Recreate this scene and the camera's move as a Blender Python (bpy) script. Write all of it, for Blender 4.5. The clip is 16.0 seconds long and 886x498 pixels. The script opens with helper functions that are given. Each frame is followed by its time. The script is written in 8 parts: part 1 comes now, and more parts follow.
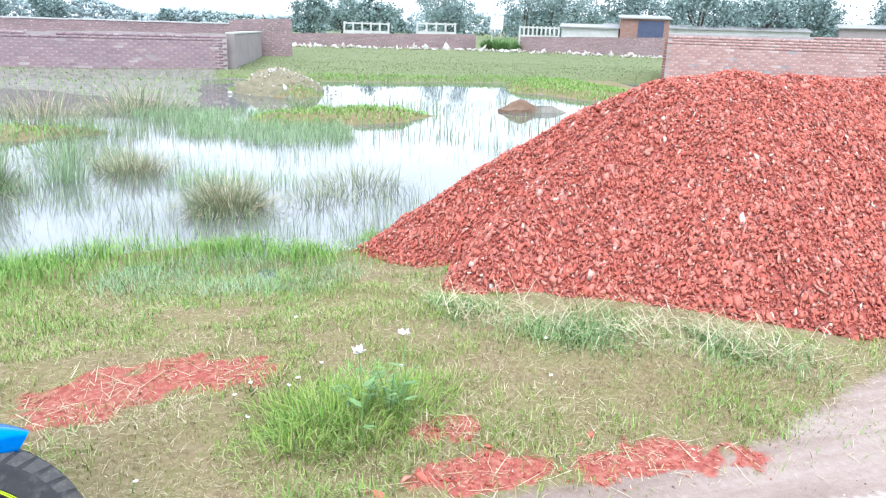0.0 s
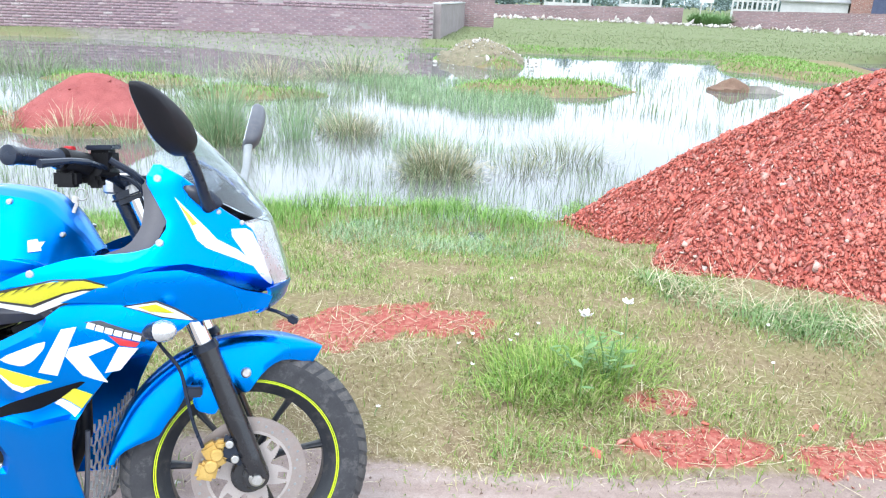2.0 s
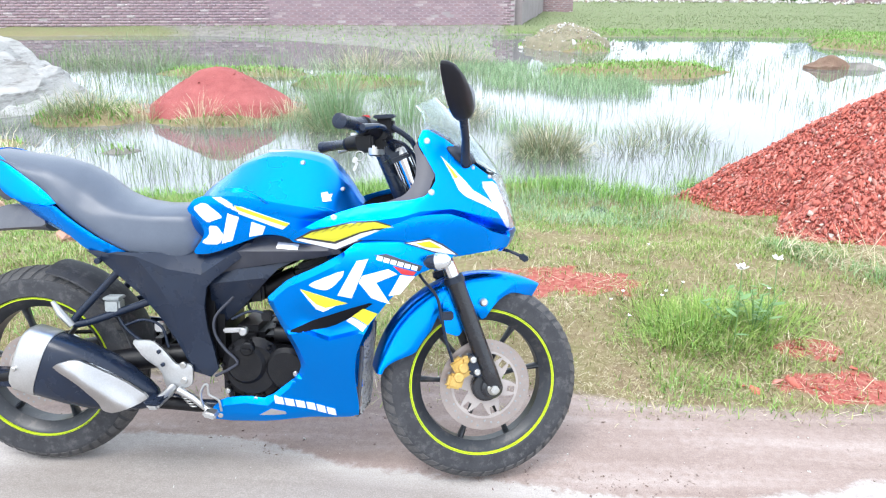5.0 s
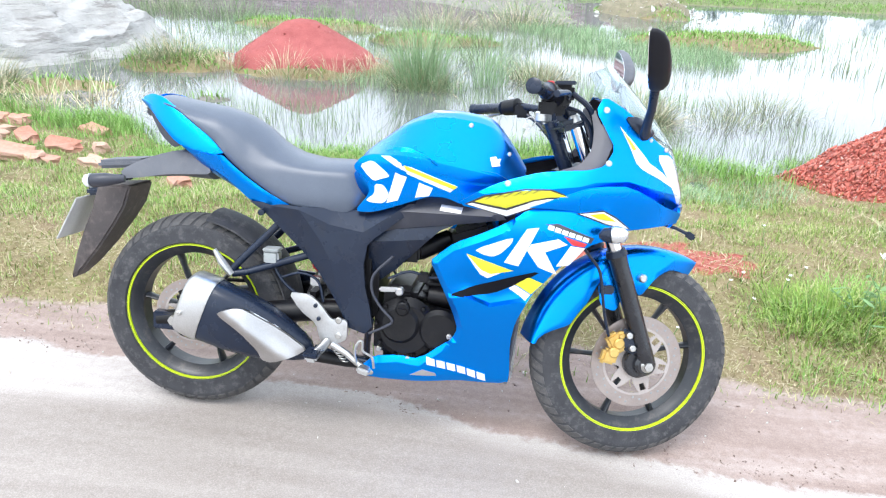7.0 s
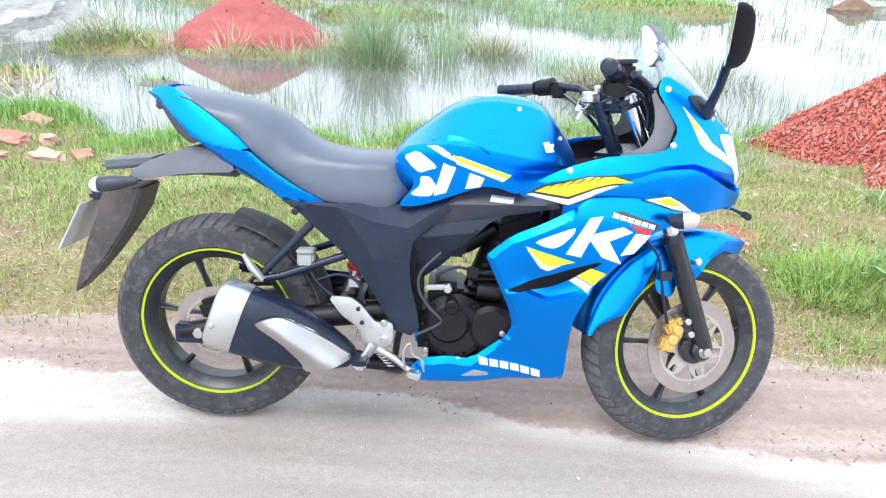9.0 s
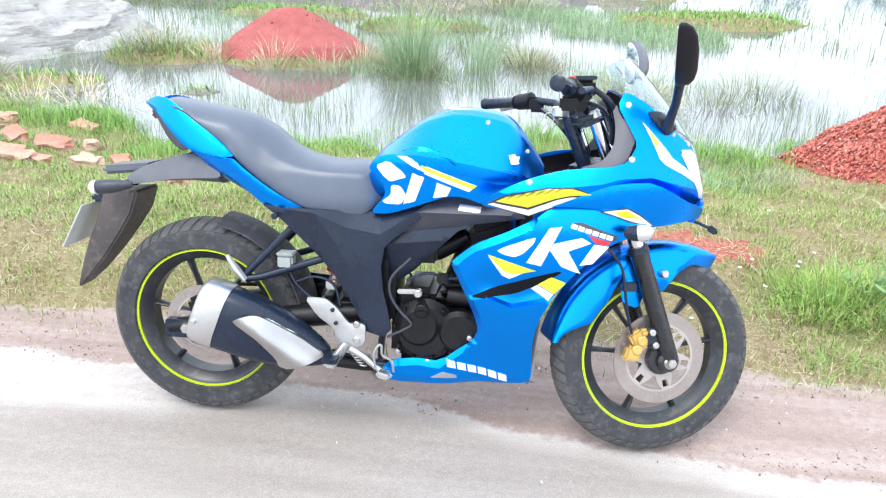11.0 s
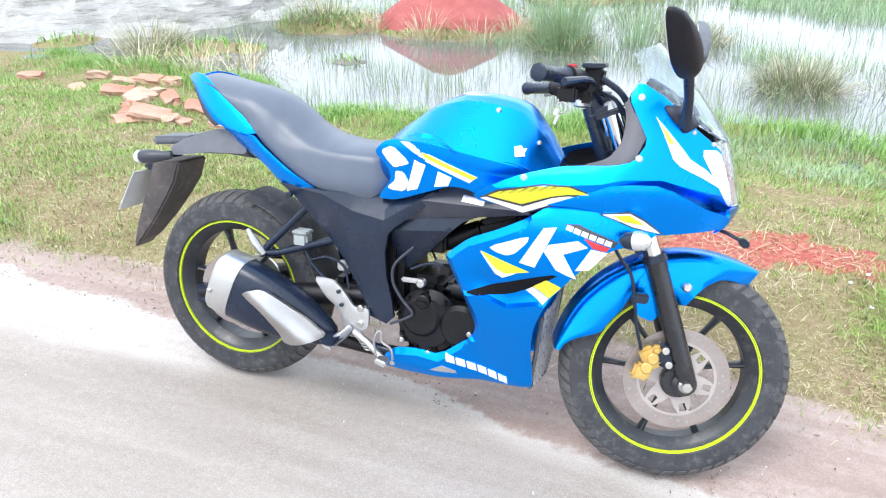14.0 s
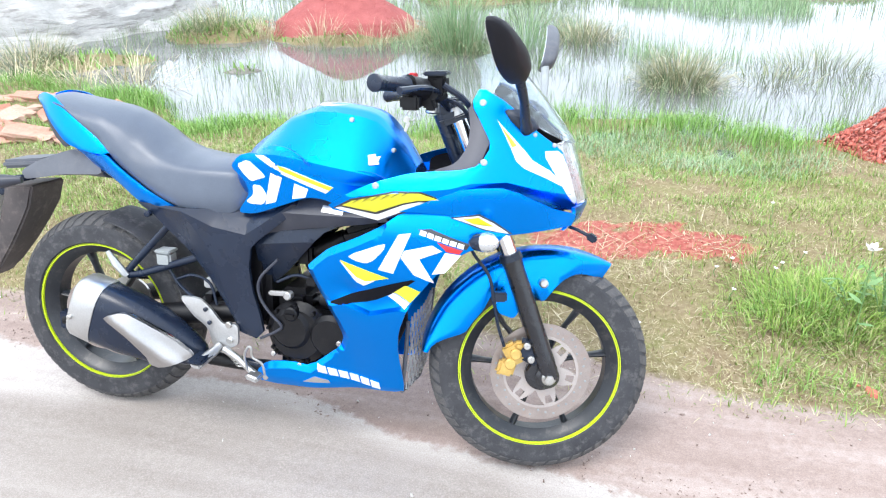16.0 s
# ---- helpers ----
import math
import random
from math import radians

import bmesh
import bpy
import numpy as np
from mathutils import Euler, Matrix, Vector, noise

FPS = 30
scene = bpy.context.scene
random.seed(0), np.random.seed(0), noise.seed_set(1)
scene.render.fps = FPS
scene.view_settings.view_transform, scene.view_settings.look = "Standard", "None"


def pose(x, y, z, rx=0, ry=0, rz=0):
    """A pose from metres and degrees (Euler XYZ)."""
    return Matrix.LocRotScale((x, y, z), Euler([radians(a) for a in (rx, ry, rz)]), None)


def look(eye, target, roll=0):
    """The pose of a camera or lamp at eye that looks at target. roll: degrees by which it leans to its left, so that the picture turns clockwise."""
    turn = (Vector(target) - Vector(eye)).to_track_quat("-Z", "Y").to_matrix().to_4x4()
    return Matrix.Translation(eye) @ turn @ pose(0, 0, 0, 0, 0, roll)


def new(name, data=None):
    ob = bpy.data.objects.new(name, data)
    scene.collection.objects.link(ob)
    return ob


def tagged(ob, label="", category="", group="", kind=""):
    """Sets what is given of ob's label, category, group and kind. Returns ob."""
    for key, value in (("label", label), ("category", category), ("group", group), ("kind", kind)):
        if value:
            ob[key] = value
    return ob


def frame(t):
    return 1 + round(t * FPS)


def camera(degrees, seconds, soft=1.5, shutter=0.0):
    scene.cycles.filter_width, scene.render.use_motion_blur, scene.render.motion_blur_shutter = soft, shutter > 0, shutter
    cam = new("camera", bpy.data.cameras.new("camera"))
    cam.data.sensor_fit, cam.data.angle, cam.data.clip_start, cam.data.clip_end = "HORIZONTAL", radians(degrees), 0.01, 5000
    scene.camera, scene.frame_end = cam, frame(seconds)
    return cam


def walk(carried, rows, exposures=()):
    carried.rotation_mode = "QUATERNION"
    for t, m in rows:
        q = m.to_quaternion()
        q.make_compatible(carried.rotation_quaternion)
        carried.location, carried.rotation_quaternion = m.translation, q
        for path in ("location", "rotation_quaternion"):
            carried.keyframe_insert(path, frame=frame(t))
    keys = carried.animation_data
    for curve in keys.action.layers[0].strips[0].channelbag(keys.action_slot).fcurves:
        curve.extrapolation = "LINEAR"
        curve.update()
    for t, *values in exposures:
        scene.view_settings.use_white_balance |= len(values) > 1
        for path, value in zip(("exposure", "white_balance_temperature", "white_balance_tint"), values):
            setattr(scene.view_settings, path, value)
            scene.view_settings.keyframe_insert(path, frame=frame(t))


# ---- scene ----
cam = camera(62.3, 16.0, 1.2)
PATH = [
    (0, (1.914, -1.454, 1.413), (2.503, 0.37, 0.843), 1.8),
    (0.5, (1.88, -1.461, 1.415), (2.252, 0.416, 0.831), 1.8),
    (1, (1.827, -1.461, 1.411), (2.069, 0.434, 0.819), 2.4),
    (1.5, (1.766, -1.488, 1.408), (1.927, 0.402, 0.777), 2.5),
    (2, (1.698, -1.539, 1.408), (1.813, 0.348, 0.754), 2.4),
    (2.5, (1.617, -1.627, 1.405), (1.718, 0.261, 0.751), 2.7),
    (3, (1.542, -1.694, 1.408), (1.552, 0.179, 0.706), 1.8),
    (3.5, (1.514, -1.762, 1.415), (1.403, 0.121, 0.75), 1.7),
    (3.7, (1.51, -1.794, 1.423), (1.403, 0.095, 0.775), 1.2),
    (5.8, (1.133, -1.92, 1.41), (1.056, -0.071, 0.652), -0.0),
    (6, (1.103, -1.919, 1.426), (1.019, -0.078, 0.651), -0.2),
    (6.5, (1.044, -1.925, 1.404), (0.869, -0.092, 0.623), 0.8),
    (7, (0.973, -1.906, 1.412), (0.777, -0.077, 0.627), 2.4),
    (7.5, (0.901, -1.845, 1.427), (0.621, -0.051, 0.59), 1.1),
    (8, (0.822, -1.816, 1.41), (0.516, -0.038, 0.547), 1.3),
    (8.5, (0.735, -1.802, 1.389), (0.557, -0.002, 0.535), 3.6),
    (9, (0.654, -1.794, 1.402), (0.638, 0.019, 0.558), 1.9),
    (9.2, (0.659, -1.826, 1.415), (0.67, -0.004, 0.589), 1.1),
    (11.3, (0.926, -1.861, 1.437), (0.741, -0.047, 0.614), 1.0),
    (11.5, (0.954, -1.858, 1.439), (0.767, -0.047, 0.61), 0.4),
    (12, (1.027, -1.819, 1.441), (0.837, -0.011, 0.608), 0.1),
    (12.5, (1.087, -1.741, 1.436), (0.829, 0.031, 0.544), -0.5),
    (13, (1.143, -1.696, 1.442), (0.831, 0.063, 0.542), -1.6),
    (13.5, (1.23, -1.676, 1.454), (0.712, 0.03, 0.548), -2.3),
    (14, (1.317, -1.673, 1.454), (0.698, 0.005, 0.558), -0.6),
    (14.5, (1.386, -1.657, 1.467), (0.765, 0.032, 0.594), -1.5),
    (15, (1.43, -1.64, 1.472), (0.885, 0.074, 0.597), -1.0),
    (15.5, (1.466, -1.628, 1.48), (1.011, 0.099, 0.58), -1.3),
    (16, (1.472, -1.64, 1.473), (1.054, 0.1, 0.58), -1.0),
]
walk(cam, [(t, look(eye, target, roll)) for t, eye, target, roll in PATH],
     [(0.0, 1.30, 6250, 10), (3.5, 1.33, 6300, 10), (6.0, 1.36, 6400, 10), (9.0, 1.39, 6440, 10), (11.5, 1.41, 6440, 10), (16.0, 1.42, 6420, 10)])

# ---- light: a bright overcast sky, white with a faint blue, and a wide weak sun ----
SUN_UP, SUN_TURN = 58.0, 205.0
world = bpy.data.worlds.new("overcast_sky")
scene.world = world
world.use_nodes = True
wn, wl = world.node_tree.nodes, world.node_tree.links
wn.clear()
sky = wn.new("ShaderNodeTexSky")
sky.sky_type, sky.sun_disc = "NISHITA", False
sky.sun_elevation, sky.sun_rotation = radians(SUN_UP), radians(SUN_TURN)
sky.dust_density, sky.air_density = 4.0, 1.2
scaled = wn.new("ShaderNodeMix")
scaled.data_type, scaled.blend_type = "RGBA", "MULTIPLY"
scaled.inputs[0].default_value = 1.0
scaled.inputs[7].default_value = (0.10, 0.10, 0.10, 1)
clouded = wn.new("ShaderNodeMix")
clouded.data_type = "RGBA"
clouded.inputs[0].default_value = 0.82
clouded.inputs[7].default_value = (0.865, 0.965, 1.075, 1)
sky_out = wn.new("ShaderNodeBackground")
sky_out.inputs[1].default_value = 1.0
world_out = wn.new("ShaderNodeOutputWorld")
wl.new(sky.outputs[0], scaled.inputs[6])
wl.new(scaled.outputs[2], clouded.inputs[6])
wl.new(clouded.outputs[2], sky_out.inputs[0])
wl.new(sky_out.outputs[0], world_out.inputs[0])
sun_data = bpy.data.lights.new("sun", "SUN")
sun_data.energy, sun_data.angle, sun_data.color = 0.9, radians(25), (1.0, 0.985, 0.96)
sun = new("sun", sun_data)
sun.rotation_euler = (radians(90 - SUN_UP), 0, radians(180 - SUN_TURN))


# ---- materials ----
def shader(name):
    m = bpy.data.materials.new(name)
    m.use_nodes = True
    t = m.node_tree
    return m, t.nodes, t.links, t.nodes["Principled BSDF"]


def noise_node(n, l, scale, detail=4.0, rough=0.55, space=None, stretch=None):
    tex = n.new("ShaderNodeTexNoise")
    tex.inputs["Scale"].default_value, tex.inputs["Detail"].default_value, tex.inputs["Roughness"].default_value = scale, detail, rough
    if space is not None:
        if stretch:
            mp = n.new("ShaderNodeMapping")
            mp.inputs["Scale"].default_value = stretch
            l.new(space, mp.inputs[0])
            space = mp.outputs[0]
        l.new(space, tex.inputs["Vector"])
    return tex.outputs["Fac"]


def ramp(n, l, fac, stops):
    r = n.new("ShaderNodeValToRGB")
    e = r.color_ramp.elements
    while len(e) < len(stops):
        e.new(0.5)
    for item, (p, c) in zip(e, stops):
        item.position, item.color = p, (*c, 1)
    l.new(fac, r.inputs[0])
    return r.outputs[0]


def mixed(n, l, fac, a, b, kind="MIX"):
    m = n.new("ShaderNodeMix")
    m.data_type, m.blend_type = "RGBA", kind
    for k, v in ((0, fac), (6, a), (7, b)):
        if isinstance(v, (int, float)):
            m.inputs[k].default_value = v
        elif isinstance(v, tuple):
            m.inputs[k].default_value = (*v, 1)
        else:
            l.new(v, m.inputs[k])
    return m.outputs[2]


def calc(n, l, op, a, b=0.0, clamp=False):
    m = n.new("ShaderNodeMath")
    m.operation, m.use_clamp = op, clamp
    for k, v in ((0, a), (1, b)):
        if isinstance(v, (int, float)):
            m.inputs[k].default_value = v
        else:
            l.new(v, m.inputs[k])
    return m.outputs[0]


def bumped(n, l, p, height, strength, distance=0.01):
    b = n.new("ShaderNodeBump")
    b.inputs["Strength"].default_value, b.inputs["Distance"].default_value = strength, distance
    l.new(height, b.inputs["Height"])
    l.new(b.outputs[0], p.inputs["Normal"])


def surface(name, c1, c2, rough=0.6, metal=0.0, scale=6.0, fine=90.0, bump=0.15, depth=0.003, coat=0.0, vary=0.08, dirt=None, spec=0.5):
    """A surface with two scales of variation: broad patches between two colours and fine grain in tone, gloss and relief."""
    m, n, l, p = shader(name)
    co = n.new("ShaderNodeTexCoord").outputs["Object"]
    broad, grain = noise_node(n, l, scale, 5, 0.6, co), noise_node(n, l, fine, 3, 0.6, co)
    col = ramp(n, l, broad, [(0.32, c1), (0.68, c2)])
    tone = ramp(n, l, grain, [(0.3, (1 - vary,) * 3), (0.7, (1 + vary,) * 3)])
    col = mixed(n, l, 1.0, col, tone, "MULTIPLY")
    if dirt:
        spots = ramp(n, l, noise_node(n, l, scale * 2.7, 8, 0.7, co), [(0.52, (0, 0, 0)), (0.74, (0.7, 0.7, 0.7))])
        col = mixed(n, l, spots, col, dirt)
    l.new(col, p.inputs["Base Color"])
    rr = calc(n, l, "ADD", calc(n, l, "MULTIPLY", broad, 0.22), rough - 0.11, True)
    l.new(rr, p.inputs["Roughness"])
    p.inputs["Metallic"].default_value = metal
    p.inputs["Coat Weight"].default_value = coat
    p.inputs["Coat Roughness"].default_value = 0.06
    p.inputs["Specular IOR Level"].default_value = spec
    if bump:
        bumped(n, l, p, grain, bump, depth)
    return m


def many(name, stops, rough=0.8, fine=60.0, bump=0.3, dirt=None, salt=0.0):
    """For loose pieces: each island or object takes its own colour out of the stops, with a fine grain over it."""
    m, n, l, p = shader(name)
    co = n.new("ShaderNodeTexCoord").outputs["Object"]
    a, b = n.new("ShaderNodeNewGeometry").outputs["Random Per Island"], n.new("ShaderNodeObjectInfo").outputs["Random"]
    pick = calc(n, l, "FRACT", calc(n, l, "ADD", a, b))
    col = ramp(n, l, pick, stops)
    grain = noise_node(n, l, fine, 4, 0.65, co)
    col = mixed(n, l, 1.0, col, ramp(n, l, grain, [(0.3, (0.8,) * 3), (0.7, (1.15,) * 3)]), "MULTIPLY")
    if dirt:
        col = mixed(n, l, ramp(n, l, noise_node(n, l, 1.2, 4, 0.6, co), [(0.45, (0, 0, 0)), (0.7, (0.75, 0.75, 0.75))]), col, dirt)
    if salt:
        spots = noise_node(n, l, 16.0, 2, 0.5, co, (1, 1, 1.6))
        spread_out = calc(n, l, "MULTIPLY", noise_node(n, l, 0.8, 3, 0.5, co), 0.12)
        col = mixed(n, l, ramp(n, l, calc(n, l, "ADD", spots, spread_out), [(0.70, (0, 0, 0)), (0.745, (salt,) * 3)]), col, (0.74, 0.69, 0.67))
    l.new(col, p.inputs["Base Color"])
    p.inputs["Roughness"].default_value = rough
    p.inputs["Specular IOR Level"].default_value = 0.3
    if bump:
        bumped(n, l, p, grain, bump, 0.004)
    return m


def ground_material():
    m, n, l, p = shader("ground_soil_and_road")
    co = n.new("ShaderNodeTexCoord").outputs["Object"]

    def zone(key):
        a = n.new("ShaderNodeAttribute")
        a.attribute_name = key
        return a.outputs["Fac"]
    big, mid, small, tiny = (noise_node(n, l, s, d, 0.6, co) for s, d in ((0.7, 4), (5, 6), (38, 5), (230, 3)))
    soil = ramp(n, l, mid, [(0.3, (0.195, 0.135, 0.085)), (0.46, (0.20, 0.158, 0.08)), (0.72, (0.18, 0.175, 0.066))])
    soil = mixed(n, l, ramp(n, l, small, [(0.42, (0, 0, 0)), (0.62, (0.8, 0.8, 0.8))]), soil, (0.29, 0.235, 0.14))

    lawn = ramp(n, l, mid, [(0.3, (0.165, 0.17, 0.095)), (0.5, (0.16, 0.20, 0.09)), (0.7, (0.185, 0.225, 0.105))])
    soil = mixed(n, l, zone("lawn"), soil, lawn)

    def edge(key, width=0.32):
        wob = calc(n, l, "ADD", calc(n, l, "MULTIPLY", calc(n, l, "SUBTRACT", mid, 0.5), 1.1), calc(n, l, "MULTIPLY", calc(n, l, "SUBTRACT", small, 0.5), 0.9))
        v = calc(n, l, "ADD", zone(key), calc(n, l, "MULTIPLY", wob, 0.55))
        return calc(n, l, "MULTIPLY", calc(n, l, "SUBTRACT", v, 0.5 - width / 2), 1 / width, True)
    streak = noise_node(n, l, 5.0, 5, 0.6, co, (0.16, 1.6, 1))
    drift = calc(n, l, "ADD", calc(n, l, "MULTIPLY", streak, 0.7), calc(n, l, "MULTIPLY", small, 0.3))
    dirt = ramp(n, l, drift, [(0.35, (0.243, 0.181, 0.158)), (0.5, (0.313, 0.24, 0.212)), (0.66, (0.40, 0.328, 0.298))])
    col = mixed(n, l, edge("dirt"), soil, dirt)
    red = ramp(n, l, small, [(0.3, (0.21, 0.05, 0.04)), (0.5, (0.36, 0.10, 0.08)), (0.72, (0.42, 0.20, 0.15))])
    col = mixed(n, l, edge("red"), col, red)
    mud = ramp(n, l, mid, [(0.35, (0.165, 0.15, 0.135)), (0.65, (0.265, 0.245, 0.22))])
    col = mixed(n, l, edge("mud"), col, mud)
    sand = ramp(n, l, mid, [(0.3, (0.30, 0.29, 0.275)), (0.7, (0.42, 0.41, 0.39))])
    col = mixed(n, l, edge("sand", 0.2), col, sand)
    pale = ramp(n, l, drift, [(0.36, (0.36, 0.32, 0.298)), (0.64, (0.50, 0.46, 0.435))])
    col = mixed(n, l, edge("pale", 0.22), col, pale)
    tar = ramp(n, l, drift, [(0.36, (0.278, 0.242, 0.218)), (0.64, (0.365, 0.324, 0.296))])
    tar = mixed(n, l, ramp(n, l, tiny, [(0.52, (0, 0, 0)), (0.78, (0.3, 0.3, 0.3))]), tar, (0.40, 0.38, 0.365))
    col = mixed(n, l, edge("road", 0.6), col, tar)
    col = mixed(n, l, 1.0, col, ramp(n, l, tiny, [(0.3, (0.82,) * 3), (0.7, (1.14,) * 3)]), "MULTIPLY")
    l.new(col, p.inputs["Base Color"])
    wet = calc(n, l, "MULTIPLY", zone("mud"), 0.2)
    l.new(calc(n, l, "SUBTRACT", 0.92, wet), p.inputs["Roughness"])
    p.inputs["Specular IOR Level"].default_value = 0.25
    bumped(n, l, p, calc(n, l, "ADD", calc(n, l, "MULTIPLY", small, 0.7), calc(n, l, "MULTIPLY", tiny, 0.4)), 0.35, 0.006)
    return m


def water_material():
    m, n, l, p = shader("pond_water")
    co = n.new("ShaderNodeTexCoord").outputs["Object"]
    silt = noise_node(n, l, 0.6, 5, 0.6, co)
    l.new(ramp(n, l, silt, [(0.35, (0.11, 0.115, 0.115)), (0.65, (0.17, 0.175, 0.175))]), p.inputs["Base Color"])
    p.inputs["Roughness"].default_value, p.inputs["IOR"].default_value = 0.03, 2.4
    bumped(n, l, p, noise_node(n, l, 9.0, 2, 0.5, co, (1, 0.35, 1)), 0.04, 0.01)
    return m


def brick_material(name, brick_a, brick_b, mortar, frost=0.0, dark=None):
    """Weathered brickwork at real size (24 by 7.5 cm with its joint), on a wall whose length runs along its own x."""
    m, n, l, p = shader(name)
    co = n.new("ShaderNodeTexCoord").outputs["Object"]
    sep, com = n.new("ShaderNodeSeparateXYZ"), n.new("ShaderNodeCombineXYZ")
    l.new(co, sep.inputs[0])
    l.new(calc(n, l, "ADD", sep.outputs[0], sep.outputs[1]), com.inputs[0])
    l.new(sep.outputs[2], com.inputs[1])
    b = n.new("ShaderNodeTexBrick")
    l.new(com.outputs[0], b.inputs["Vector"])
    for key, v in (("Scale", 1.0), ("Mortar Size", 0.011), ("Mortar Smooth", 0.3), ("Brick Width", 0.25), ("Row Height", 0.085), ("Bias", -0.1)):
        b.inputs[key].default_value = v
    for key, v in (("Color1", brick_a), ("Color2", brick_b), ("Mortar", mortar)):
        b.inputs[key].default_value = (*v, 1)
    col = b.outputs["Color"]
    stain = noise_node(n, l, 1.1, 6, 0.65, co, (0.6, 0.6, 1.6))
    col = mixed(n, l, ramp(n, l, stain, [(0.42, (0, 0, 0)), (0.7, (0.6, 0.6, 0.6))]), col, dark or (0.19, 0.14, 0.14))
    if frost:
        salt = noise_node(n, l, 7.0, 3, 0.5, com.outputs[0], (1.0, 2.6, 1))
        col = mixed(n, l, ramp(n, l, salt, [(0.60, (0, 0, 0)), (0.68, (frost,) * 3)]), col, (0.62, 0.58, 0.56))
    col = mixed(n, l, 1.0, col, ramp(n, l, noise_node(n, l, 30, 4, 0.6, co), [(0.3, (0.8,) * 3), (0.7, (1.15,) * 3)]), "MULTIPLY")
    l.new(col, p.inputs["Base Color"])
    p.inputs["Roughness"].default_value = 0.9
    bumped(n, l, p, calc(n, l, "SUBTRACT", 1.0, b.outputs["Fac"]), 0.8, 0.012)
    return m


M_GROUND, M_WATER = ground_material(), water_material()
# weathered brick, its colours also lightened and greyed for distance haze
M_BRICK_OLD = brick_material("hazed_weathered_brick", (0.36, 0.23, 0.24), (0.275, 0.19, 0.21), (0.34, 0.30, 0.31), 0.75)
M_BRICK_NEW = brick_material("pink_brick", (0.36, 0.175, 0.14), (0.27, 0.13, 0.11), (0.36, 0.30, 0.275), 0.8, (0.28, 0.17, 0.15))
M_PLASTER = surface("grey_plaster", (0.27, 0.235, 0.24), (0.34, 0.295, 0.30), 0.9, scale=1.5, fine=25, dirt=(0.22, 0.18, 0.17))
M_MORTAR = surface("old_mortar", (0.33, 0.29, 0.295), (0.43, 0.385, 0.385), 0.95, scale=1.5, fine=40, bump=0.4, depth=0.004, dirt=(0.20, 0.16, 0.16))
M_WHITEWASH = surface("whitewash", (0.46, 0.47, 0.47), (0.6, 0.6, 0.6), 0.85, scale=1.2, fine=20, dirt=(0.45, 0.44, 0.42))
M_CHIP = many("broken_brick", [(0.0, (0.40, 0.087, 0.066)), (0.25, (0.59, 0.18, 0.135)), (0.5, (0.51, 0.135, 0.102)), (0.75, (0.63, 0.265, 0.21)), (0.9, (0.33, 0.092, 0.085)), (0.975, (0.58, 0.32, 0.26)), (1.0, (0.66, 0.56, 0.50))], 0.9, 70)
M_CRUMB = many("dark_brick_crumbs", [(0.0, (0.34, 0.085, 0.08)), (0.5, (0.40, 0.115, 0.107)), (0.93, (0.46, 0.15, 0.14)), (1.0, (0.52, 0.30, 0.25))], 0.95, 70)
M_BRICKBAT = many("loose_brick", [(0.0, (0.43, 0.185, 0.13)), (0.5, (0.49, 0.26, 0.19)), (1.0, (0.53, 0.36, 0.28))], 0.95, 35, 0.6, (0.47, 0.34, 0.28))
M_DEBRIS = surface("weedy_debris", (0.20, 0.18, 0.12), (0.30, 0.26, 0.18), 0.95, scale=6, fine=60, bump=0.9, depth=0.02, vary=0.2, dirt=(0.16, 0.2, 0.08))
M_SPIT = surface("reddish_earth", (0.15, 0.09, 0.062), (0.23, 0.15, 0.105), 0.95, scale=6, fine=60, bump=0.8, depth=0.015, vary=0.2)
# sheet under the chips, coloured darker for the shade between them
M_UNDER = surface("brick_gap_shade", (0.37, 0.095, 0.075), (0.45, 0.125, 0.10), 0.95, scale=9, fine=80, bump=0.5, depth=0.01)
M_DUST = surface("brick_dust", (0.33, 0.082, 0.078), (0.43, 0.125, 0.117), 0.95, scale=5, fine=130, bump=0.9, depth=0.012, vary=0.2)
m_, n_, l_, p_ = shader("grey_sand")
co_ = n_.new("ShaderNodeTexCoord").outputs["Object"]
layers_, lumps_, grains_ = noise_node(n_, l_, 2.2, 7, 0.65, co_, (1, 1, 6.5)), noise_node(n_, l_, 4.0, 6, 0.7, co_), noise_node(n_, l_, 70, 3, 0.6, co_)
sand_ = ramp(n_, l_, lumps_, [(0.3, (0.36, 0.352, 0.34)), (0.7, (0.52, 0.51, 0.495))])
# darker in the low layers, paler on the high ones
sand_ = mixed(n_, l_, ramp(n_, l_, layers_, [(0.36, (0.85, 0.85, 0.85)), (0.47, (0, 0, 0))]), sand_, (0.22, 0.208, 0.195))
sand_ = mixed(n_, l_, ramp(n_, l_, layers_, [(0.60, (0, 0, 0)), (0.72, (0.7, 0.7, 0.7))]), sand_, (0.60, 0.59, 0.57))
l_.new(sand_, p_.inputs["Base Color"])
p_.inputs["Roughness"].default_value = 0.95
bumped(n_, l_, p_, calc(n_, l_, "ADD", calc(n_, l_, "MULTIPLY", layers_, 1.5), calc(n_, l_, "MULTIPLY", grains_, 0.25)), 0.9, 0.06)
M_SAND = m_
M_TURF = many("short_turf", [(0.0, (0.115, 0.195, 0.037)), (0.35, (0.235, 0.345, 0.08)), (0.64, (0.33, 0.42, 0.12)), (0.80, (0.40, 0.395, 0.175)), (0.92, (0.49, 0.435, 0.26)), (1.0, (0.60, 0.54, 0.40))], 0.75, 20, 0)
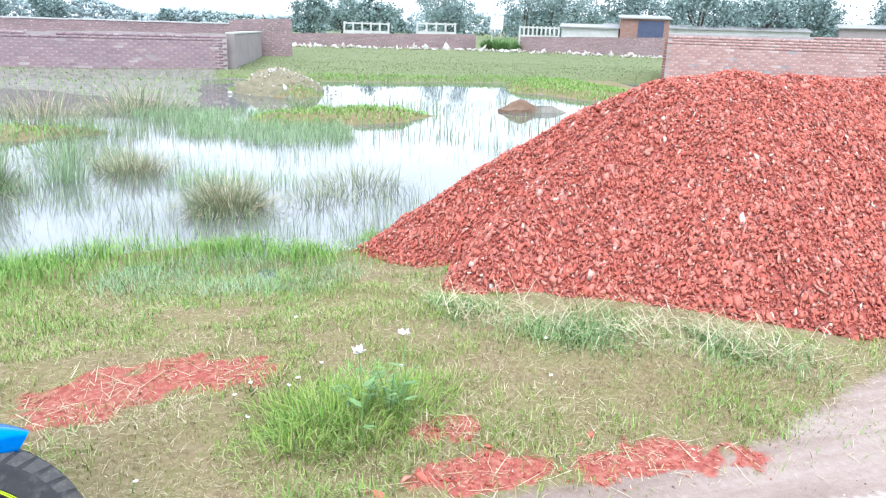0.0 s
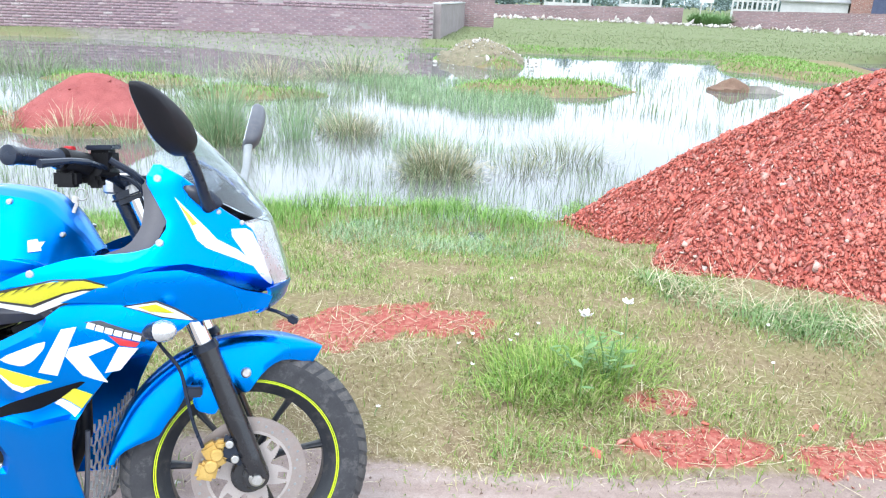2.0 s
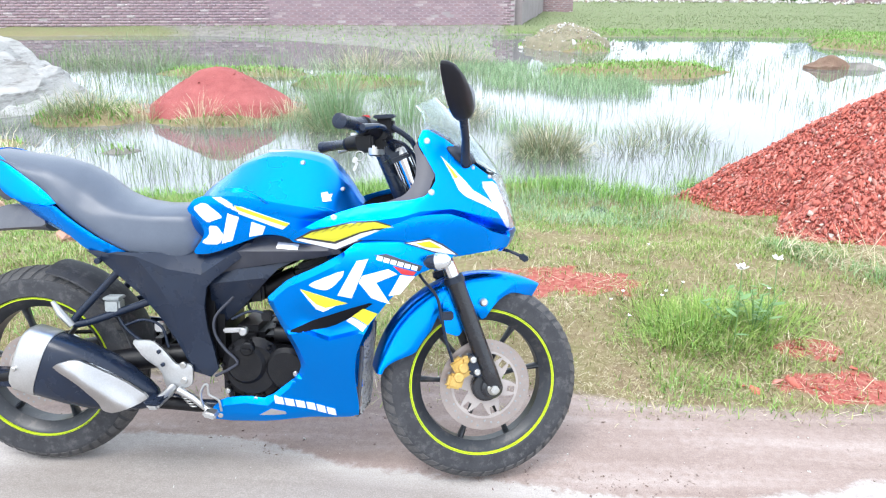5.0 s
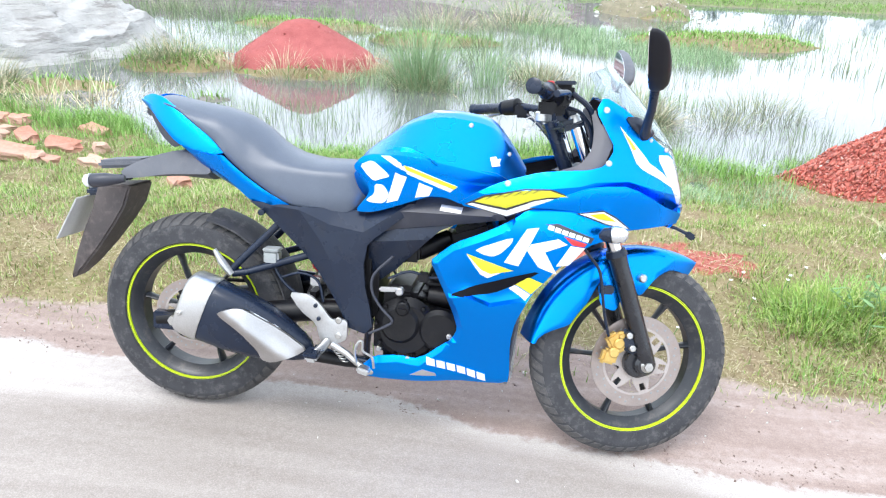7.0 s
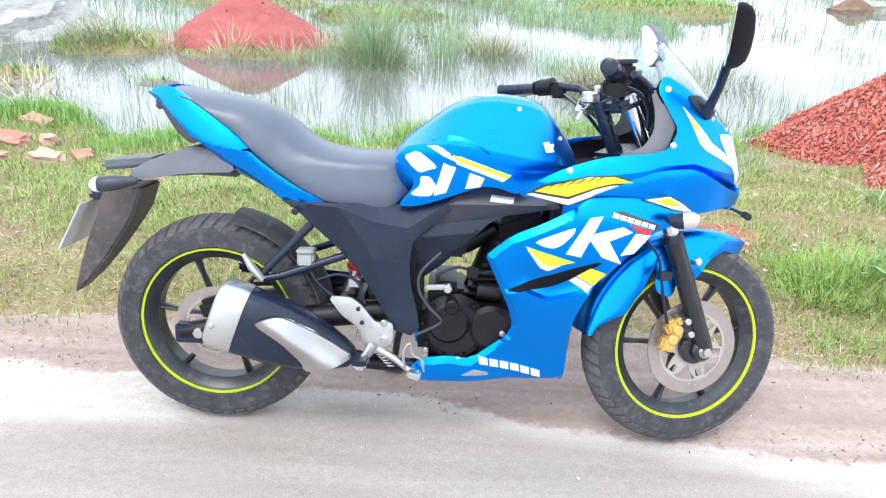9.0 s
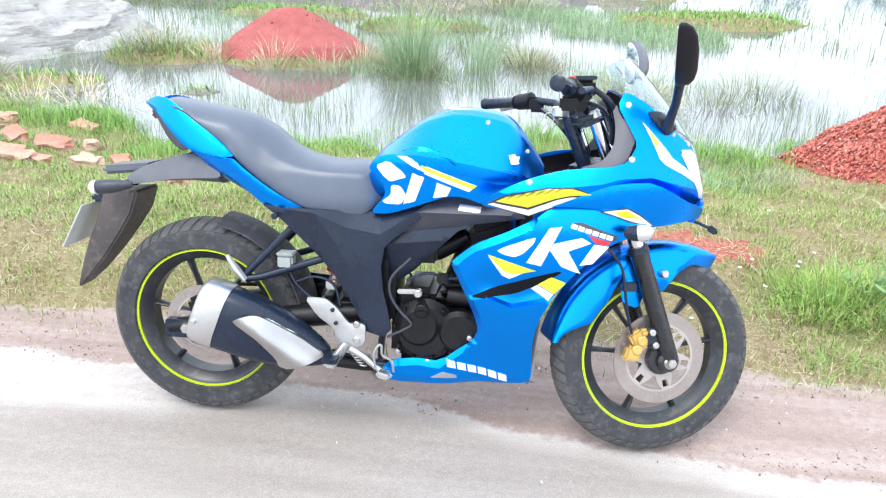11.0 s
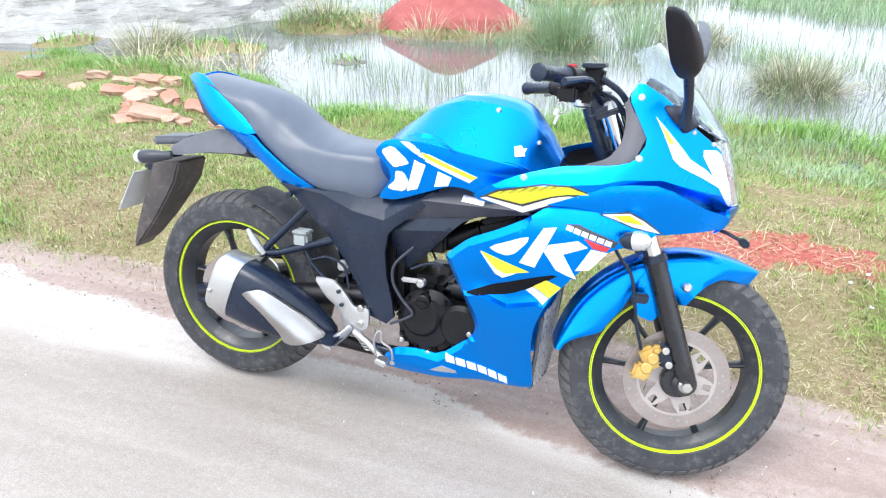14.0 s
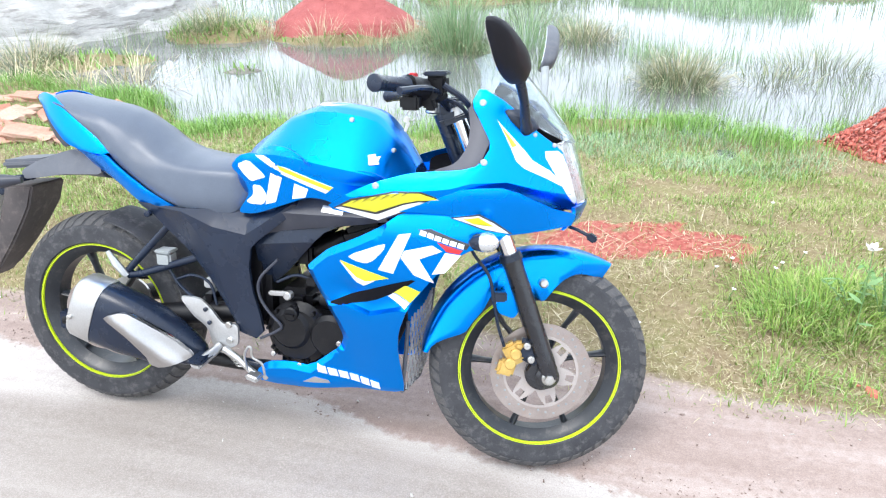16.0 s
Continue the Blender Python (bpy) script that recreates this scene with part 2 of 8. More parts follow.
M_TUFT = many("tuft_grass", [(0.0, (0.12, 0.23, 0.045)), (0.5, (0.25, 0.39, 0.07)), (0.85, (0.34, 0.45, 0.12)), (1.0, (0.46, 0.47, 0.22))], 0.65, 20, 0)
# grass colours dulled and paled for the haze beyond the pond
M_MEADOW = many("hazed_meadow_grass", [(0.0, (0.195, 0.25, 0.12)), (0.5, (0.225, 0.285, 0.14)), (0.85, (0.275, 0.32, 0.175)), (1.0, (0.38, 0.39, 0.26))], 0.7, 20, 0)
M_MATTED = many("matted_stems", [(0.0, (0.13, 0.085, 0.05)), (0.35, (0.26, 0.18, 0.105)), (0.6, (0.27, 0.255, 0.10)), (0.85, (0.37, 0.35, 0.16)), (1.0, (0.56, 0.48, 0.33))], 0.85, 20, 0)
M_LUSH = many("lush_grass", [(0.0, (0.14, 0.29, 0.055)), (0.5, (0.21, 0.40, 0.085)), (0.85, (0.29, 0.46, 0.14)), (1.0, (0.38, 0.45, 0.20))], 0.6, 20, 0)
M_COOL = many("bluish_grass", [(0.0, (0.19, 0.32, 0.15)), (0.5, (0.27, 0.41, 0.22)), (0.85, (0.36, 0.47, 0.29)), (1.0, (0.47, 0.50, 0.36))], 0.65, 20, 0)
M_BENT = many("bent_grass", [(0.0, (0.13, 0.25, 0.08)), (0.5, (0.21, 0.35, 0.13)), (0.85, (0.29, 0.41, 0.19)), (1.0, (0.44, 0.47, 0.31))], 0.65, 20, 0)
M_STRAW = many("dry_straw", [(0.0, (0.40, 0.32, 0.20)), (0.5, (0.56, 0.485, 0.32)), (1.0, (0.70, 0.63, 0.46))], 0.85, 20, 0)
M_RUSH = many("rush_stems", [(0.0, (0.15, 0.205, 0.10)), (0.45, (0.23, 0.275, 0.15)), (0.75, (0.34, 0.34, 0.23)), (1.0, (0.47, 0.44, 0.33))], 0.7, 20, 0)
M_REED = many("water_reeds", [(0.0, (0.13, 0.20, 0.085)), (0.6, (0.20, 0.285, 0.14)), (1.0, (0.30, 0.345, 0.21))], 0.65, 20, 0)
M_PETAL = many("white_petals", [(0.0, (0.78, 0.78, 0.74)), (1.0, (0.85, 0.85, 0.83))], 0.6, 40, 0)
M_LEAF = many("weed_leaves", [(0.0, (0.12, 0.24, 0.075)), (1.0, (0.21, 0.34, 0.14))], 0.55, 30, 0)
M_BARK = surface("bark", (0.10, 0.075, 0.055), (0.16, 0.125, 0.095), 0.95, scale=3, fine=20, bump=0.8, depth=0.03)
# leaf green paled and blued for the haze before the far trees
M_CROWN = many("hazed_tree_leaves", [(0.0, (0.16, 0.235, 0.23)), (0.5, (0.215, 0.30, 0.29)), (1.0, (0.27, 0.36, 0.345))], 0.6, 8, 0)
# distance haze is mixed into these leaf colours
M_WOODS = many("woods_tinted_with_haze", [(0.0, (0.29, 0.37, 0.385)), (0.5, (0.36, 0.45, 0.465)), (1.0, (0.43, 0.52, 0.53))], 0.9, 3, 0)
M_CLOD = many("soil_clods", [(0.0, (0.17, 0.12, 0.10)), (0.6, (0.26, 0.19, 0.165)), (1.0, (0.40, 0.33, 0.30))], 0.95, 60)
M_PEBBLE = many("pale_stones", [(0.0, (0.5, 0.47, 0.44)), (0.7, (0.66, 0.64, 0.6)), (1.0, (0.4, 0.3, 0.25))], 0.9, 60)
M_BLUEGATE = surface("dark_blue_sheet", (0.055, 0.07, 0.14), (0.08, 0.1, 0.18), 0.6, scale=2, fine=30)
M_TIN = surface("grey_tin_roof", (0.28, 0.28, 0.29), (0.38, 0.38, 0.39), 0.5, metal=0.3, scale=1, fine=20, dirt=(0.35, 0.25, 0.2))
M_BOARD = surface("pale_signboard", (0.62, 0.66, 0.66), (0.72, 0.75, 0.74), 0.6, scale=2, fine=30)
M_POST = surface("concrete_post", (0.42, 0.40, 0.38), (0.55, 0.53, 0.5), 0.9, scale=4, fine=40)


# ---- building helpers ----
def part(name, bm, material, parent=None, label="", smooth=True, sharp=42):
    """Links a bmesh as one mesh object, under a thing or a part if one is given."""
    me = bpy.data.meshes.new(name)
    bm.normal_update()
    bm.to_mesh(me)
    bm.free()
    if smooth:
        me.shade_smooth()
        me.set_sharp_from_angle(angle=radians(sharp))
    me.materials.append(material)
    ob = new(name, me)
    if parent is not None:
        ob.parent = parent
    if label:
        tagged(ob, label)
    return ob


def raw_mesh(name, verts, tris, material, smooth=False):
    me = bpy.data.meshes.new(name)
    verts, tris = np.asarray(verts, np.float32), np.asarray(tris, np.int32)
    me.vertices.add(len(verts))
    me.vertices.foreach_set("co", verts.ravel())
    me.loops.add(tris.size)
    me.loops.foreach_set("vertex_index", tris.ravel())
    me.polygons.add(len(tris))
    me.polygons.foreach_set("loop_start", np.arange(0, tris.size, 3, dtype=np.int32))
    me.update(calc_edges=True)
    if smooth:
        me.shade_smooth()
    me.materials.append(material)
    return new(name, me)


def lattice(x, y, size, seed=0):
    """Smooth value noise in the plane, 0 to 1."""
    x, y = np.asarray(x, float) / size, np.asarray(y, float) / size
    xi, yi = np.floor(x), np.floor(y)
    fx, fy = x - xi, y - yi
    fx, fy = fx * fx * (3 - 2 * fx), fy * fy * (3 - 2 * fy)

    def h(a, b):
        v = np.sin(a * 127.1 + b * 311.7 + seed * 74.7) * 43758.5453
        return v - np.floor(v)
    return (h(xi, yi) * (1 - fx) + h(xi + 1, yi) * fx) * (1 - fy) + (h(xi, yi + 1) * (1 - fx) + h(xi + 1, yi + 1) * fx) * fy


def step(a, b, v):
    t = np.clip((np.asarray(v, float) - a) / (b - a), 0, 1)
    return t * t * (3 - 2 * t)


def blob(x, y, cx, cy, rx, ry, turn=0.0):
    """1 in the middle of an ellipse, 0 at its rim, below 0 outside."""
    c, s = math.cos(radians(turn)), math.sin(radians(turn))
    u, v = ((x - cx) * c + (y - cy) * s) / rx, (-(x - cx) * s + (y - cy) * c) / ry
    return 1 - np.sqrt(u * u + v * v)


def tube(bm, pts, radius, sides=10, caps=True):
    """A round bar through the points; radius may be one number or one for each point."""
    pts = [Vector(p) for p in pts]
    rs = radius if isinstance(radius, (list, tuple)) else [radius] * len(pts)
    rings, u = [], None
    for i, p in enumerate(pts):
        d = (pts[min(i + 1, len(pts) - 1)] - pts[max(i - 1, 0)]).normalized()
        u = (d.orthogonal() if u is None else u - d * u.dot(d)).normalized()
        w = d.cross(u)
        rings.append([bm.verts.new(p + (u * math.cos(6.28319 * k / sides) + w * math.sin(6.28319 * k / sides)) * rs[i]) for k in range(sides)])
    for a, b in zip(rings, rings[1:]):
        for k in range(sides):
            bm.faces.new((a[k], a[(k + 1) % sides], b[(k + 1) % sides], b[k]))
    if caps:
        bm.faces.new(rings[0][::-1])
        bm.faces.new(rings[-1])
    return bm


# ---- the lie of the land ----
WATER = -0.15
SHORE_X = [-40, -9, -4.6, -3.4, -2.6, -1.7, -0.8, 0.2, 1.2, 2.1, 2.7, 3.3, 6, 14, 40]
SHORE_Y = [5, 4.6, 4.3, 4.2, 3.95, 3.15, 3.4, 3.6, 3.85, 3.95, 3.75, 4.0, 4.8, 6, 8]
ISLANDS = [  # middle, radii, turn, height over the bed
    (4.06, 11.77, 2.6, 1.3, 12, 0.24), (3.6, 17.4, 1.3, 2.2, 0, 0.34), (8.5, 12.7, 0.9, 0.22, -10, 0.25),
    (-1.77, 7.0, 1.25, 0.95, 0, 0.25), (-3.26, 6.78, 0.9, 0.8, 0, 0.2), (-7.29, 7.1, 3.6, 3.2, 0, 0.3), (-0.61, 9.96, 1.6, 0.8, 10, 0.2),
    (-2.2, 4.98, 0.45, 0.28, 0, 0.14), (-2.83, 11.24, 1.9, 0.9, 0, 0.2), (12.5, 18.5, 2.6, 5.0, -20, 0.3), (-3.79, 4.98, 1.3, 0.7, 10, 0.13),
]


HEAP_AT, HEAP_RIDGE, HEAP_TOP = (5.048, 3.243), 2.14, 1.30
HEAP_TURN = [90, 130, 155, 172, 190, 205, 220, 240, 260, 280, 300, 360]
HEAP_FOOT = [1.915, 1.915, 2.01, 2.24, 1.66, 2.12, 1.68, 1.60, 1.85, 2.38, 2.38, 2.3]


def heap_reach(x, y):
    """How far out from its ridge (0) to its foot (1) a place on the brick heap lies."""
    x, y = np.asarray(x, float), np.asarray(y, float)
    t = np.clip((x - HEAP_AT[0]) / HEAP_RIDGE, 0, 1)
    u, v = x - HEAP_AT[0] - HEAP_RIDGE * t, y - HEAP_AT[1]
    foot = np.interp(np.degrees(np.arctan2(v, u)) % 360, HEAP_TURN, HEAP_FOOT)
    d = np.sqrt(u * u + v * v + 0.01) + 0.12 * (lattice(x, y, 0.9, 21) - 0.5) + 0.08 * (lattice(x, y, 0.3, 22) - 0.5)
    return d / foot


def heap_height(x, y):
    """Height over the ground of the brick heap: a ridge that falls at its angle of rest."""
    q = heap_reach(x, y)
    return HEAP_TOP * np.clip(1 - q, 0, 1) ** 0.926 - 0.06 * step(1.0, 1.14, q)


def height(x, y):
    x, y = np.asarray(x, float), np.asarray(y, float)
    shore = np.interp(x, SHORE_X, SHORE_Y) + 0.3 * (lattice(x, y, 0.6, 3) - 0.5)
    bank = -0.125 * step(1.2, 3.4, y * 3.6 / np.maximum(shore, 0.1))
    z = bank - 0.15 * step(-0.25, 0.9, y - shore)
    rough = (lattice(x, y, 0.35, 1) - 0.5) * 0.05 + (lattice(x, y, 0.11, 2) - 0.5) * 0.02 + (lattice(x, y, 1.3, 5) - 0.5) * 0.05
    z = z + rough * step(0.45, 1.2, y) + 0.035 * step(0.45, 1.0, y) * step(2.6, 1.7, y)
    z = z + 0.004 * (lattice(x, y, 0.3, 7) - 0.5) * (1 - step(0.3, 0.8, y)) - 0.009 * np.clip(x, -4, 5) * (1 - step(1.5, 3.2, y))
    for cx, cy, rx, ry, turn, up in ISLANDS:
        b = blob(x, y, cx, cy, rx, ry, turn) + 0.35 * (lattice(x, y, 0.8, 9) - 0.5)
        z = np.maximum(z, -0.27 + up * step(0.0, 0.55, b) + rough)
    far = 20.5 + 0.06 * (x - 4) ** 1.0 + 1.5 * (lattice(x, y, 3.0, 4) - 0.5)
    mud = step(0, 2.5, y - 13.5 + 0.9 * np.clip(x, -20, 3) + 2 * (lattice(x, y, 1.7, 6) - 0.5)) * step(0, 1.2, 2.6 - x)
    z = np.maximum(z, -0.27 + 0.15 * mud + rough * 0.6)
    z = np.maximum(z, -0.27 + 0.32 * step(0, 2.0, y - far) + rough)
    return z + 0.012 * np.maximum(y - 26, 0) * (y < 70) + 0.53 * (y >= 70)


def road_edge(x):
    """Where the pale dusty edge of the road ends, across the verge."""
    return np.interp(x, [-3, -0.9, 0.4, 1.65, 2.3, 3.0, 3.8, 5], [0.3, 0.23, 0.1, -0.06, -0.05, 0.05, 0.1, 0.1])


def zones(x, y):
    z = {}
    wob = 0.10 * (lattice(x, y, 0.5, 11) - 0.5) + 0.05 * (lattice(x, y, 0.15, 12) - 0.5)
    kerb = road_edge(x) + wob
    tar = np.interp(x, [-3, -0.8, -0.2, 0.3, 0.9, 1.4, 2.0, 3, 5], [-0.05, -0.08, -0.08, 0.02, -0.02, -0.14, -0.3, -0.36, -0.4]) + wob
    turf = np.interp(x, [-3, -1, 0.2, 1.2, 1.9, 2.3, 2.7, 3.3, 3.7, 4.06, 4.45, 4.81, 6], [0.45, 0.48, 0.58, 0.6, 0.40, 0.42, 0.42, 0.43, 0.47, 0.61, 0.71, 0.85, 1.1]) + wob
    z["road"] = 1 - step(-0.09, 0.09, y - tar)
    z["pale"] = (1 - step(-0.075, 0.075, y - kerb)) * (1 - 0.22 * step(0.5, 1.3, x))
    z["dirt"] = 1 - step(-0.12, 0.12, y - turf)
    red = np.maximum(blob(x, y, 1.43, 1.43, 0.36, 0.25, 30), blob(x, y, 1.84, 1.57, 0.36, 0.20, -18))
    red = np.maximum(red, np.maximum(blob(x, y, 2.76, 0.56, 0.36, 0.11, -2), 0.62 * blob(x, y, 3.3, 0.50, 0.55, 0.13, -8)))
    red = np.maximum(red, 0.8 * blob(x, y, 2.66, 0.83, 0.14, 0.1)) + 0.55 * (lattice(x, y, 0.12, 13) - 0.5) + 0.4 * (lattice(x, y, 0.04, 14) - 0.5)
    halo = 0.40 * step(1.16, 1.02, heap_reach(x, y))
    z["red"] = np.maximum(step(-0.1, 0.35, red), halo * 0.9)
    sink = step(0.02, -0.05, height(x, y) - WATER)
    bare = blob(x, y, -2.7, 4.7, 1.3, 0.7, 20)
    back = step(0, 3, y - 12.5 + 0.9 * np.clip(x, -20, 3)) * step(0, 1.5, 2.9 - x)
    z["mud"] = np.clip(np.maximum(np.maximum(sink, step(0.0, 0.4, bare)), np.maximum(back, step(0, 0.3, blob(x, y, 8.9, 12.5, 1.2, 0.3)))), 0, 1)
    z["lawn"] = step(19.0, 22.0, y) * 0.9
    z["sand"] = step(-0.05, 0.2, blob(x, y, -7.2, 7.5, 3.3, 3.1))
    return z


def graded(parts):
    out = [parts[0][0]]
    for a, b, d in parts:
        k = max(1, round((b - a) / d))
        out += [a + (b - a) * i / k for i in range(1, k + 1)]
    return np.array(out)


gx = graded([(-900, -120, 120), (-120, -30, 12), (-30, -8, 1.2), (-8, -4, 0.16), (-4, 5.4, 0.045), (5.4, 12, 0.2), (12, 40, 1.2), (40, 120, 12), (120, 900, 120)])
gy = graded([(-700, -80, 100), (-80, -8, 8), (-8, -1.2, 0.5), (-1.2, 4.6, 0.04), (4.6, 14, 0.13), (14, 30, 0.4), (30, 80, 3), (80, 200, 20), (200, 1500, 130)])
GX, GY = np.meshgrid(gx, gy)
GZ = height(GX, GY)
nx, ny = len(gx), len(gy)
cell = (np.arange(ny - 1)[:, None] * nx + np.arange(nx - 1)[None, :]).ravel()
quads = np.stack([cell, cell + 1, cell + nx + 1, cell, cell + nx + 1, cell + nx], 1).reshape(-1, 3)
ground = raw_mesh("ground", np.stack([GX.ravel(), GY.ravel(), GZ.ravel()], 1), quads, M_GROUND, True)
for key, val in zones(GX.ravel(), GY.ravel()).items():
    ground.data.attributes.new(key, "FLOAT", "POINT").data.foreach_set("value", np.clip(val, 0, 1).astype(np.float32))
tagged(ground, "worn grey road with dusty pale edge, pink dirt verge and grassy waste ground", "ground", kind="structure")

bm = bmesh.new()
bmesh.ops.create_grid(bm, x_segments=60, y_segments=30, size=1)
bm.transform(Matrix.Translation((0, 16, WATER)) @ Matrix.Diagonal((45, 13.4, 1, 1)))
tagged(part("water", bm, M_WATER), "shallow murky flood water mirroring the white sky", "water", kind="structure")


def slab(bm, lo, hi):
    r = bmesh.ops.create_cube(bm, size=1)
    c, s = [(a + b) / 2 for a, b in zip(lo, hi)], [b - a for a, b in zip(lo, hi)]
    bmesh.ops.transform(bm, matrix=Matrix.Translation(c) @ Matrix.Diagonal((*s, 1)), verts=r["verts"])
    return r["verts"]


# ---- walls ----
WALL_TOPS = {}


def wall(name, a, b, low, top_a, top_b, thick, material, label, ragged=0.0, seed=1):
    """An upright wall between two plan points, along its own x, with courses missing from its top where it is ragged."""
    rnd = random.Random(seed)
    a, b = Vector(a), Vector(b)
    run = (b - a).length
    bm = bmesh.new()
    n = max(2, round(run / 0.5))
    prev = None
    tops = []
    for i in range(n + 1):
        h = top_a + (top_b - top_a) * i / n - low
        tops.append(h - (0.085 * rnd.choice([0, 0, 0, 1, 1, 2]) * ragged))
    WALL_TOPS[name] = (run, tops)
    rows = []
    for i in range(n):
        x0, x1 = run * i / n, run * (i + 1) / n
        rows += [(x0, tops[i]), (x1, tops[i])]
    front = [bm.verts.new((x, -thick / 2, z)) for x, z in rows]
    back = [bm.verts.new((x, thick / 2, z)) for x, z in rows]
    f0 = [bm.verts.new((x, -thick / 2, 0)) for x, z in rows]
    b0 = [bm.verts.new((x, thick / 2, 0)) for x, z in rows]
    for i in range(len(rows) - 1):
        if rows[i + 1][0] - rows[i][0] > 1e-6:
            bm.faces.new((f0[i], f0[i + 1], front[i + 1], front[i]))
            bm.faces.new((b0[i + 1], b0[i], back[i], back[i + 1]))
            bm.faces.new((front[i], front[i + 1], back[i + 1], back[i]))
        elif abs(rows[i + 1][1] - rows[i][1]) > 1e-6:
            bm.faces.new((front[i], front[i + 1], back[i + 1], back[i]))
    bm.faces.new((f0[0], front[0], back[0], b0[0]))
    bm.faces.new((f0[-1], b0[-1], back[-1], front[-1]))
    bmesh.ops.recalc_face_normals(bm, faces=bm.faces)
    ob = part(name, bm, material, smooth=False)
    ob.matrix_world = Matrix.Translation((a.x, a.y, low)) @ Matrix.Rotation(math.atan2(b.y - a.y, b.x - a.x), 4, "Z")
    return tagged(ob, label, "wall", kind="structure")


wall("wall_west", (-26, 19.2), (2.57, 23.5), -0.3, 1.06, 1.12, 0.25, M_MORTAR, "low weathered brick boundary wall with white salt stains", 0.35, 3)
wall("wall_west_return", (2.72, 23.65), (4.15, 32.2), -0.3, 1.12, 1.12, 0.25, M_PLASTER, "dull pinkish plastered end of the low boundary wall")
wall("wall_behind", (-39.32, 35.5), (3.35, 38.9), -0.2, 1.35, 1.42, 0.25, M_BRICK_OLD, "long dull purplish brick wall behind the low brick wall", 0.1, 5)
wall("wall_block", (3.0, 32.7), (5.6, 32.5), -0.2, 1.63, 1.74, 0.3, M_BRICK_OLD, "short taller stretch of dark weathered brick wall", 0.1, 6)
wall("wall_far", (5.99, 46.6), (18.98, 45.9), -0.2, 1.0, 1.27, 0.25, M_BRICK_OLD, "long low dark brick wall across the far waste ground", 0.1, 7)
wall("wall_far_second", (21.76, 44.9), (32.25, 39.3), -0.2, 1.22, 1.5, 0.25, M_BRICK_OLD, "low dark brick wall beyond the gap", 0.1, 8)
wall("wall_east", (15.99, 19.5), (23.75, 12.2), -0.3, 1.54, 1.62, 0.25, M_MORTAR, "newer pinkish brick boundary wall with pale salt stains", 0.0, 9)
wall("wall_east_return", (16.07, 19.62), (20, 25.5), -0.3, 1.54, 1.54, 0.25, M_BRICK_NEW, "return of the pinkish brick wall", 0.0, 10)


def coping(name, material, label, high=0.05):
    """A course of pale capping along a wall's top, set a little proud of its face."""
    own = bpy.data.objects[name]
    run, tops = WALL_TOPS[name]
    n = len(tops) - 1
    bm = bmesh.new()
    for i in range(n):
        slab(bm, (run * i / n + 0.004, -0.16, tops[i] + 0.003), (run * (i + 1) / n - 0.004, 0.16, tops[i] + high))
    part("coping", bm, material, own, label, smooth=False)


coping("wall_west_return", M_WHITEWASH, "pale mortar capping")
coping("wall_behind", M_WHITEWASH, "pale mortar capping", 0.07)


# ---- far buildings and fences ----
def empty(name, m=Matrix()):
    ob = new(name)
    ob.empty_display_size = 0.2
    ob.matrix_world = m
    return ob


def fence(a, b, low, top, posts, label):
    a, b = Vector((*a, low)), Vector((*b, low))
    run = (b - a).length
    root = tagged(empty("fence", Matrix.Translation(a) @ Matrix.Rotation(math.atan2(b.y - a.y, b.x - a.x), 4, "Z")), label, "fence")
    bm = bmesh.new()
    slab(bm, (0, -0.06, 0), (run, 0.06, (top - low) * 0.62))
    part("panel", bm, M_WHITEWASH, root, smooth=False)
    for i in range(posts + 1):
        bm = bmesh.new()
        x = run * i / posts
        slab(bm, (x - 0.07, -0.08, 0), (x + 0.07, 0.08, top - low))
        part("post", bm, M_WHITEWASH, root, smooth=False)
    bm = bmesh.new()
    slab(bm, (0, -0.05, (top - low) * 0.9), (run, 0.05, (top - low) * 0.97))
    part("rail", bm, M_WHITEWASH, root, smooth=False)


fence((12.4, 57.8), (15.79, 57.2), 0.2, 1.9, 5, "low whitewashed fence with posts and a rail")
fence((17.98, 56.7), (20.86, 55.9), 0.2, 2.05, 4, "low whitewashed fence with posts and a rail")
fence((25.63, 54.1), (28.41, 52.9), 0.2, 2.0, 9, "whitewashed picket fence beside the white building")


def house(name, a, b, low, top, deep, walls, roof, label, category, door=None):
    a, b = Vector((*a, low)), Vector((*b, low))
    run, h = (b - a).length, top - low
    root = tagged(empty(name, Matrix.Translation(a) @ Matrix.Rotation(math.atan2(b.y - a.y, b.x - a.x), 4, "Z")), label, category)
    bm = bmesh.new()
    for lo, hi in (((0, 0, 0), (run, 0.2, h)), ((0, deep - 0.2, 0), (run, deep, h)), ((0, 0.2, 0), (0.2, deep - 0.2, h)), ((run - 0.2, 0.2, 0), (run, deep - 0.2, h))):
        slab(bm, lo, hi)
    part("wall", bm, walls, root, smooth=False)
    bm = bmesh.new()
    vs = slab(bm, (-0.15, -0.2, h), (run + 0.15, deep + 0.2, h + 0.08))
    for v in vs:
        v.co.z += 0.08 * v.co.y
    part("roof", bm, roof, root, smooth=False)
    if door:
        bm = bmesh.new()
        x0, x1, dh, mat = door
        slab(bm, (x0, -0.06, 0.02), (x1, -0.004, dh))
        gate = part("door", bm, mat, root, "dark blue sheet metal gate", smooth=False)
        for i in range(8):
            bm = bmesh.new()
            x = x0 + (x1 - x0) * i / 8
            slab(bm, (x, -0.09, 0.02), (x + 0.03, -0.06, dh))
            part("rib", bm, mat, gate, smooth=False)
    return root


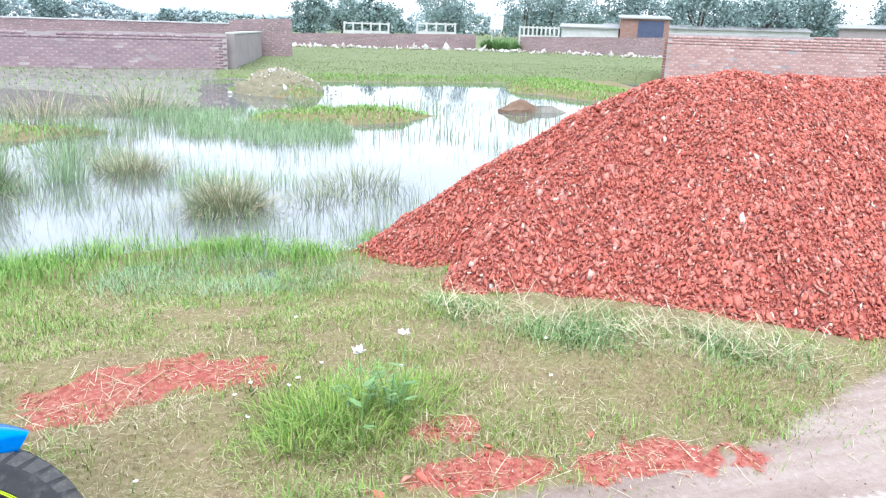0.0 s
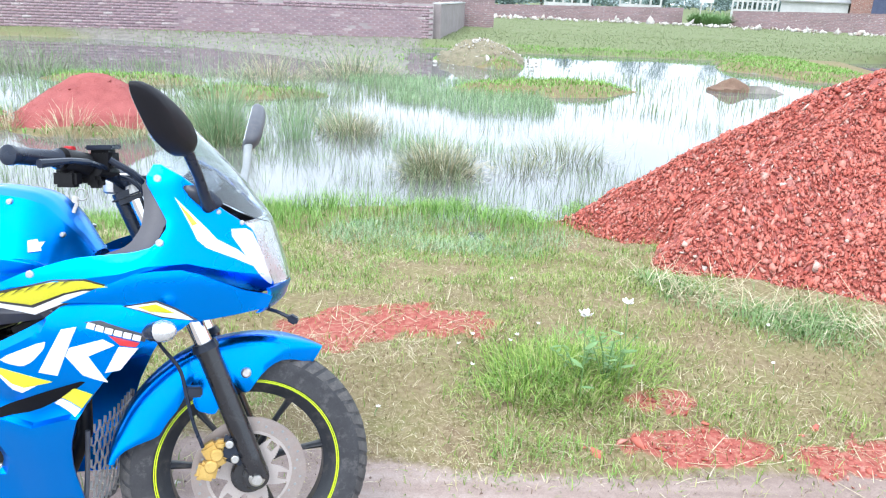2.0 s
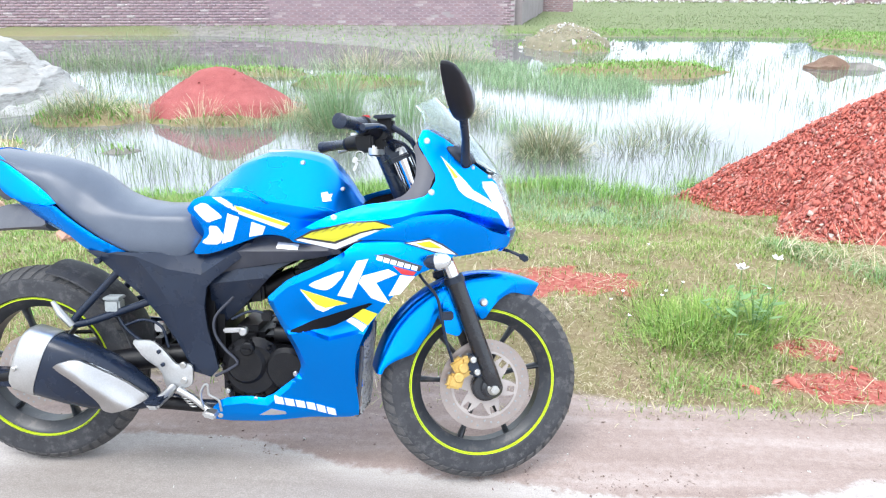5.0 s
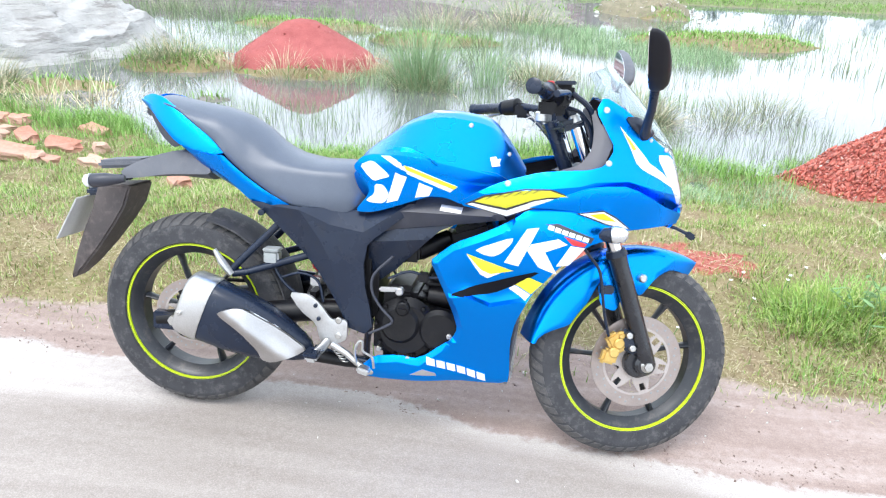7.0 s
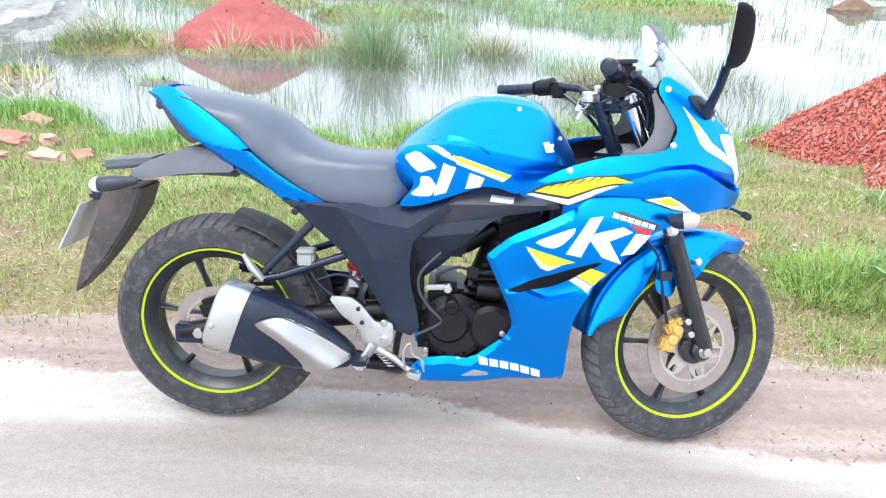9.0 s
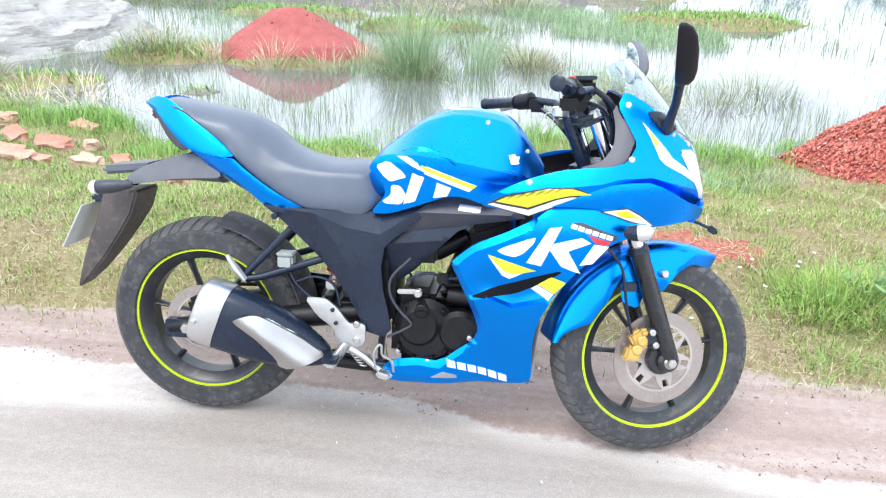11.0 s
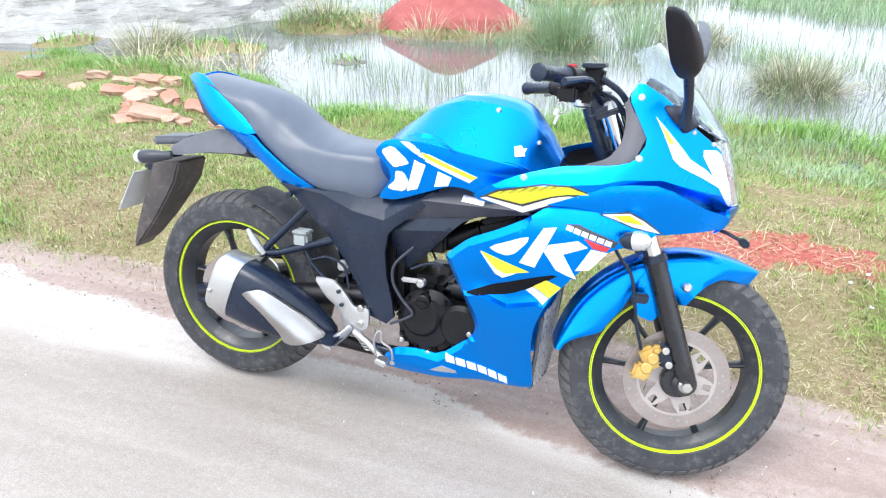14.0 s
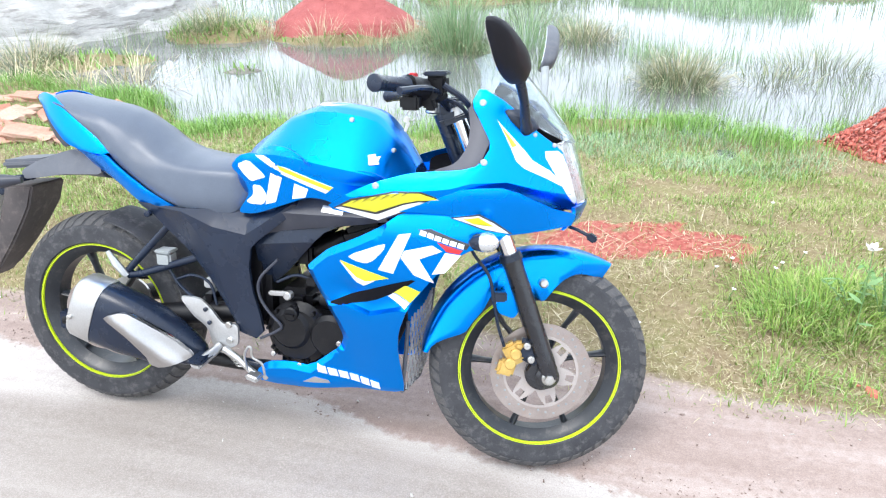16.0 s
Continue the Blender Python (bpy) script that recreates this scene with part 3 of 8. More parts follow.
house("shed", (28.6, 52.8), (32.47, 50.8), 0.2, 1.98, 3, M_WHITEWASH, M_TIN, "low whitewashed shed with a tin roof", "shed")
house("brick_hut", (32.36, 50.4), (35.53, 48.7), 0.2, 2.75, 3, M_BRICK_NEW, M_TIN, "small brick hut with a dark blue sheet metal gate", "hut", (1.3, 3.2, 2.4, M_BLUEGATE))
house("long_house", (36, 60), (50, 50), 0.2, 2.2, 4, M_WHITEWASH, M_TIN, "long low house with a rusty tin roof", "house")
house("long_house", (52, 49), (64, 38), 0.3, 2.6, 4, M_PLASTER, M_TIN, "long low grey house under the trees", "house")

sign = tagged(empty("signboard", pose(23.94, 54.8, 0.2, 0, 0, -22)), "pale blank signboard on two thin posts", "signboard")
for x in (-0.35, 0.35):
    bm = bmesh.new()
    slab(bm, (x - 0.04, -0.04, 0), (x + 0.04, 0.04, 2.4))
    part("post", bm, M_POST, sign, smooth=False)
bm = bmesh.new()
slab(bm, (-0.5, -0.075, 1.45), (0.5, -0.04, 2.5))
part("board", bm, M_BOARD, sign, smooth=False)


# ---- blades of every kind ----
def blades(name, x, y, z, tall, wide, lean, material, label, category, seed, droop=0.35, kind="stuff"):
    """One object of many tapered bent blades standing at the places given."""
    r = np.random.RandomState(seed)
    k = len(x)
    az, tall = r.uniform(0, 2 * np.pi, k), tall * r.uniform(0.6, 1.25, k)
    ln = lean * (r.uniform(0.2, 1.3, k) if lean < 1.4 else r.uniform(0.75, 1.08, k))
    dx, dy = np.cos(az), np.sin(az)
    px, py = -dy * wide / 2, dx * wide / 2
    side = np.stack([px, py, np.zeros(k)], 1) * r.uniform(0.7, 1.3, (k, 1))
    base = np.stack([x, y, z - 0.01], 1)
    up = np.array([0, 0, 1.0])
    out = np.stack([dx, dy, np.zeros(k)], 1)
    mid = base + (out * np.sin(ln)[:, None] * 0.45 + up * np.cos(ln)[:, None] * 0.55) * tall[:, None]
    l2 = np.minimum(ln + droop * r.uniform(0, 2.2, k), 2.0)
    tip = mid + (out * np.sin(l2)[:, None] + up * np.cos(l2)[:, None]) * 0.48 * tall[:, None]
    tip[:, 2] = np.maximum(tip[:, 2], base[:, 2] + 0.012)
    v = np.stack([base - side, base + side, mid - side * 0.75, mid + side * 0.75, tip], 1).reshape(-1, 3)
    t = np.array([[0, 1, 3], [0, 3, 2], [2, 3, 4]])
    tris = (np.arange(k)[:, None, None] * 5 + t[None]).reshape(-1, 3)
    return tagged(raw_mesh(name, v, tris, material), label, category, kind=kind)


def strewn(count, x0, x1, y0, y1, seed, keep):
    r = np.random.RandomState(seed)
    x, y = r.uniform(x0, x1, count), r.uniform(y0, y1, count)
    ok = r.uniform(0, 1, count) < keep(x, y)
    return x[ok], y[ok]


# ---- the heap of broken brick ----
def chip_shapes(count, seed, flat=0.36):
    """Broken angular pieces: hulls of a few corner points."""
    out, rnd = [], random.Random(seed)
    for _ in range(count):
        bm = bmesh.new()
        for _ in range(9):
            p = Vector((rnd.uniform(-1, 1), rnd.uniform(-0.75, 0.75), rnd.uniform(-flat, flat)))
            bm.verts.new(p * (0.6 + 0.4 * rnd.random()))
        r = bmesh.ops.convex_hull(bm, input=bm.verts)
        bmesh.ops.delete(bm, geom=list({g for g in r["geom_interior"] + r["geom_unused"] if isinstance(g, bmesh.types.BMVert)}), context="VERTS")
        bmesh.ops.triangulate(bm, faces=bm.faces)
        bmesh.ops.recalc_face_normals(bm, faces=bm.faces)
        bm.verts.index_update()
        out.append((np.array([v.co for v in bm.verts]), np.array([[v.index for v in f.verts] for f in bm.faces])))
        bm.free()
    return out


def turns(k, r, lying=0.0):
    q = r.normal(size=(k, 4))
    if lying:
        spin = r.uniform(0, math.pi, k)
        q = np.stack([np.cos(spin), q[:, 1] * lying, q[:, 2] * lying, np.sin(spin)], 1)
    q /= np.linalg.norm(q, axis=1)[:, None]
    w, x, y, z = q.T
    return np.stack([1 - 2 * (y * y + z * z), 2 * (x * y - z * w), 2 * (x * z + y * w), 2 * (x * y + z * w), 1 - 2 * (x * x + z * z), 2 * (y * z - x * w),
                     2 * (x * z - y * w), 2 * (y * z + x * w), 1 - 2 * (x * x + y * y)], 1).reshape(k, 3, 3)


def scatter(name, shapes, places, sizes, material, seed, lying=0.0, slope=None):
    r = np.random.RandomState(seed)
    k = len(places)
    which, rot = r.randint(0, len(shapes), k), turns(k, r, lying)
    vs, ts, base = [], [], 0
    for j, (v, t) in enumerate(shapes):
        idx = np.where(which == j)[0]
        if not len(idx):
            continue
        w = np.einsum("kij,vj->kvi", rot[idx], v) * sizes[idx][:, None, None]
        if slope is not None:
            w[:, :, 2] += w[:, :, 0] * slope[0][idx][:, None] + w[:, :, 1] * slope[1][idx][:, None]
        w = w + places[idx][:, None, :]
        vs.append(w.reshape(-1, 3))
        ts.append((np.arange(len(idx))[:, None, None] * len(v) + t[None]).reshape(-1, 3) + base)
        base += len(idx) * len(v)
    return raw_mesh(name, np.concatenate(vs), np.concatenate(ts), material)


SHAPES = chip_shapes(14, 5)
hx, hy = np.meshgrid(np.arange(2.2, 9.6, 0.07), np.arange(0.6, 6.2, 0.07))
hz = height(hx, hy) + heap_height(hx, hy) - 0.03
keep = np.hypot((hx - 5.9) / 1.6, hy - 3.1) < 2.6
nx, ny = hx.shape[1], hx.shape[0]
cell = (np.arange(ny - 1)[:, None] * nx + np.arange(nx - 1)[None, :]).ravel()
cell = cell[keep.ravel()[cell]]
tri = np.stack([cell, cell + 1, cell + nx + 1, cell, cell + nx + 1, cell + nx], 1).reshape(-1, 3)
heap = raw_mesh("brick_chip_heap", np.stack([hx.ravel(), hy.ravel(), hz.ravel()], 1), tri, M_UNDER, True)
tagged(heap, "big heap of broken red brick chips dumped on the grass", "rubble heap")
r = np.random.RandomState(8)
cx, cy = r.uniform(2.3, 8.0, 150000), r.uniform(0.7, 4.7, 150000)
hh = heap_height(cx, cy)
near = (hh > 0.012) & (cy < 4.6) & (r.uniform(0, 1, len(cx)) < np.where((cy > 3.6) | (cx > 7.0), 0.3, 1.0))
cx, cy = cx[near], cy[near]
size = r.lognormal(-4.17, 0.38, len(cx))
fall = [(heap_height(cx + 0.15, cy) - heap_height(cx - 0.15, cy)) / 0.3, (heap_height(cx, cy + 0.15) - heap_height(cx, cy - 0.15)) / 0.3]
cz = height(cx, cy) + heap_height(cx, cy) - 0.012 + r.uniform(-0.008, 0.008, len(cx))
places = np.stack([cx, cy, cz], 1)
front = np.where((heap_height(cx, cy) < 0.16) & (cy < 3.4) & (cx < 5.0))[0][:300]
rest = np.setdiff1d(np.arange(len(cx)), front)
chips = scatter("loose_rubble", SHAPES, places[rest], size[rest], M_CHIP, 9, 0.36, [s[rest] for s in fall])
chips.parent = heap
tagged(chips, "loose angular brick chips", kind="stuff")
chip_meshes = []
for v, t in SHAPES:
    me = bpy.data.meshes.new("brick_chip")
    me.from_pydata(v.tolist(), [], t.tolist())
    me.materials.append(M_CHIP)
    chip_meshes.append(me)
rnd = random.Random(4)
for i in front:
    ob = new("brick_chip", chip_meshes[rnd.randrange(len(chip_meshes))])
    ob.parent = heap
    ob.matrix_world = Matrix.Translation(places[i]) @ Euler([rnd.gauss(0, 0.5), rnd.gauss(0, 0.5), rnd.uniform(0, 6.3)]).to_matrix().to_4x4() @ Matrix.Scale(float(size[i]) * 1.1, 4)

# chips trodden into the verge and red dust with crumbs where bricks were broken
r = np.random.RandomState(17)
px, py = strewn(14000, 0.9, 4.6, 0.2, 2.2, 31, lambda x, y: 0.9 * np.clip(np.maximum(zones(x, y)["red"] * (y < 1.75) - 0.35 * (heap_height(x, y) > 0.01), 0.0), 0, 1) * np.where(y < 1.0, 0.75, 0.22) * (x < 4.0))
loose = scatter("brick_crumbs", SHAPES, np.stack([px, py, height(px, py) + 0.003], 1), np.where(py < 0.95, 0.0098, 0.0055) * r.lognormal(0, 0.45, len(px)), M_CHIP, 18)
tagged(loose, "small red brick crumbs trodden into bare patches of turf", "brick crumbs", kind="stuff")
px, py = strewn(900, -3, 5, -1.0, 0.7, 32, lambda x, y: 0.35 + 0.6 * (y > 0.0))
grit = scatter("grit", SHAPES, np.stack([px, py, height(px, py) + 0.001], 1), 0.0045 * np.random.RandomState(3).lognormal(0, 0.5, len(px)), M_PEBBLE, 19)
tagged(grit, "fine pale grit and pebbles on the road and dirt verge", "grit", kind="stuff")

px, py = strewn(16000, -2.5, 4.0, -0.3, 0.6, 36, lambda x, y: 0.75 * np.exp(-((y - road_edge(x) - 0.02) / 0.06) ** 2) * step(0.35, 0.65, lattice(x, y, 0.3, 136)) + 0.05 * (y > road_edge(x)))
clods = scatter("soil_grit", SHAPES, np.stack([px, py, height(px, py) + 0.001], 1), 0.0042 * np.random.RandomState(6).lognormal(0, 0.45, len(px)), M_CLOD, 37)
tagged(clods, "brown soil grit along the edge of the road", "grit", kind="stuff")


# ---- the small heap of brick dust and the grey sand heap ----
def mound(name, cx, cy, rx, ry, high, material, label, seed, lumps=0.05, cut=None):
    bm = bmesh.new()
    rings, spokes = (34, 84) if not cut else (80, 170)
    grid = []
    for i in range(rings + 1):
        q = (i / rings) * 1.12
        row = []
        for j in range(spokes):
            a = 2 * math.pi * j / spokes
            x, y = cx + rx * q * math.cos(a), cy + ry * q * math.sin(a)
            w = q + 0.16 * (float(lattice(x, y, 0.7, seed)) - 0.5) * min(1, q * 2)
            up = high * max(0.0, 1 - w) ** 1.0 * (1 - 0.18 * max(0, 1 - w / 0.25))
            low = 1 - float(step(0.85, 1.05, q))
            up += low * lumps * (float(lattice(x, y, 0.22, seed + 1)) - 0.5) + low * 0.5 * lumps * (float(lattice(x, y, 0.08, seed + 2)) - 0.5)
            if cut:
                up += low * cut * (0.5 - abs(float(lattice(x, y, 0.55, seed + 3)) - 0.5) * 2) * min(1, q * 3) - low * 0.5 * cut * abs(float(lattice(x, y, 0.2, seed + 4)) - 0.5)
                up = 0.75 * up + 0.25 * (math.floor(up / 0.16) * 0.16 + 0.16 * float(step(0.3, 0.9, up / 0.16 - math.floor(up / 0.16))))
            row.append(bm.verts.new((x, y, float(height(x, y)) * (0.4 if q < 0.9 else 1) + up - 0.05 * step(0.95, 1.1, q))))
        grid.append(row)
    for i in range(rings):
        for j in range(spokes):
            k = (j + 1) % spokes
            if i == 0:
                if j % 2 == 0:
                    continue
            bm.faces.new((grid[i][j], grid[i + 1][j], grid[i + 1][k], grid[i][k]))
    bmesh.ops.remove_doubles(bm, verts=bm.verts, dist=1e-5)
    bmesh.ops.recalc_face_normals(bm, faces=bm.faces)
    ob = part(name, bm, material)
    return tagged(ob, label, "heap")


dust = mound("brick_dust_heap", -1.81, 7.08, 0.95, 0.74, 0.52, M_DUST, "small conical heap of dark red brick dust at the water's edge", 41, 0.025)
r = np.random.RandomState(23)
a, q = r.uniform(0, 6.28, 3000), np.sqrt(r.uniform(0.0, 1.25, 3000))
dx, dy = -1.81 + 0.95 * q * np.cos(a), 7.08 + 0.74 * q * np.sin(a)
wq = q + 0.16 * (lattice(dx, dy, 0.7, 41) - 0.5) * np.minimum(1, q * 2)
crumbs = scatter("crumbs", SHAPES, np.stack([dx, dy, height(dx, dy) * 0.4 + 0.52 * np.clip(1 - wq, 0, 1) * (1 - 0.18 * np.clip(1 - wq / 0.25, 0, 1)) + 0.003], 1), 0.006 * r.lognormal(0, 0.45, 3000), M_CRUMB, 24)
crumbs.parent = dust
tagged(crumbs, "coarser crumbs on the heap", kind="stuff")
mound("sand_heap", -7.2, 7.6, 3.2, 3.1, 1.75, M_SAND, "large eroded heap of pale grey sand, darker in its low layers and paler on its ridges", 51, 0.16, 0.22)
mound("earth_spit", 8.02, 12.85, 0.42, 0.34, 0.16, M_SPIT, "low hump of reddish brown earth standing out of the water", 63, 0.05)
mound("debris_mound", 3.65, 17.6, 1.2, 1.7, 0.42, M_DEBRIS, "low mound of weedy debris on an islet", 61, 0.16)


# ---- the broken bricks lying in the grass ----
def brickbat(x, y, length, turn, tilt, roll, seed, broken):
    rnd = random.Random(seed)
    bm = bmesh.new()
    vs = slab(bm, (-length / 2, -0.058, -0.030), (length / 2, 0.058, 0.030))
    bmesh.ops.subdivide_edges(bm, edges=bm.edges, cuts=2, use_grid_fill=True)
    for v in bm.verts:
        if broken and v.co.x > length / 2 - 0.01:
            v.co.x += rnd.uniform(-0.05, 0.012)
        if broken and v.co.x < -length / 2 + 0.01:
            v.co.x += rnd.uniform(-0.005, 0.02)
        v.co += Vector([rnd.uniform(-0.009, 0.009) for _ in range(3)])
    bmesh.ops.bevel(bm, geom=[e for e in bm.edges if e.calc_face_angle(0) > 0.8], offset=0.004, segments=1, affect="EDGES")
    bm.transform(pose(0, 0, 0, roll, tilt, turn))
    low = min(v.co.z for v in bm.verts)
    ob = part("brick", bm, M_BRICKBAT, smooth=False)
    ob.location = (x, y, float(height(x, y)) - low - 0.022)
    return tagged(ob, "broken orange brick lying in the grass" if broken else "whole dusty orange brick lying in the grass", "brick", "bricks scattered in the grass")


for k, (x, y, ln, turn, tilt, roll, br) in enumerate([
        (-2.27, 2.26, 0.26, 24, 14, 22, 0), (-2.38, 2.14, 0.17, 60, 6, 12, 1), (-2.10, 2.26, 0.13, -30, 8, 6, 1), (-2.47, 2.30, 0.14, 10, 0, 5, 1), (-2.22, 2.74, 0.22, 15, 10, 24, 1),
        (-2.52, 2.78, 0.20, -40, 12, 10, 1), (-2.88, 2.90, 0.25, -18, 6, 8, 0), (-2.74, 2.66, 0.24, -28, 4, 14, 0), (-3.16, 2.93, 0.25, 28, 8, 16, 0), (-3.33, 3.50, 0.24, 6, 0, 10, 0), (-3.12, 3.52, 0.2, -4, 0, 6, 1),
        (-3.50, 3.38, 0.22, 32, 6, 4, 1), (-2.36, 3.36, 0.25, -24, 4, 6, 0), (-1.82, 2.45, 0.2, -12, 3, 4, 1), (-1.62, 2.52, 0.12, 50, 0, 10, 1), (-1.04, 2.03, 0.15, -50, 6, 3, 1), (-2.05, 2.31, 0.11, 75, 0, 10, 1),
        (-2.02, 2.86, 0.10, 40, 8, 0, 1), (-2.95, 3.12, 0.16, 70, 5, 0, 1), (-3.70, 3.05, 0.22, -35, 3, 6, 0), (-3.9, 3.5, 0.2, 35, 4, 0, 1), (-2.62, 2.46, 0.11, -70, 0, 8, 1), (-4.5, 3.3, 0.22, 15, 0, 3, 0)]):
    brickbat(x, y, ln, turn, tilt, roll, 100 + k, br)

# pale rubble along the foot of the far walls
px, py = strewn(2600, 5, 31, 36, 48, 33, lambda x, y: np.exp(-((y - np.interp(x, [5, 18, 21, 31], [44.5, 43.8, 42.6, 37.5])) / 1.2) ** 2) * 0.9)
far_stones = scatter("rubble", SHAPES, np.stack([px, py, height(px, py) + 0.06], 1), 0.14 * np.random.RandomState(5).lognormal(0, 0.5, len(px)), M_PEBBLE, 34)
tagged(far_stones, "pale stones and rubble along the far wall", "rubble", kind="stuff")

# ---- grass ----
TUFT = (2.30, 0.98)


def turf_keep(x, y):
    z = zones(x, y)
    bare = np.clip(1.1 * z["dirt"] + 1.05 * np.clip(z["red"], 0, 1) * (y < 1.75) + z["mud"] * 0.9 + z["sand"], 0, 1)
    patch = 0.06 + 0.94 * step(0.36, 0.60, lattice(x, y, 0.07, 70) * 0.3 + lattice(x, y, 0.22, 71) * 0.3 + lattice(x, y, 0.75, 72) * 0.4)
    worn = np.maximum(blob(x, y, -1.3, 0.85, 0.9, 0.4, 5), np.maximum(blob(x, y, 2.9, 1.75, 0.5, 0.16, -20), np.maximum(blob(x, y, 1.9, 2.3, 0.35, 0.12, 10), np.maximum(blob(x, y, 1.75, 0.72, 0.5, 0.22), 0.8 * blob(x, y, 3.25, 1.0, 0.8, 0.42, -15)))))
    return (1 - 0.93 * bare) * patch * (heap_height(x, y) < 0.03) * (1 - 0.85 * step(-0.1, 0.6, worn + 0.7 * (lattice(x, y, 0.12, 172) - 0.5)))


gxs, gys = strewn(420000, -5.2, 6.0, 0.3, 4.3, 73, lambda x, y: turf_keep(x, y) * np.where(y > 3.2, 0.55, 1.0) * np.clip(1.25 - 0.14 * np.abs(x - 1.5), 0.35, 1))
blades("turf", gxs, gys, height(gxs, gys), 0.02 + 0.03 * lattice(gxs, gys, 0.5, 74) + 0.035 * lattice(gxs, gys, 0.09, 174), 0.0036, 1.05, M_TURF, "short trampled yellowish green turf", "grass", 75)
gxs, gys = strewn(130000, -5.2, 6.0, 0.35, 4.3, 76, lambda x, y: turf_keep(x, y) * np.clip(step(0.46, 0.66, lattice(x, y, 0.55, 77)) + 0.95 * step(0.6, 1.15, y) * step(1.1, 0.2, x), 0, 1))
blades("green_grass", gxs, gys, height(gxs, gys), 0.03 + 0.06 * lattice(gxs, gys, 0.35, 79), 0.0036, 0.9, M_LUSH, "fresher green patches in the turf", "grass", 78)
gxs, gys = strewn(70000, -5.2, 5.0, 0.28, 3.2, 79, lambda x, y: (1 - 0.75 * zones(x, y)["dirt"]) * (heap_height(x, y) < 0.03) * (0.25 + 0.75 * step(0.45, 0.7, lattice(x, y, 0.4, 80))))
blades("dry_grass", gxs, gys, height(gxs, gys) + 0.006, 0.075, 0.0024, 1.5, M_STRAW, "dry straw-coloured grass lying flat", "grass", 81, 0.1)
gxs, gys = strewn(190000, -2.2, 4.4, 0.3, 2.1, 91, lambda x, y: (1 - 0.85 * zones(x, y)["dirt"]) * (1 - 0.9 * np.clip(zones(x, y)["red"], 0, 1)) * (heap_height(x, y) < 0.02) * (0.35 + 0.65 * step(0.4, 0.6, lattice(x, y, 0.18, 92))) * (1 - 0.6 * step(1.2, 2.1, y)))
blades("matted_grass", gxs, gys, height(gxs, gys) + 0.002, 0.028, 0.0026, 1.35, M_MATTED, "brown and olive matted grass stems trodden flat", "grass", 93, 0.5)
gxs, gys = strewn(60000, -2.6, 3.0, 0.36, 1.4, 94, lambda x, y: step(-0.15, 0.45, np.maximum(blob(x, y, -1.25, 0.85, 1.15, 0.42, 4), 0.9 * blob(x, y, 2.0, 0.62, 0.75, 0.24)) + 0.5 * (lattice(x, y, 0.14, 95) - 0.5)))
blades("straw_mat", gxs, gys, height(gxs, gys) + 0.004, 0.034, 0.0028, 1.5, M_STRAW, "pale trampled straw on worn turf", "grass", 96, 0.3)
shore_at = lambda x: np.interp(x, SHORE_X, SHORE_Y)
gxs, gys = strewn(110000, -5.4, 4.4, 2.3, 4.7, 82, lambda x, y: np.exp(-((y - shore_at(x) + 0.15) / 0.33) ** 2) * (0.25 + 0.75 * step(0.35, 0.6, lattice(x, y, 0.5, 83))) * (heap_height(x, y) < 0.03) * (1 - 0.8 * zones(x, y)["sand"]) * (1 - 0.85 * step(0, 0.3, blob(x, y, -3.0, 4.5, 0.9, 0.8))))
blades("bank_grass", gxs, gys, np.maximum(height(gxs, gys), WATER - 0.05), 0.06 + 0.13 * lattice(gxs, gys, 0.45, 184) ** 1.3, 0.0045, 0.55, M_LUSH, "tall fresh green grass along the pond's bank", "grass", 84)
gxs, gys = strewn(20000, 1.0, 3.2, 2.4, 3.7, 85, lambda x, y: step(-0.1, 0.4, blob(x, y, 2.0, 3.1, 0.9, 0.5)) * 0.6)
blades("cool_grass", gxs, gys, height(gxs, gys), 0.05 + 0.09 * lattice(gxs, gys, 0.4, 185), 0.004, 0.8, M_COOL, "bluish green grass on the bank", "grass", 86)
gxs, gys = strewn(52000, 3.0, 5.1, 0.7, 2.6, 87, lambda x, y: np.exp(-((y - np.interp(x, [3.05, 3.3, 3.7, 4.2, 4.6, 5.0], [1.98, 1.76, 1.50, 1.22, 1.04, 0.84])) / 0.22) ** 2) * step(4.75, 4.1, x) * (0.3 + 0.7 * step(0.35, 0.6, lattice(x, y, 0.2, 187))))
blades("heap_grass", gxs, gys, height(gxs, gys), 0.04 + 0.11 * lattice(gxs, gys, 0.3, 186), 0.0042, 1.3, M_BENT, "long bluish green grass lying along the heap's foot", "grass", 88, 0.6)
gxs, gys = strewn(2600, 3.0, 5.0, 0.9, 2.5, 89, lambda x, y: step(4.8, 4.2, x) * np.exp(-((y - np.interp(x, [3.1, 3.7, 4.7], [1.95, 1.5, 1.0])) / 0.22) ** 2))
blades("heap_straw", gxs, gys, height(gxs, gys) + 0.05, 0.26, 0.003, 1.4, M_STRAW, "pale dry stems among the long grass", "grass", 90, 0.3)


gxs, gys = strewn(1500, 0.9, 3.9, 0.35, 1.85, 190, lambda x, y: 0.9 * step(0.05, 0.4, zones(x, y)["red"]) * (heap_height(x, y) < 0.02))
blades("runner_stems", gxs, gys, height(gxs, gys) + 0.012, 0.16, 0.0032, 1.75, M_STRAW, "pale creeping grass runners across the red patches", "grass", 191, 0.0)
gxs, gys = strewn(9000, 0.9, 2.2, 1.0, 1.85, 197, lambda x, y: 0.5 * step(0.1, 0.5, zones(x, y)["red"]) * step(0.4, 0.7, lattice(x, y, 0.12, 198)))
blades("thin_turf", gxs, gys, height(gxs, gys), 0.04, 0.003, 1.2, M_TURF, "thin turf creeping over the red patches", "grass", 199)


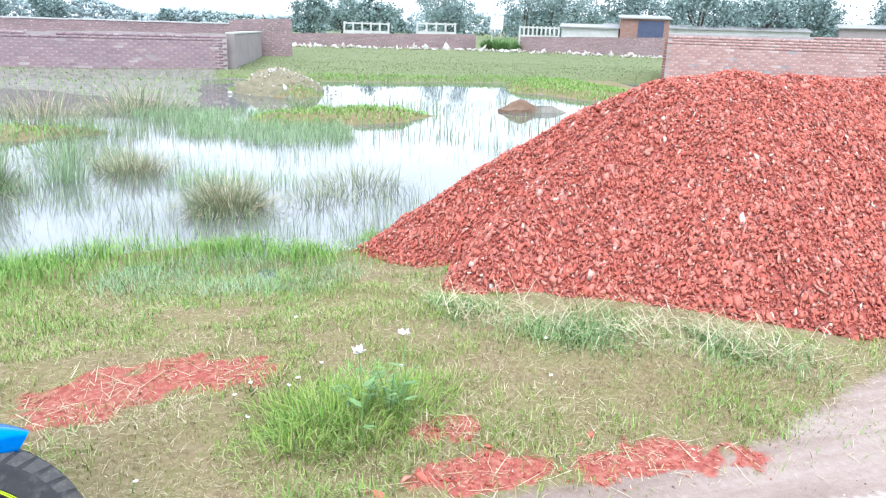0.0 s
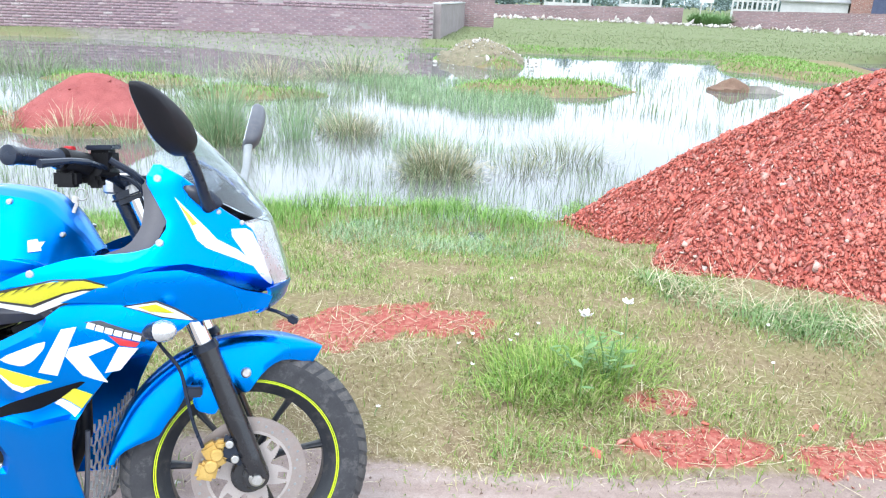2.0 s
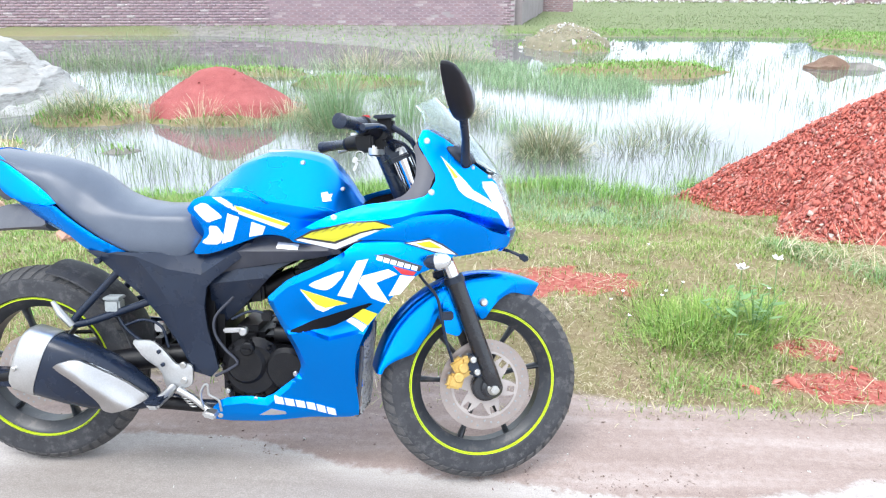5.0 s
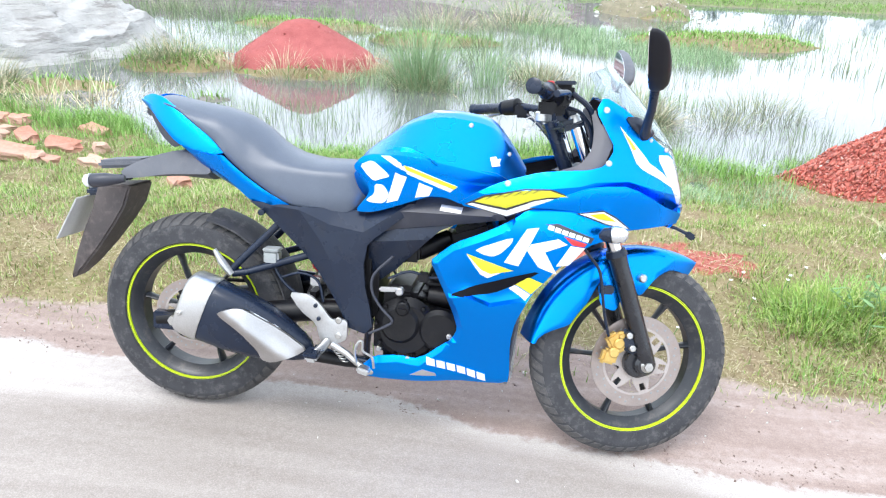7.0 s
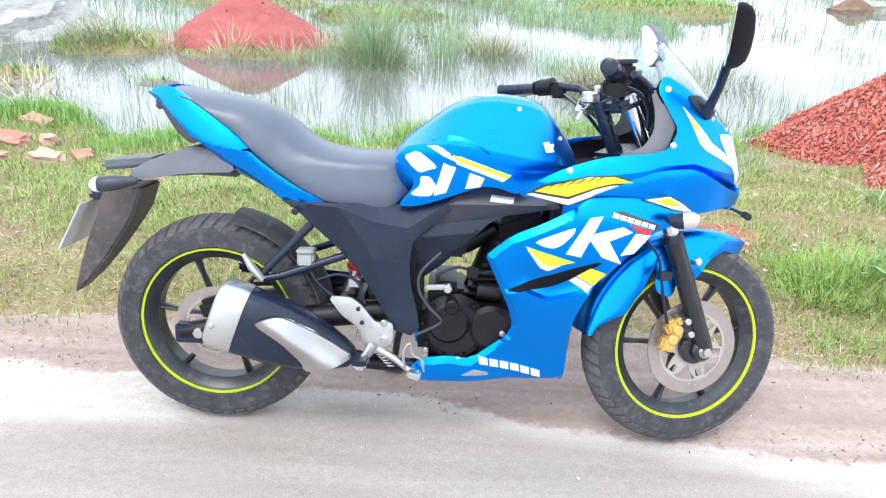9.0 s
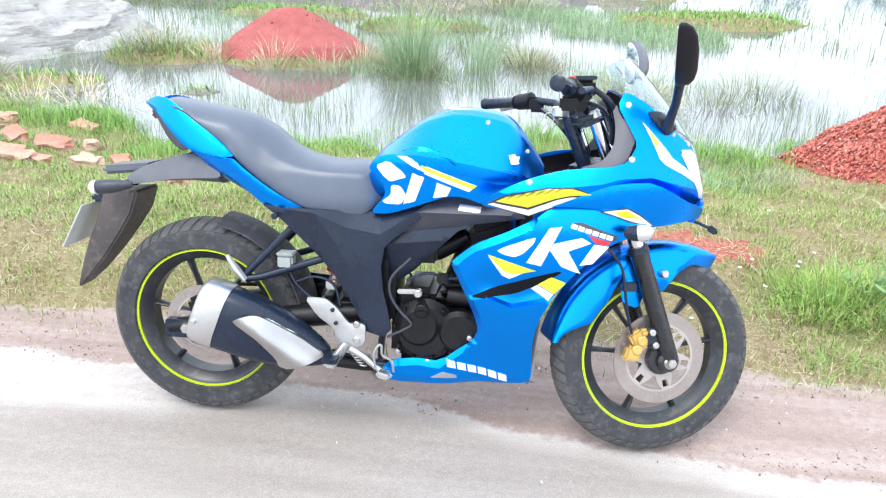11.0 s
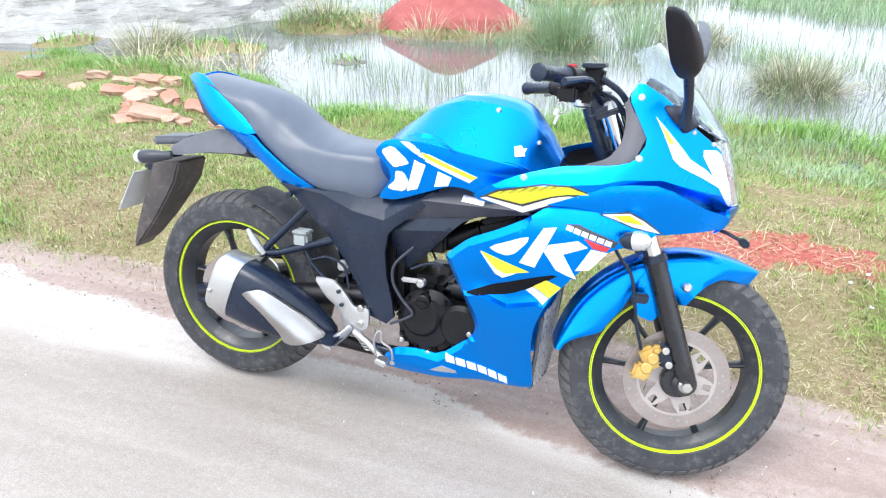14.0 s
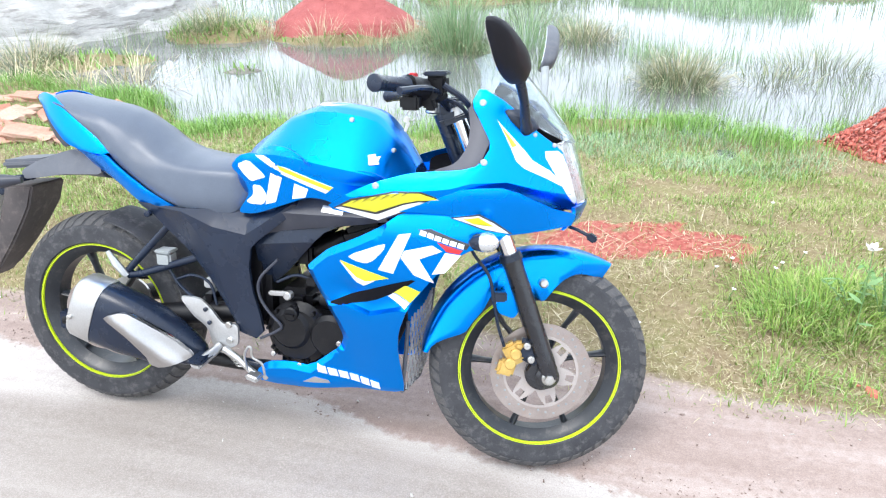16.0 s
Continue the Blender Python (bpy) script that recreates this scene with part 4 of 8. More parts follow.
def tussock(name, x, y, rx, tall, count, material, label, seed, lean=0.55, droop=0.5, wide=0.0055, ry=None):
    """A clump of stems that spread from one root."""
    r = np.random.RandomState(seed)
    k = count
    a, q = r.uniform(0, 6.28, k), np.sqrt(r.uniform(0, 1, k))
    ry = ry or rx
    bx, by = x + rx * q * np.cos(a), y + ry * q * np.sin(a)
    lo = np.maximum(height(bx, by), WATER - 0.03)
    az = a + r.normal(0, 0.6, k)
    ln = lean * (0.15 + q) * r.uniform(0.5, 1.3, k)
    tl = tall * r.uniform(0.5, 1.15, k) * (1.1 - 0.35 * q)
    out = np.stack([np.cos(az), np.sin(az), np.zeros(k)], 1)
    side = np.stack([-np.sin(az + r.uniform(-1, 1, k)), np.cos(az), np.zeros(k)], 1) * wide / 2
    up = np.array([0, 0, 1.0])
    base = np.stack([bx, by, lo - 0.01], 1)
    mid = base + (out * np.sin(ln)[:, None] + up * np.cos(ln)[:, None]) * 0.55 * tl[:, None]
    l2 = np.minimum(ln + droop * r.uniform(0, 1.8, k), 2.3)
    tip = mid + (out * np.sin(l2)[:, None] + up * np.cos(l2)[:, None]) * 0.5 * tl[:, None]
    tip[:, 2] = np.maximum(tip[:, 2], base[:, 2] + 0.02)
    v = np.stack([base - side, base + side, mid - side * 0.8, mid + side * 0.8, tip], 1).reshape(-1, 3)
    t = np.array([[0, 1, 3], [0, 3, 2], [2, 3, 4]])
    return tagged(raw_mesh(name, v, (np.arange(k)[:, None, None] * 5 + t[None]).reshape(-1, 3), material), label, "grass tuft")


tussock("grass_tuft", *TUFT, 0.26, 0.15, 800, M_TUFT, "thick bright green grass tuft beside white wild flowers", 201, 0.75, 0.8, 0.0045, 0.24)
for k, (x, y, rx, tall, n, own) in enumerate([(2.12, 0.80, 0.2, 0.11, 340, M_TUFT), (2.14, 1.10, 0.18, 0.12, 300, M_TUFT), (2.12, 0.60, 0.14, 0.07, 160, M_TURF), (2.52, 0.98, 0.2, 0.17, 420, M_TUFT), (2.66, 1.10, 0.16, 0.12, 220, M_TUFT),
                                              (2.46, 1.22, 0.2, 0.11, 240, M_LUSH), (2.14, 1.36, 0.16, 0.09, 180, M_TURF), (2.38, 0.76, 0.14, 0.11, 200, M_TURF), (2.20, 0.94, 0.14, 0.13, 240, M_LUSH), (2.82, 1.16, 0.12, 0.08, 120, M_TURF)]):
    tussock("grass_tuft", x, y, rx, tall, n, own, "smaller green grass tuft in the turf", 202 + 3 * k, 0.85, 0.8, 0.0036)
for k, (x, y, rx, tall, n) in enumerate([(2.04, 5.11, 0.26, 0.5, 1500), (1.88, 5.3, 0.16, 0.4, 500), (-0.21, 6.2, 0.26, 0.66, 800), (-0.45, 6.68, 0.26, 0.5, 700), (1.09, 7.0, 0.3, 0.5, 800), (-3.31, 6.73, 0.34, 0.5, 700),
                                         (-4.48, 4.88, 0.34, 0.5, 1000), (-3.47, 6.36, 0.2, 0.4, 350), (-4.74, 11.77, 0.7, 0.8, 900), (-6.01, 12.4, 0.5, 0.6, 500), (-0.71, 11.98, 0.8, 0.8, 900), (0.72, 13.14, 0.8, 0.9, 1000), (3.74, 12.83, 0.35, 0.55, 350),
                                         (-0.61, 7.42, 0.3, 0.5, 500), (0.35, 8.16, 0.4, 0.5, 600), (-1.77, 9.86, 0.6, 0.6, 700), (-2.62, 8.59, 0.5, 0.5, 600), (0.4, 9.65, 0.5, 0.6, 600)]):
    tussock("rush_clump", x, y, rx * 1.1, tall * 1.05, round(n * 0.5), M_RUSH if k % 3 != 2 else M_REED, "olive rush clump standing in the shallow water", 210 + k, 0.95, 0.75, 0.005)
for k, (x, y, rx, tall, n) in enumerate([(2.04, 5.11, 0.34, 0.46, 420), (-0.18, 6.2, 0.34, 0.55, 260), (1.09, 7.0, 0.36, 0.5, 300), (-3.31, 6.73, 0.4, 0.48, 300), (-4.48, 4.88, 0.4, 0.46, 320), (0.72, 13.14, 0.8, 0.9, 400), (-0.71, 11.98, 0.7, 0.8, 300)]):
    tussock("dry_rush_clump", x, y, rx, tall, n, M_STRAW, "pale dry stems among the rushes", 260 + k, 1.25, 0.7, 0.0046)
tussock("reed_clump", -0.22, 6.25, 0.26, 0.98, 430, M_COOL, "tall upright green reeds standing in the shallow water", 243, 0.3, 0.35, 0.006)
tussock("reed_clump", 0.51, 6.57, 0.2, 0.6, 200, M_COOL, "thin upright green reeds standing in the shallow water", 244, 0.3, 0.35, 0.0055)
tussock("rush_clump", 3.35, 5.95, 0.5, 0.42, 420, M_RUSH, "sparse dark rushes bent over the water", 240, 0.95, 0.6, 0.005)
tussock("rush_clump", 2.84, 5.30, 0.3, 0.36, 220, M_RUSH, "sparse dark rushes bent over the water", 241, 0.9, 0.6, 0.005)
for k, (x, y, n) in enumerate([(-2.6, 6.6, 260), (-0.85, 6.75, 260), (-1.8, 6.25, 220), (-1.2, 6.35, 160)]):
    tussock("dry_tuft", x, y, 0.25, 0.3, n, M_STRAW, "dry straw tuft at the foot of the dust heap", 250 + k, 0.8, 0.4, 0.005)
for k, (x, y) in enumerate([(3.25, 17.1), (3.85, 16.9), (4.05, 17.8), (3.45, 18.1)]):
    tussock("dry_tuft", x, y, 0.35, 0.35, 160, M_STRAW, "dry straw tuft on the debris mound", 280 + k, 1.0, 0.5, 0.012)
r = np.random.RandomState(71)
px, py = 3.65 + 0.9 * r.normal(0, 0.6, 260), 17.4 + 1.2 * r.normal(0, 0.6, 260)
bits = scatter("mound_rubble", SHAPES, np.stack([px, py, height(px, py) * 0.4 + 0.42 * np.clip(1 - np.hypot((px - 3.65) / 1.2, (py - 17.6) / 1.7), 0, 1) + 0.0], 1), 0.035 * r.lognormal(0, 0.5, 260), M_PEBBLE, 72)
tagged(bits, "pale rubble strewn over the debris mound", "rubble", kind="stuff")


for k, (x, y) in enumerate([(-3.3, 4.15), (-2.75, 4.2), (-3.9, 4.05), (-3.1, 4.5)]):
    tussock("dry_brush", x, y, 0.4, 0.5, 170, M_STRAW, "tangled grey dry brush lying by the water", 290 + k, 1.9, 0.3, 0.006)


def reed_keep(x, y):
    wet = step(WATER + 0.03, WATER - 0.03, height(x, y))
    open_water = step(0.1, 0.5, np.maximum(blob(x, y, 7.5, 17.5, 4.5, 4.2), np.maximum(blob(x, y, 4.4, 7.8, 1.6, 1.8), blob(x, y, -1.5, 5.3, 0.7, 0.5))))
    return wet * (1 - 0.92 * open_water) * (0.12 + 0.88 * step(0.35, 0.62, lattice(x, y, 0.7, 91) * 0.6 + lattice(x, y, 2.2, 92) * 0.4))


gxs, gys = strewn(29000, -4.5, 6.5, 3.2, 8.5, 93, lambda x, y: reed_keep(x, y) * np.exp(-0.18 * (y - 3.2)))
blades("reeds", gxs, gys, np.full(len(gxs), WATER), 0.10 + 0.13 * lattice(gxs, gys, 0.3, 293), 0.0038, 0.5, M_REED, "sparse thin green reeds standing in the flood water", "reeds", 94, 0.15)
gxs, gys = strewn(60000, -9, 13, 8.5, 21, 95, lambda x, y: reed_keep(x, y) * (0.2 + 0.5 * step(0.5, 0.7, lattice(x, y, 1.6, 192)) * (x < 4)) * (1 - 0.85 * step(-2.0, 0.0, y - 13.0 + 0.6 * np.clip(x, -20, 3)) * (x < 3.5)))
blades("far_reeds", gxs, gys, np.full(len(gxs), WATER), 0.19, 0.009, 0.25, M_REED, "thin reeds in the far shallows", "reeds", 96, 0.15)
gxs, gys = strewn(60000, -4.5, 4.0, 6.0, 13.0, 193, lambda x, y: step(WATER + 0.03, WATER - 0.03, height(x, y)) * step(0.50, 0.68, lattice(x, y, 0.9, 194) * 0.55 + lattice(x, y, 2.6, 195) * 0.45) * (1 - 0.9 * step(0.1, 0.5, np.maximum(blob(x, y, 4.4, 7.8, 1.6, 1.8), blob(x, y, -1.5, 5.3, 0.9, 0.6)))) * (blob(x, y, -1.81, 7.08, 1.2, 1.0) < 0) * 0.8)
blades("pond_grass", gxs, gys, np.full(len(gxs), WATER), 0.17, 0.006, 0.45, M_COOL, "patches of fine green grass growing through the flood water", "grass", 196, 0.3)
gxs, gys = strewn(114000, -6, 13, 4.6, 22, 97, lambda x, y: step(WATER - 0.02, WATER + 0.03, height(x, y)) * (1 - zones(x, y)["sand"]) * (1 - 0.9 * zones(x, y)["mud"] * (y > 12)) * (blob(x, y, -1.81, 7.08, 1.0, 0.75) < 0))
blades("islet_grass", gxs, gys, height(gxs, gys), 0.10, 0.016, 0.7, M_LUSH, "bright green grass on the low islets", "grass", 98)
gxs, gys = strewn(130000, -10, 34, 20.5, 46, 99, lambda x, y: step(WATER - 0.02, WATER + 0.05, height(x, y)) * np.where(y < 30, 1, 0.45))
blades("far_grass", gxs, gys, height(gxs, gys), 0.07, 0.016, 0.8, M_MEADOW, "green meadow beyond the pond", "grass", 100)


# ---- white wild flowers ----
def weed(x, y, tall, count, seed, label):
    """A leafy weed: branching stems with broad pointed leaves."""
    rnd = random.Random(seed)
    root = tagged(empty("weed", Matrix.Translation((x, y, float(height(x, y))))), label, "weed")
    for k in range(count):
        a, out, up = rnd.uniform(0, 6.28), rnd.uniform(0.04, 0.16), tall * rnd.uniform(0.5, 1.1)
        tip = Vector((math.cos(a) * out, math.sin(a) * out, up))
        bm = bmesh.new()
        tube(bm, [(0, 0, -0.01), tuple(tip * 0.5 + Vector((0, 0, up * 0.12))), tuple(tip)], [0.003, 0.0022, 0.001], 5)
        stem = part("stem", bm, M_LEAF, root)
        for j in range(7):
            q, b, size = rnd.uniform(0.35, 1.0), rnd.uniform(0, 6.28), rnd.uniform(0.018, 0.042)
            bm = bmesh.new()
            pts = [(0, 0), (0.3, 0.2), (0.65, 0.17), (1, 0), (0.65, -0.17), (0.3, -0.2)]
            top = [bm.verts.new((size * u, size * v, -size * 0.3 * u * u)) for u, v in pts]
            bot = [bm.verts.new((size * u, size * v, -size * 0.3 * u * u - 0.0008)) for u, v in pts]
            bm.faces.new(top)
            bm.faces.new(bot[::-1])
            for i in range(6):
                bm.faces.new((top[i], bot[i], bot[(i + 1) % 6], top[(i + 1) % 6]))
            bm.transform(Matrix.Translation(tip * q) @ Matrix.Rotation(b, 4, "Z") @ Matrix.Rotation(rnd.uniform(-0.9, 0.3), 4, "Y"))
            part("leaf", bm, M_LEAF, stem)
    return root


weed(2.50, 0.95, 0.22, 8, 61, "leafy dark green weed in the grass tuft")
weed(2.40, 0.98, 0.17, 5, 62, "leafy green weed in the grass tuft")


def wild_flower(x, y, tall, head, seed, label):
    rnd = random.Random(seed)
    lo = float(height(x, y))
    root = tagged(empty("wild_flower", pose(x, y, lo, 0, 0, rnd.uniform(0, 360))), label, "flower", "white wild flowers in the grass")
    bm = bmesh.new()
    tube(bm, [(0, 0, -0.01), (0.01, 0.005, tall * 0.5), (0.0, 0.012, tall)], 0.0018, 6)
    part("stem", bm, M_LEAF, root)
    for k in range(7):
        bm = bmesh.new()
        a = 6.28 * k / 7 + rnd.uniform(-0.3, 0.3)
        pts = [(0.0, 0.0), (0.35, 0.33), (0.75, 0.3), (1.0, 0.0), (0.75, -0.3), (0.35, -0.33)]
        up = rnd.uniform(0.2, 0.9)
        vs = [bm.verts.new((head * u, head * v, head * up * u * u)) for u, v in pts]
        lows = [bm.verts.new((head * u, head * v, head * up * u * u - 0.0012)) for u, v in pts]
        bm.faces.new(vs)
        bm.faces.new(lows[::-1])
        for i in range(6):
            bm.faces.new((vs[i], lows[i], lows[(i + 1) % 6], vs[(i + 1) % 6]))
        bm.transform(Matrix.Translation((0, 0.012, tall)) @ Matrix.Rotation(a, 4, "Z"))
        part("petal", bm, M_PETAL, root)
    for k in range(3 if tall > 0.15 else 0):
        bm = bmesh.new()
        a, z = rnd.uniform(0, 6.28), tall * (0.25 + 0.2 * k)
        pts = [(0, 0), (0.3, 0.2), (0.7, 0.17), (1, 0), (0.7, -0.17), (0.3, -0.2)]
        top = [bm.verts.new((0.06 * u, 0.06 * v, 0.02 * u)) for u, v in pts]
        bot = [bm.verts.new((0.06 * u, 0.06 * v, 0.02 * u - 0.001)) for u, v in pts]
        bm.faces.new(top)
        bm.faces.new(bot[::-1])
        for i in range(6):
            bm.faces.new((top[i], bot[i], bot[(i + 1) % 6], top[(i + 1) % 6]))
        bm.transform(Matrix.Translation((0, 0, z)) @ Matrix.Rotation(a, 4, "Z"))
        part("leaf", bm, M_LEAF, root)
    return root


wild_flower(2.36, 0.778, 0.37, 0.026, 1, "tall white wild flower above a green tuft")
wild_flower(2.54, 0.917, 0.345, 0.024, 2, "tall white wild flower above a green tuft")
for k, (x, y, h) in enumerate([(1.98, 1.0, 0.07), (2.15, 1.12, 0.12), (1.95, 1.235, 0.05), (2.2, 1.2, 0.1), (2.55, 0.95, 0.2), (3.28, 1.25, 0.1), (2.02, 1.28, 0.06), (2.3, 1.35, 0.08), (3.2, 1.0, 0.05), (1.62, 0.72, 0.04), (2.25, 1.85, 0.1), (0.9, 1.9, 0.05)]):
    wild_flower(x, y, h, 0.009, 10 + k, "small white clover flower in the turf")


# ---- far trees ----
def tree(x, y, tall, spread, seed, label):
    rnd = random.Random(seed)
    lo = float(height(x, y))
    root = tagged(empty("tree", Matrix.Translation((x, y, lo))), label, "tree", "trees behind the far walls")
    bm = bmesh.new()
    th = tall * 0.2
    tube(bm, [(0, 0, -0.2), (rnd.uniform(-0.15, 0.15), 0, th * 0.5), (rnd.uniform(-0.3, 0.3), 0.1, th), (rnd.uniform(-0.4, 0.4), 0, tall * 0.8)], [0.2, 0.16, 0.12, 0.04], 7)
    tips = []
    for k in range(7):
        a, z0 = rnd.uniform(0, 6.28), th * rnd.uniform(0.6, 1.1)
        e = Vector((math.cos(a) * spread * rnd.uniform(0.4, 0.8), math.sin(a) * spread * rnd.uniform(0.4, 0.8), z0 + tall * rnd.uniform(0.15, 0.45)))
        tube(bm, [(0, 0, z0), tuple(e * 0.5 + Vector((0, 0, z0 * 0.45))), tuple(e)], [0.08, 0.055, 0.02], 5)
        tips.append(e)
    part("trunk", bm, M_BARK, root)
    r = np.random.RandomState(seed)
    tips += [Vector((rnd.uniform(-0.95, 0.95) * spread, rnd.uniform(-0.8, 0.8) * spread, tall * rnd.uniform(0.14, 1.0) * rnd.uniform(0.7, 1.0))) for _ in range(22)]
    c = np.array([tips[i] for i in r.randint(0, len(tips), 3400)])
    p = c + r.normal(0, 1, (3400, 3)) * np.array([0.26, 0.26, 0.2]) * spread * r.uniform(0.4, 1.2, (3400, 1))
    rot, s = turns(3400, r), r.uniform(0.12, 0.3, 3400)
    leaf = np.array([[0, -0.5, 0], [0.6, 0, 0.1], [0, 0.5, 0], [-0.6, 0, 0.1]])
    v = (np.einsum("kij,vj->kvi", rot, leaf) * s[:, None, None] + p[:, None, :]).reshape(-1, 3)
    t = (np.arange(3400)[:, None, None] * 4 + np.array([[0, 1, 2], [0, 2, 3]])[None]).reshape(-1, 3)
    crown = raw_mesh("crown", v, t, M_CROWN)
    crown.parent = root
    return root


rnd = random.Random(77)
for k in range(44):
    x = -42 + 3.4 * k + rnd.uniform(-1.2, 1.2)
    y = 118 - 0.45 * abs(x - 5) + rnd.uniform(-8, 12)
    if -12 < x < 13:
        continue
    t_ = rnd.uniform(4.2, 7.5) * (0.75 if x < 34 else 1.25)
    tree(x, y, t_, t_ * 0.42, 300 + k, "leafy green tree on the horizon")
for k, (x, y, t_) in enumerate([(-3.5, 128, 3.0), (41, 62, 6.2), (45, 58, 7.0), (49, 55, 6.5), (55, 56, 7.2), (60, 50, 7.0), (66, 50, 7.5), (17.5, 70, 4.0), (12.8, 80, 4.2)]):
    tree(x, y, t_, t_ * 0.42, 400 + k, "leafy green tree behind the far buildings")
# low scrub in the gap of the far wall
for k, (x, y) in enumerate([(19.75, 45.2), (20.45, 45.4), (21.15, 44.9), (20.15, 44.0)]):
    tussock("scrub", x, y, 0.45, 0.9, 500, M_LEAF, "low green scrub in the gap between the far walls", 500 + k, 0.6, 0.5, 0.05)

# a far belt of woods, the distance haze put into its pale colour
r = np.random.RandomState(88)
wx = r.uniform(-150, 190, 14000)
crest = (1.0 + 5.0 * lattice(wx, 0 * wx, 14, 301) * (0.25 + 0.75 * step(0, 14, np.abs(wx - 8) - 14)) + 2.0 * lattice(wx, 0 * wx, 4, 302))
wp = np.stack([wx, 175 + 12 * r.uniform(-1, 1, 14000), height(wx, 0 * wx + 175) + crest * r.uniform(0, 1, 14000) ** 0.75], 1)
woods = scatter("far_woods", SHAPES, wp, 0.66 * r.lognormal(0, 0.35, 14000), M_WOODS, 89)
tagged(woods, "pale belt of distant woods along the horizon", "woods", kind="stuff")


# ---- the motorcycle: x towards its front wheel, y to its left, z up along its own leaning plane ----
import mathutils

M_BLUE = surface("metallic_blue_paint", (0.0002, 0.262, 0.95), (0.0002, 0.282, 0.97), 0.29, metal=0.97, scale=2, fine=900, bump=0.02, depth=0.0005, coat=0.12, vary=0.03)
M_BLACK = surface("black_textured_plastic", (0.009, 0.015, 0.032), (0.014, 0.022, 0.042), 0.27, scale=9, fine=500, bump=0.12, depth=0.001, dirt=(0.02, 0.022, 0.03), spec=0.36)
M_GREY = surface("dark_grey_plastic", (0.026, 0.029, 0.042), (0.038, 0.041, 0.057), 0.44, scale=9, fine=500, bump=0.12, depth=0.001, dirt=(0.06, 0.06, 0.068))
M_TRIM = surface("grey_cowl_trim", (0.085, 0.084, 0.098), (0.115, 0.113, 0.13), 0.5, scale=9, fine=500, bump=0.12, depth=0.001)
M_ENGINE = surface("black_engine_paint", (0.003, 0.003, 0.0045), (0.006, 0.006, 0.008), 0.42, scale=14, fine=220, bump=0.3, depth=0.002, dirt=(0.014, 0.013, 0.013), spec=0.3)
M_SEAT = surface("grey_seat_vinyl", (0.070, 0.086, 0.118), (0.096, 0.115, 0.152), 0.36, scale=6, fine=420, bump=0.25, depth=0.001)
M_RUBBER = surface("dusty_tyre_rubber", (0.020, 0.021, 0.026), (0.043, 0.044, 0.050), 0.68, scale=14, fine=160, bump=0.4, depth=0.002, dirt=(0.135, 0.13, 0.13))
M_TREAD = surface("dusty_tread", (0.05, 0.05, 0.053), (0.095, 0.092, 0.092), 0.85, scale=16, fine=120, bump=0.5, depth=0.002, dirt=(0.18, 0.165, 0.155))
M_RIM = surface("black_rim_paint", (0.014, 0.017, 0.023), (0.024, 0.027, 0.034), 0.36, scale=12, fine=260, bump=0.1, depth=0.001, dirt=(0.10, 0.09, 0.085))
M_YELLOW = surface("fluorescent_yellow_tape", (0.50, 0.66, 0.008), (0.56, 0.71, 0.012), 0.5, scale=9, fine=300, bump=0)
M_DECAL_Y = surface("yellow_decal", (0.62, 0.60, 0.02), (0.68, 0.64, 0.03), 0.35, scale=9, fine=300, bump=0, coat=0.6)
M_DECAL_W = surface("white_decal", (0.74, 0.76, 0.78), (0.8, 0.81, 0.82), 0.35, scale=9, fine=300, bump=0, coat=0.6)
M_DECAL_K = surface("black_decal", (0.02, 0.02, 0.025), (0.03, 0.03, 0.035), 0.35, scale=9, fine=300, bump=0, coat=0.6)
M_DUCT = surface("dull_black_duct", (0.006, 0.006, 0.008), (0.010, 0.010, 0.012), 0.9, scale=9, fine=300, bump=0, spec=0.1)
M_BOWL = surface("silvered_bowl", (0.62, 0.64, 0.66), (0.74, 0.76, 0.78), 0.28, metal=0.75, scale=22, fine=300, bump=0.1, depth=0.001)
M_HOUSING = surface("glossy_black_housing", (0.008, 0.008, 0.012), (0.012, 0.012, 0.016), 0.55, scale=9, fine=300, bump=0.03, depth=0.0005, spec=0.25)
M_DECAL_R = surface("red_decal", (0.5, 0.015, 0.02), (0.58, 0.02, 0.03), 0.35, scale=9, fine=300, bump=0, coat=0.6)
M_STEEL = surface("brushed_steel", (0.50, 0.49, 0.47), (0.62, 0.61, 0.59), 0.35, metal=1.0, scale=10, fine=350, bump=0.1, depth=0.001, dirt=(0.35, 0.32, 0.29))
M_DISC = surface("dusty_disc_steel", (0.30, 0.255, 0.24), (0.39, 0.335, 0.31), 0.42, metal=0.7, scale=12, fine=400, bump=0.15, depth=0.001, dirt=(0.36, 0.26, 0.22))
M_CARRIER = surface("dusty_disc_carrier", (0.40, 0.355, 0.335), (0.48, 0.43, 0.41), 0.5, metal=0.5, scale=12, fine=400, bump=0.15, depth=0.001, dirt=(0.44, 0.36, 0.32))
M_SHIELD = surface("satin_shield_steel", (0.40, 0.39, 0.39), (0.48, 0.47, 0.47), 0.33, metal=1.0, scale=10, fine=350, bump=0.06, depth=0.001)
M_CHROME = surface("chrome", (0.72, 0.72, 0.73), (0.8, 0.8, 0.81), 0.12, metal=1.0, scale=6, fine=300, bump=0)
M_ALLOY = surface("silver_alloy_paint", (0.50, 0.50, 0.50), (0.58, 0.58, 0.58), 0.36, metal=0.85, scale=10, fine=260, bump=0.1, depth=0.001)
M_GOLD = surface("gold_caliper_paint", (0.55, 0.36, 0.10), (0.66, 0.45, 0.15), 0.42, metal=0.5, scale=20, fine=300, bump=0.15, depth=0.001, dirt=(0.4, 0.27, 0.1))
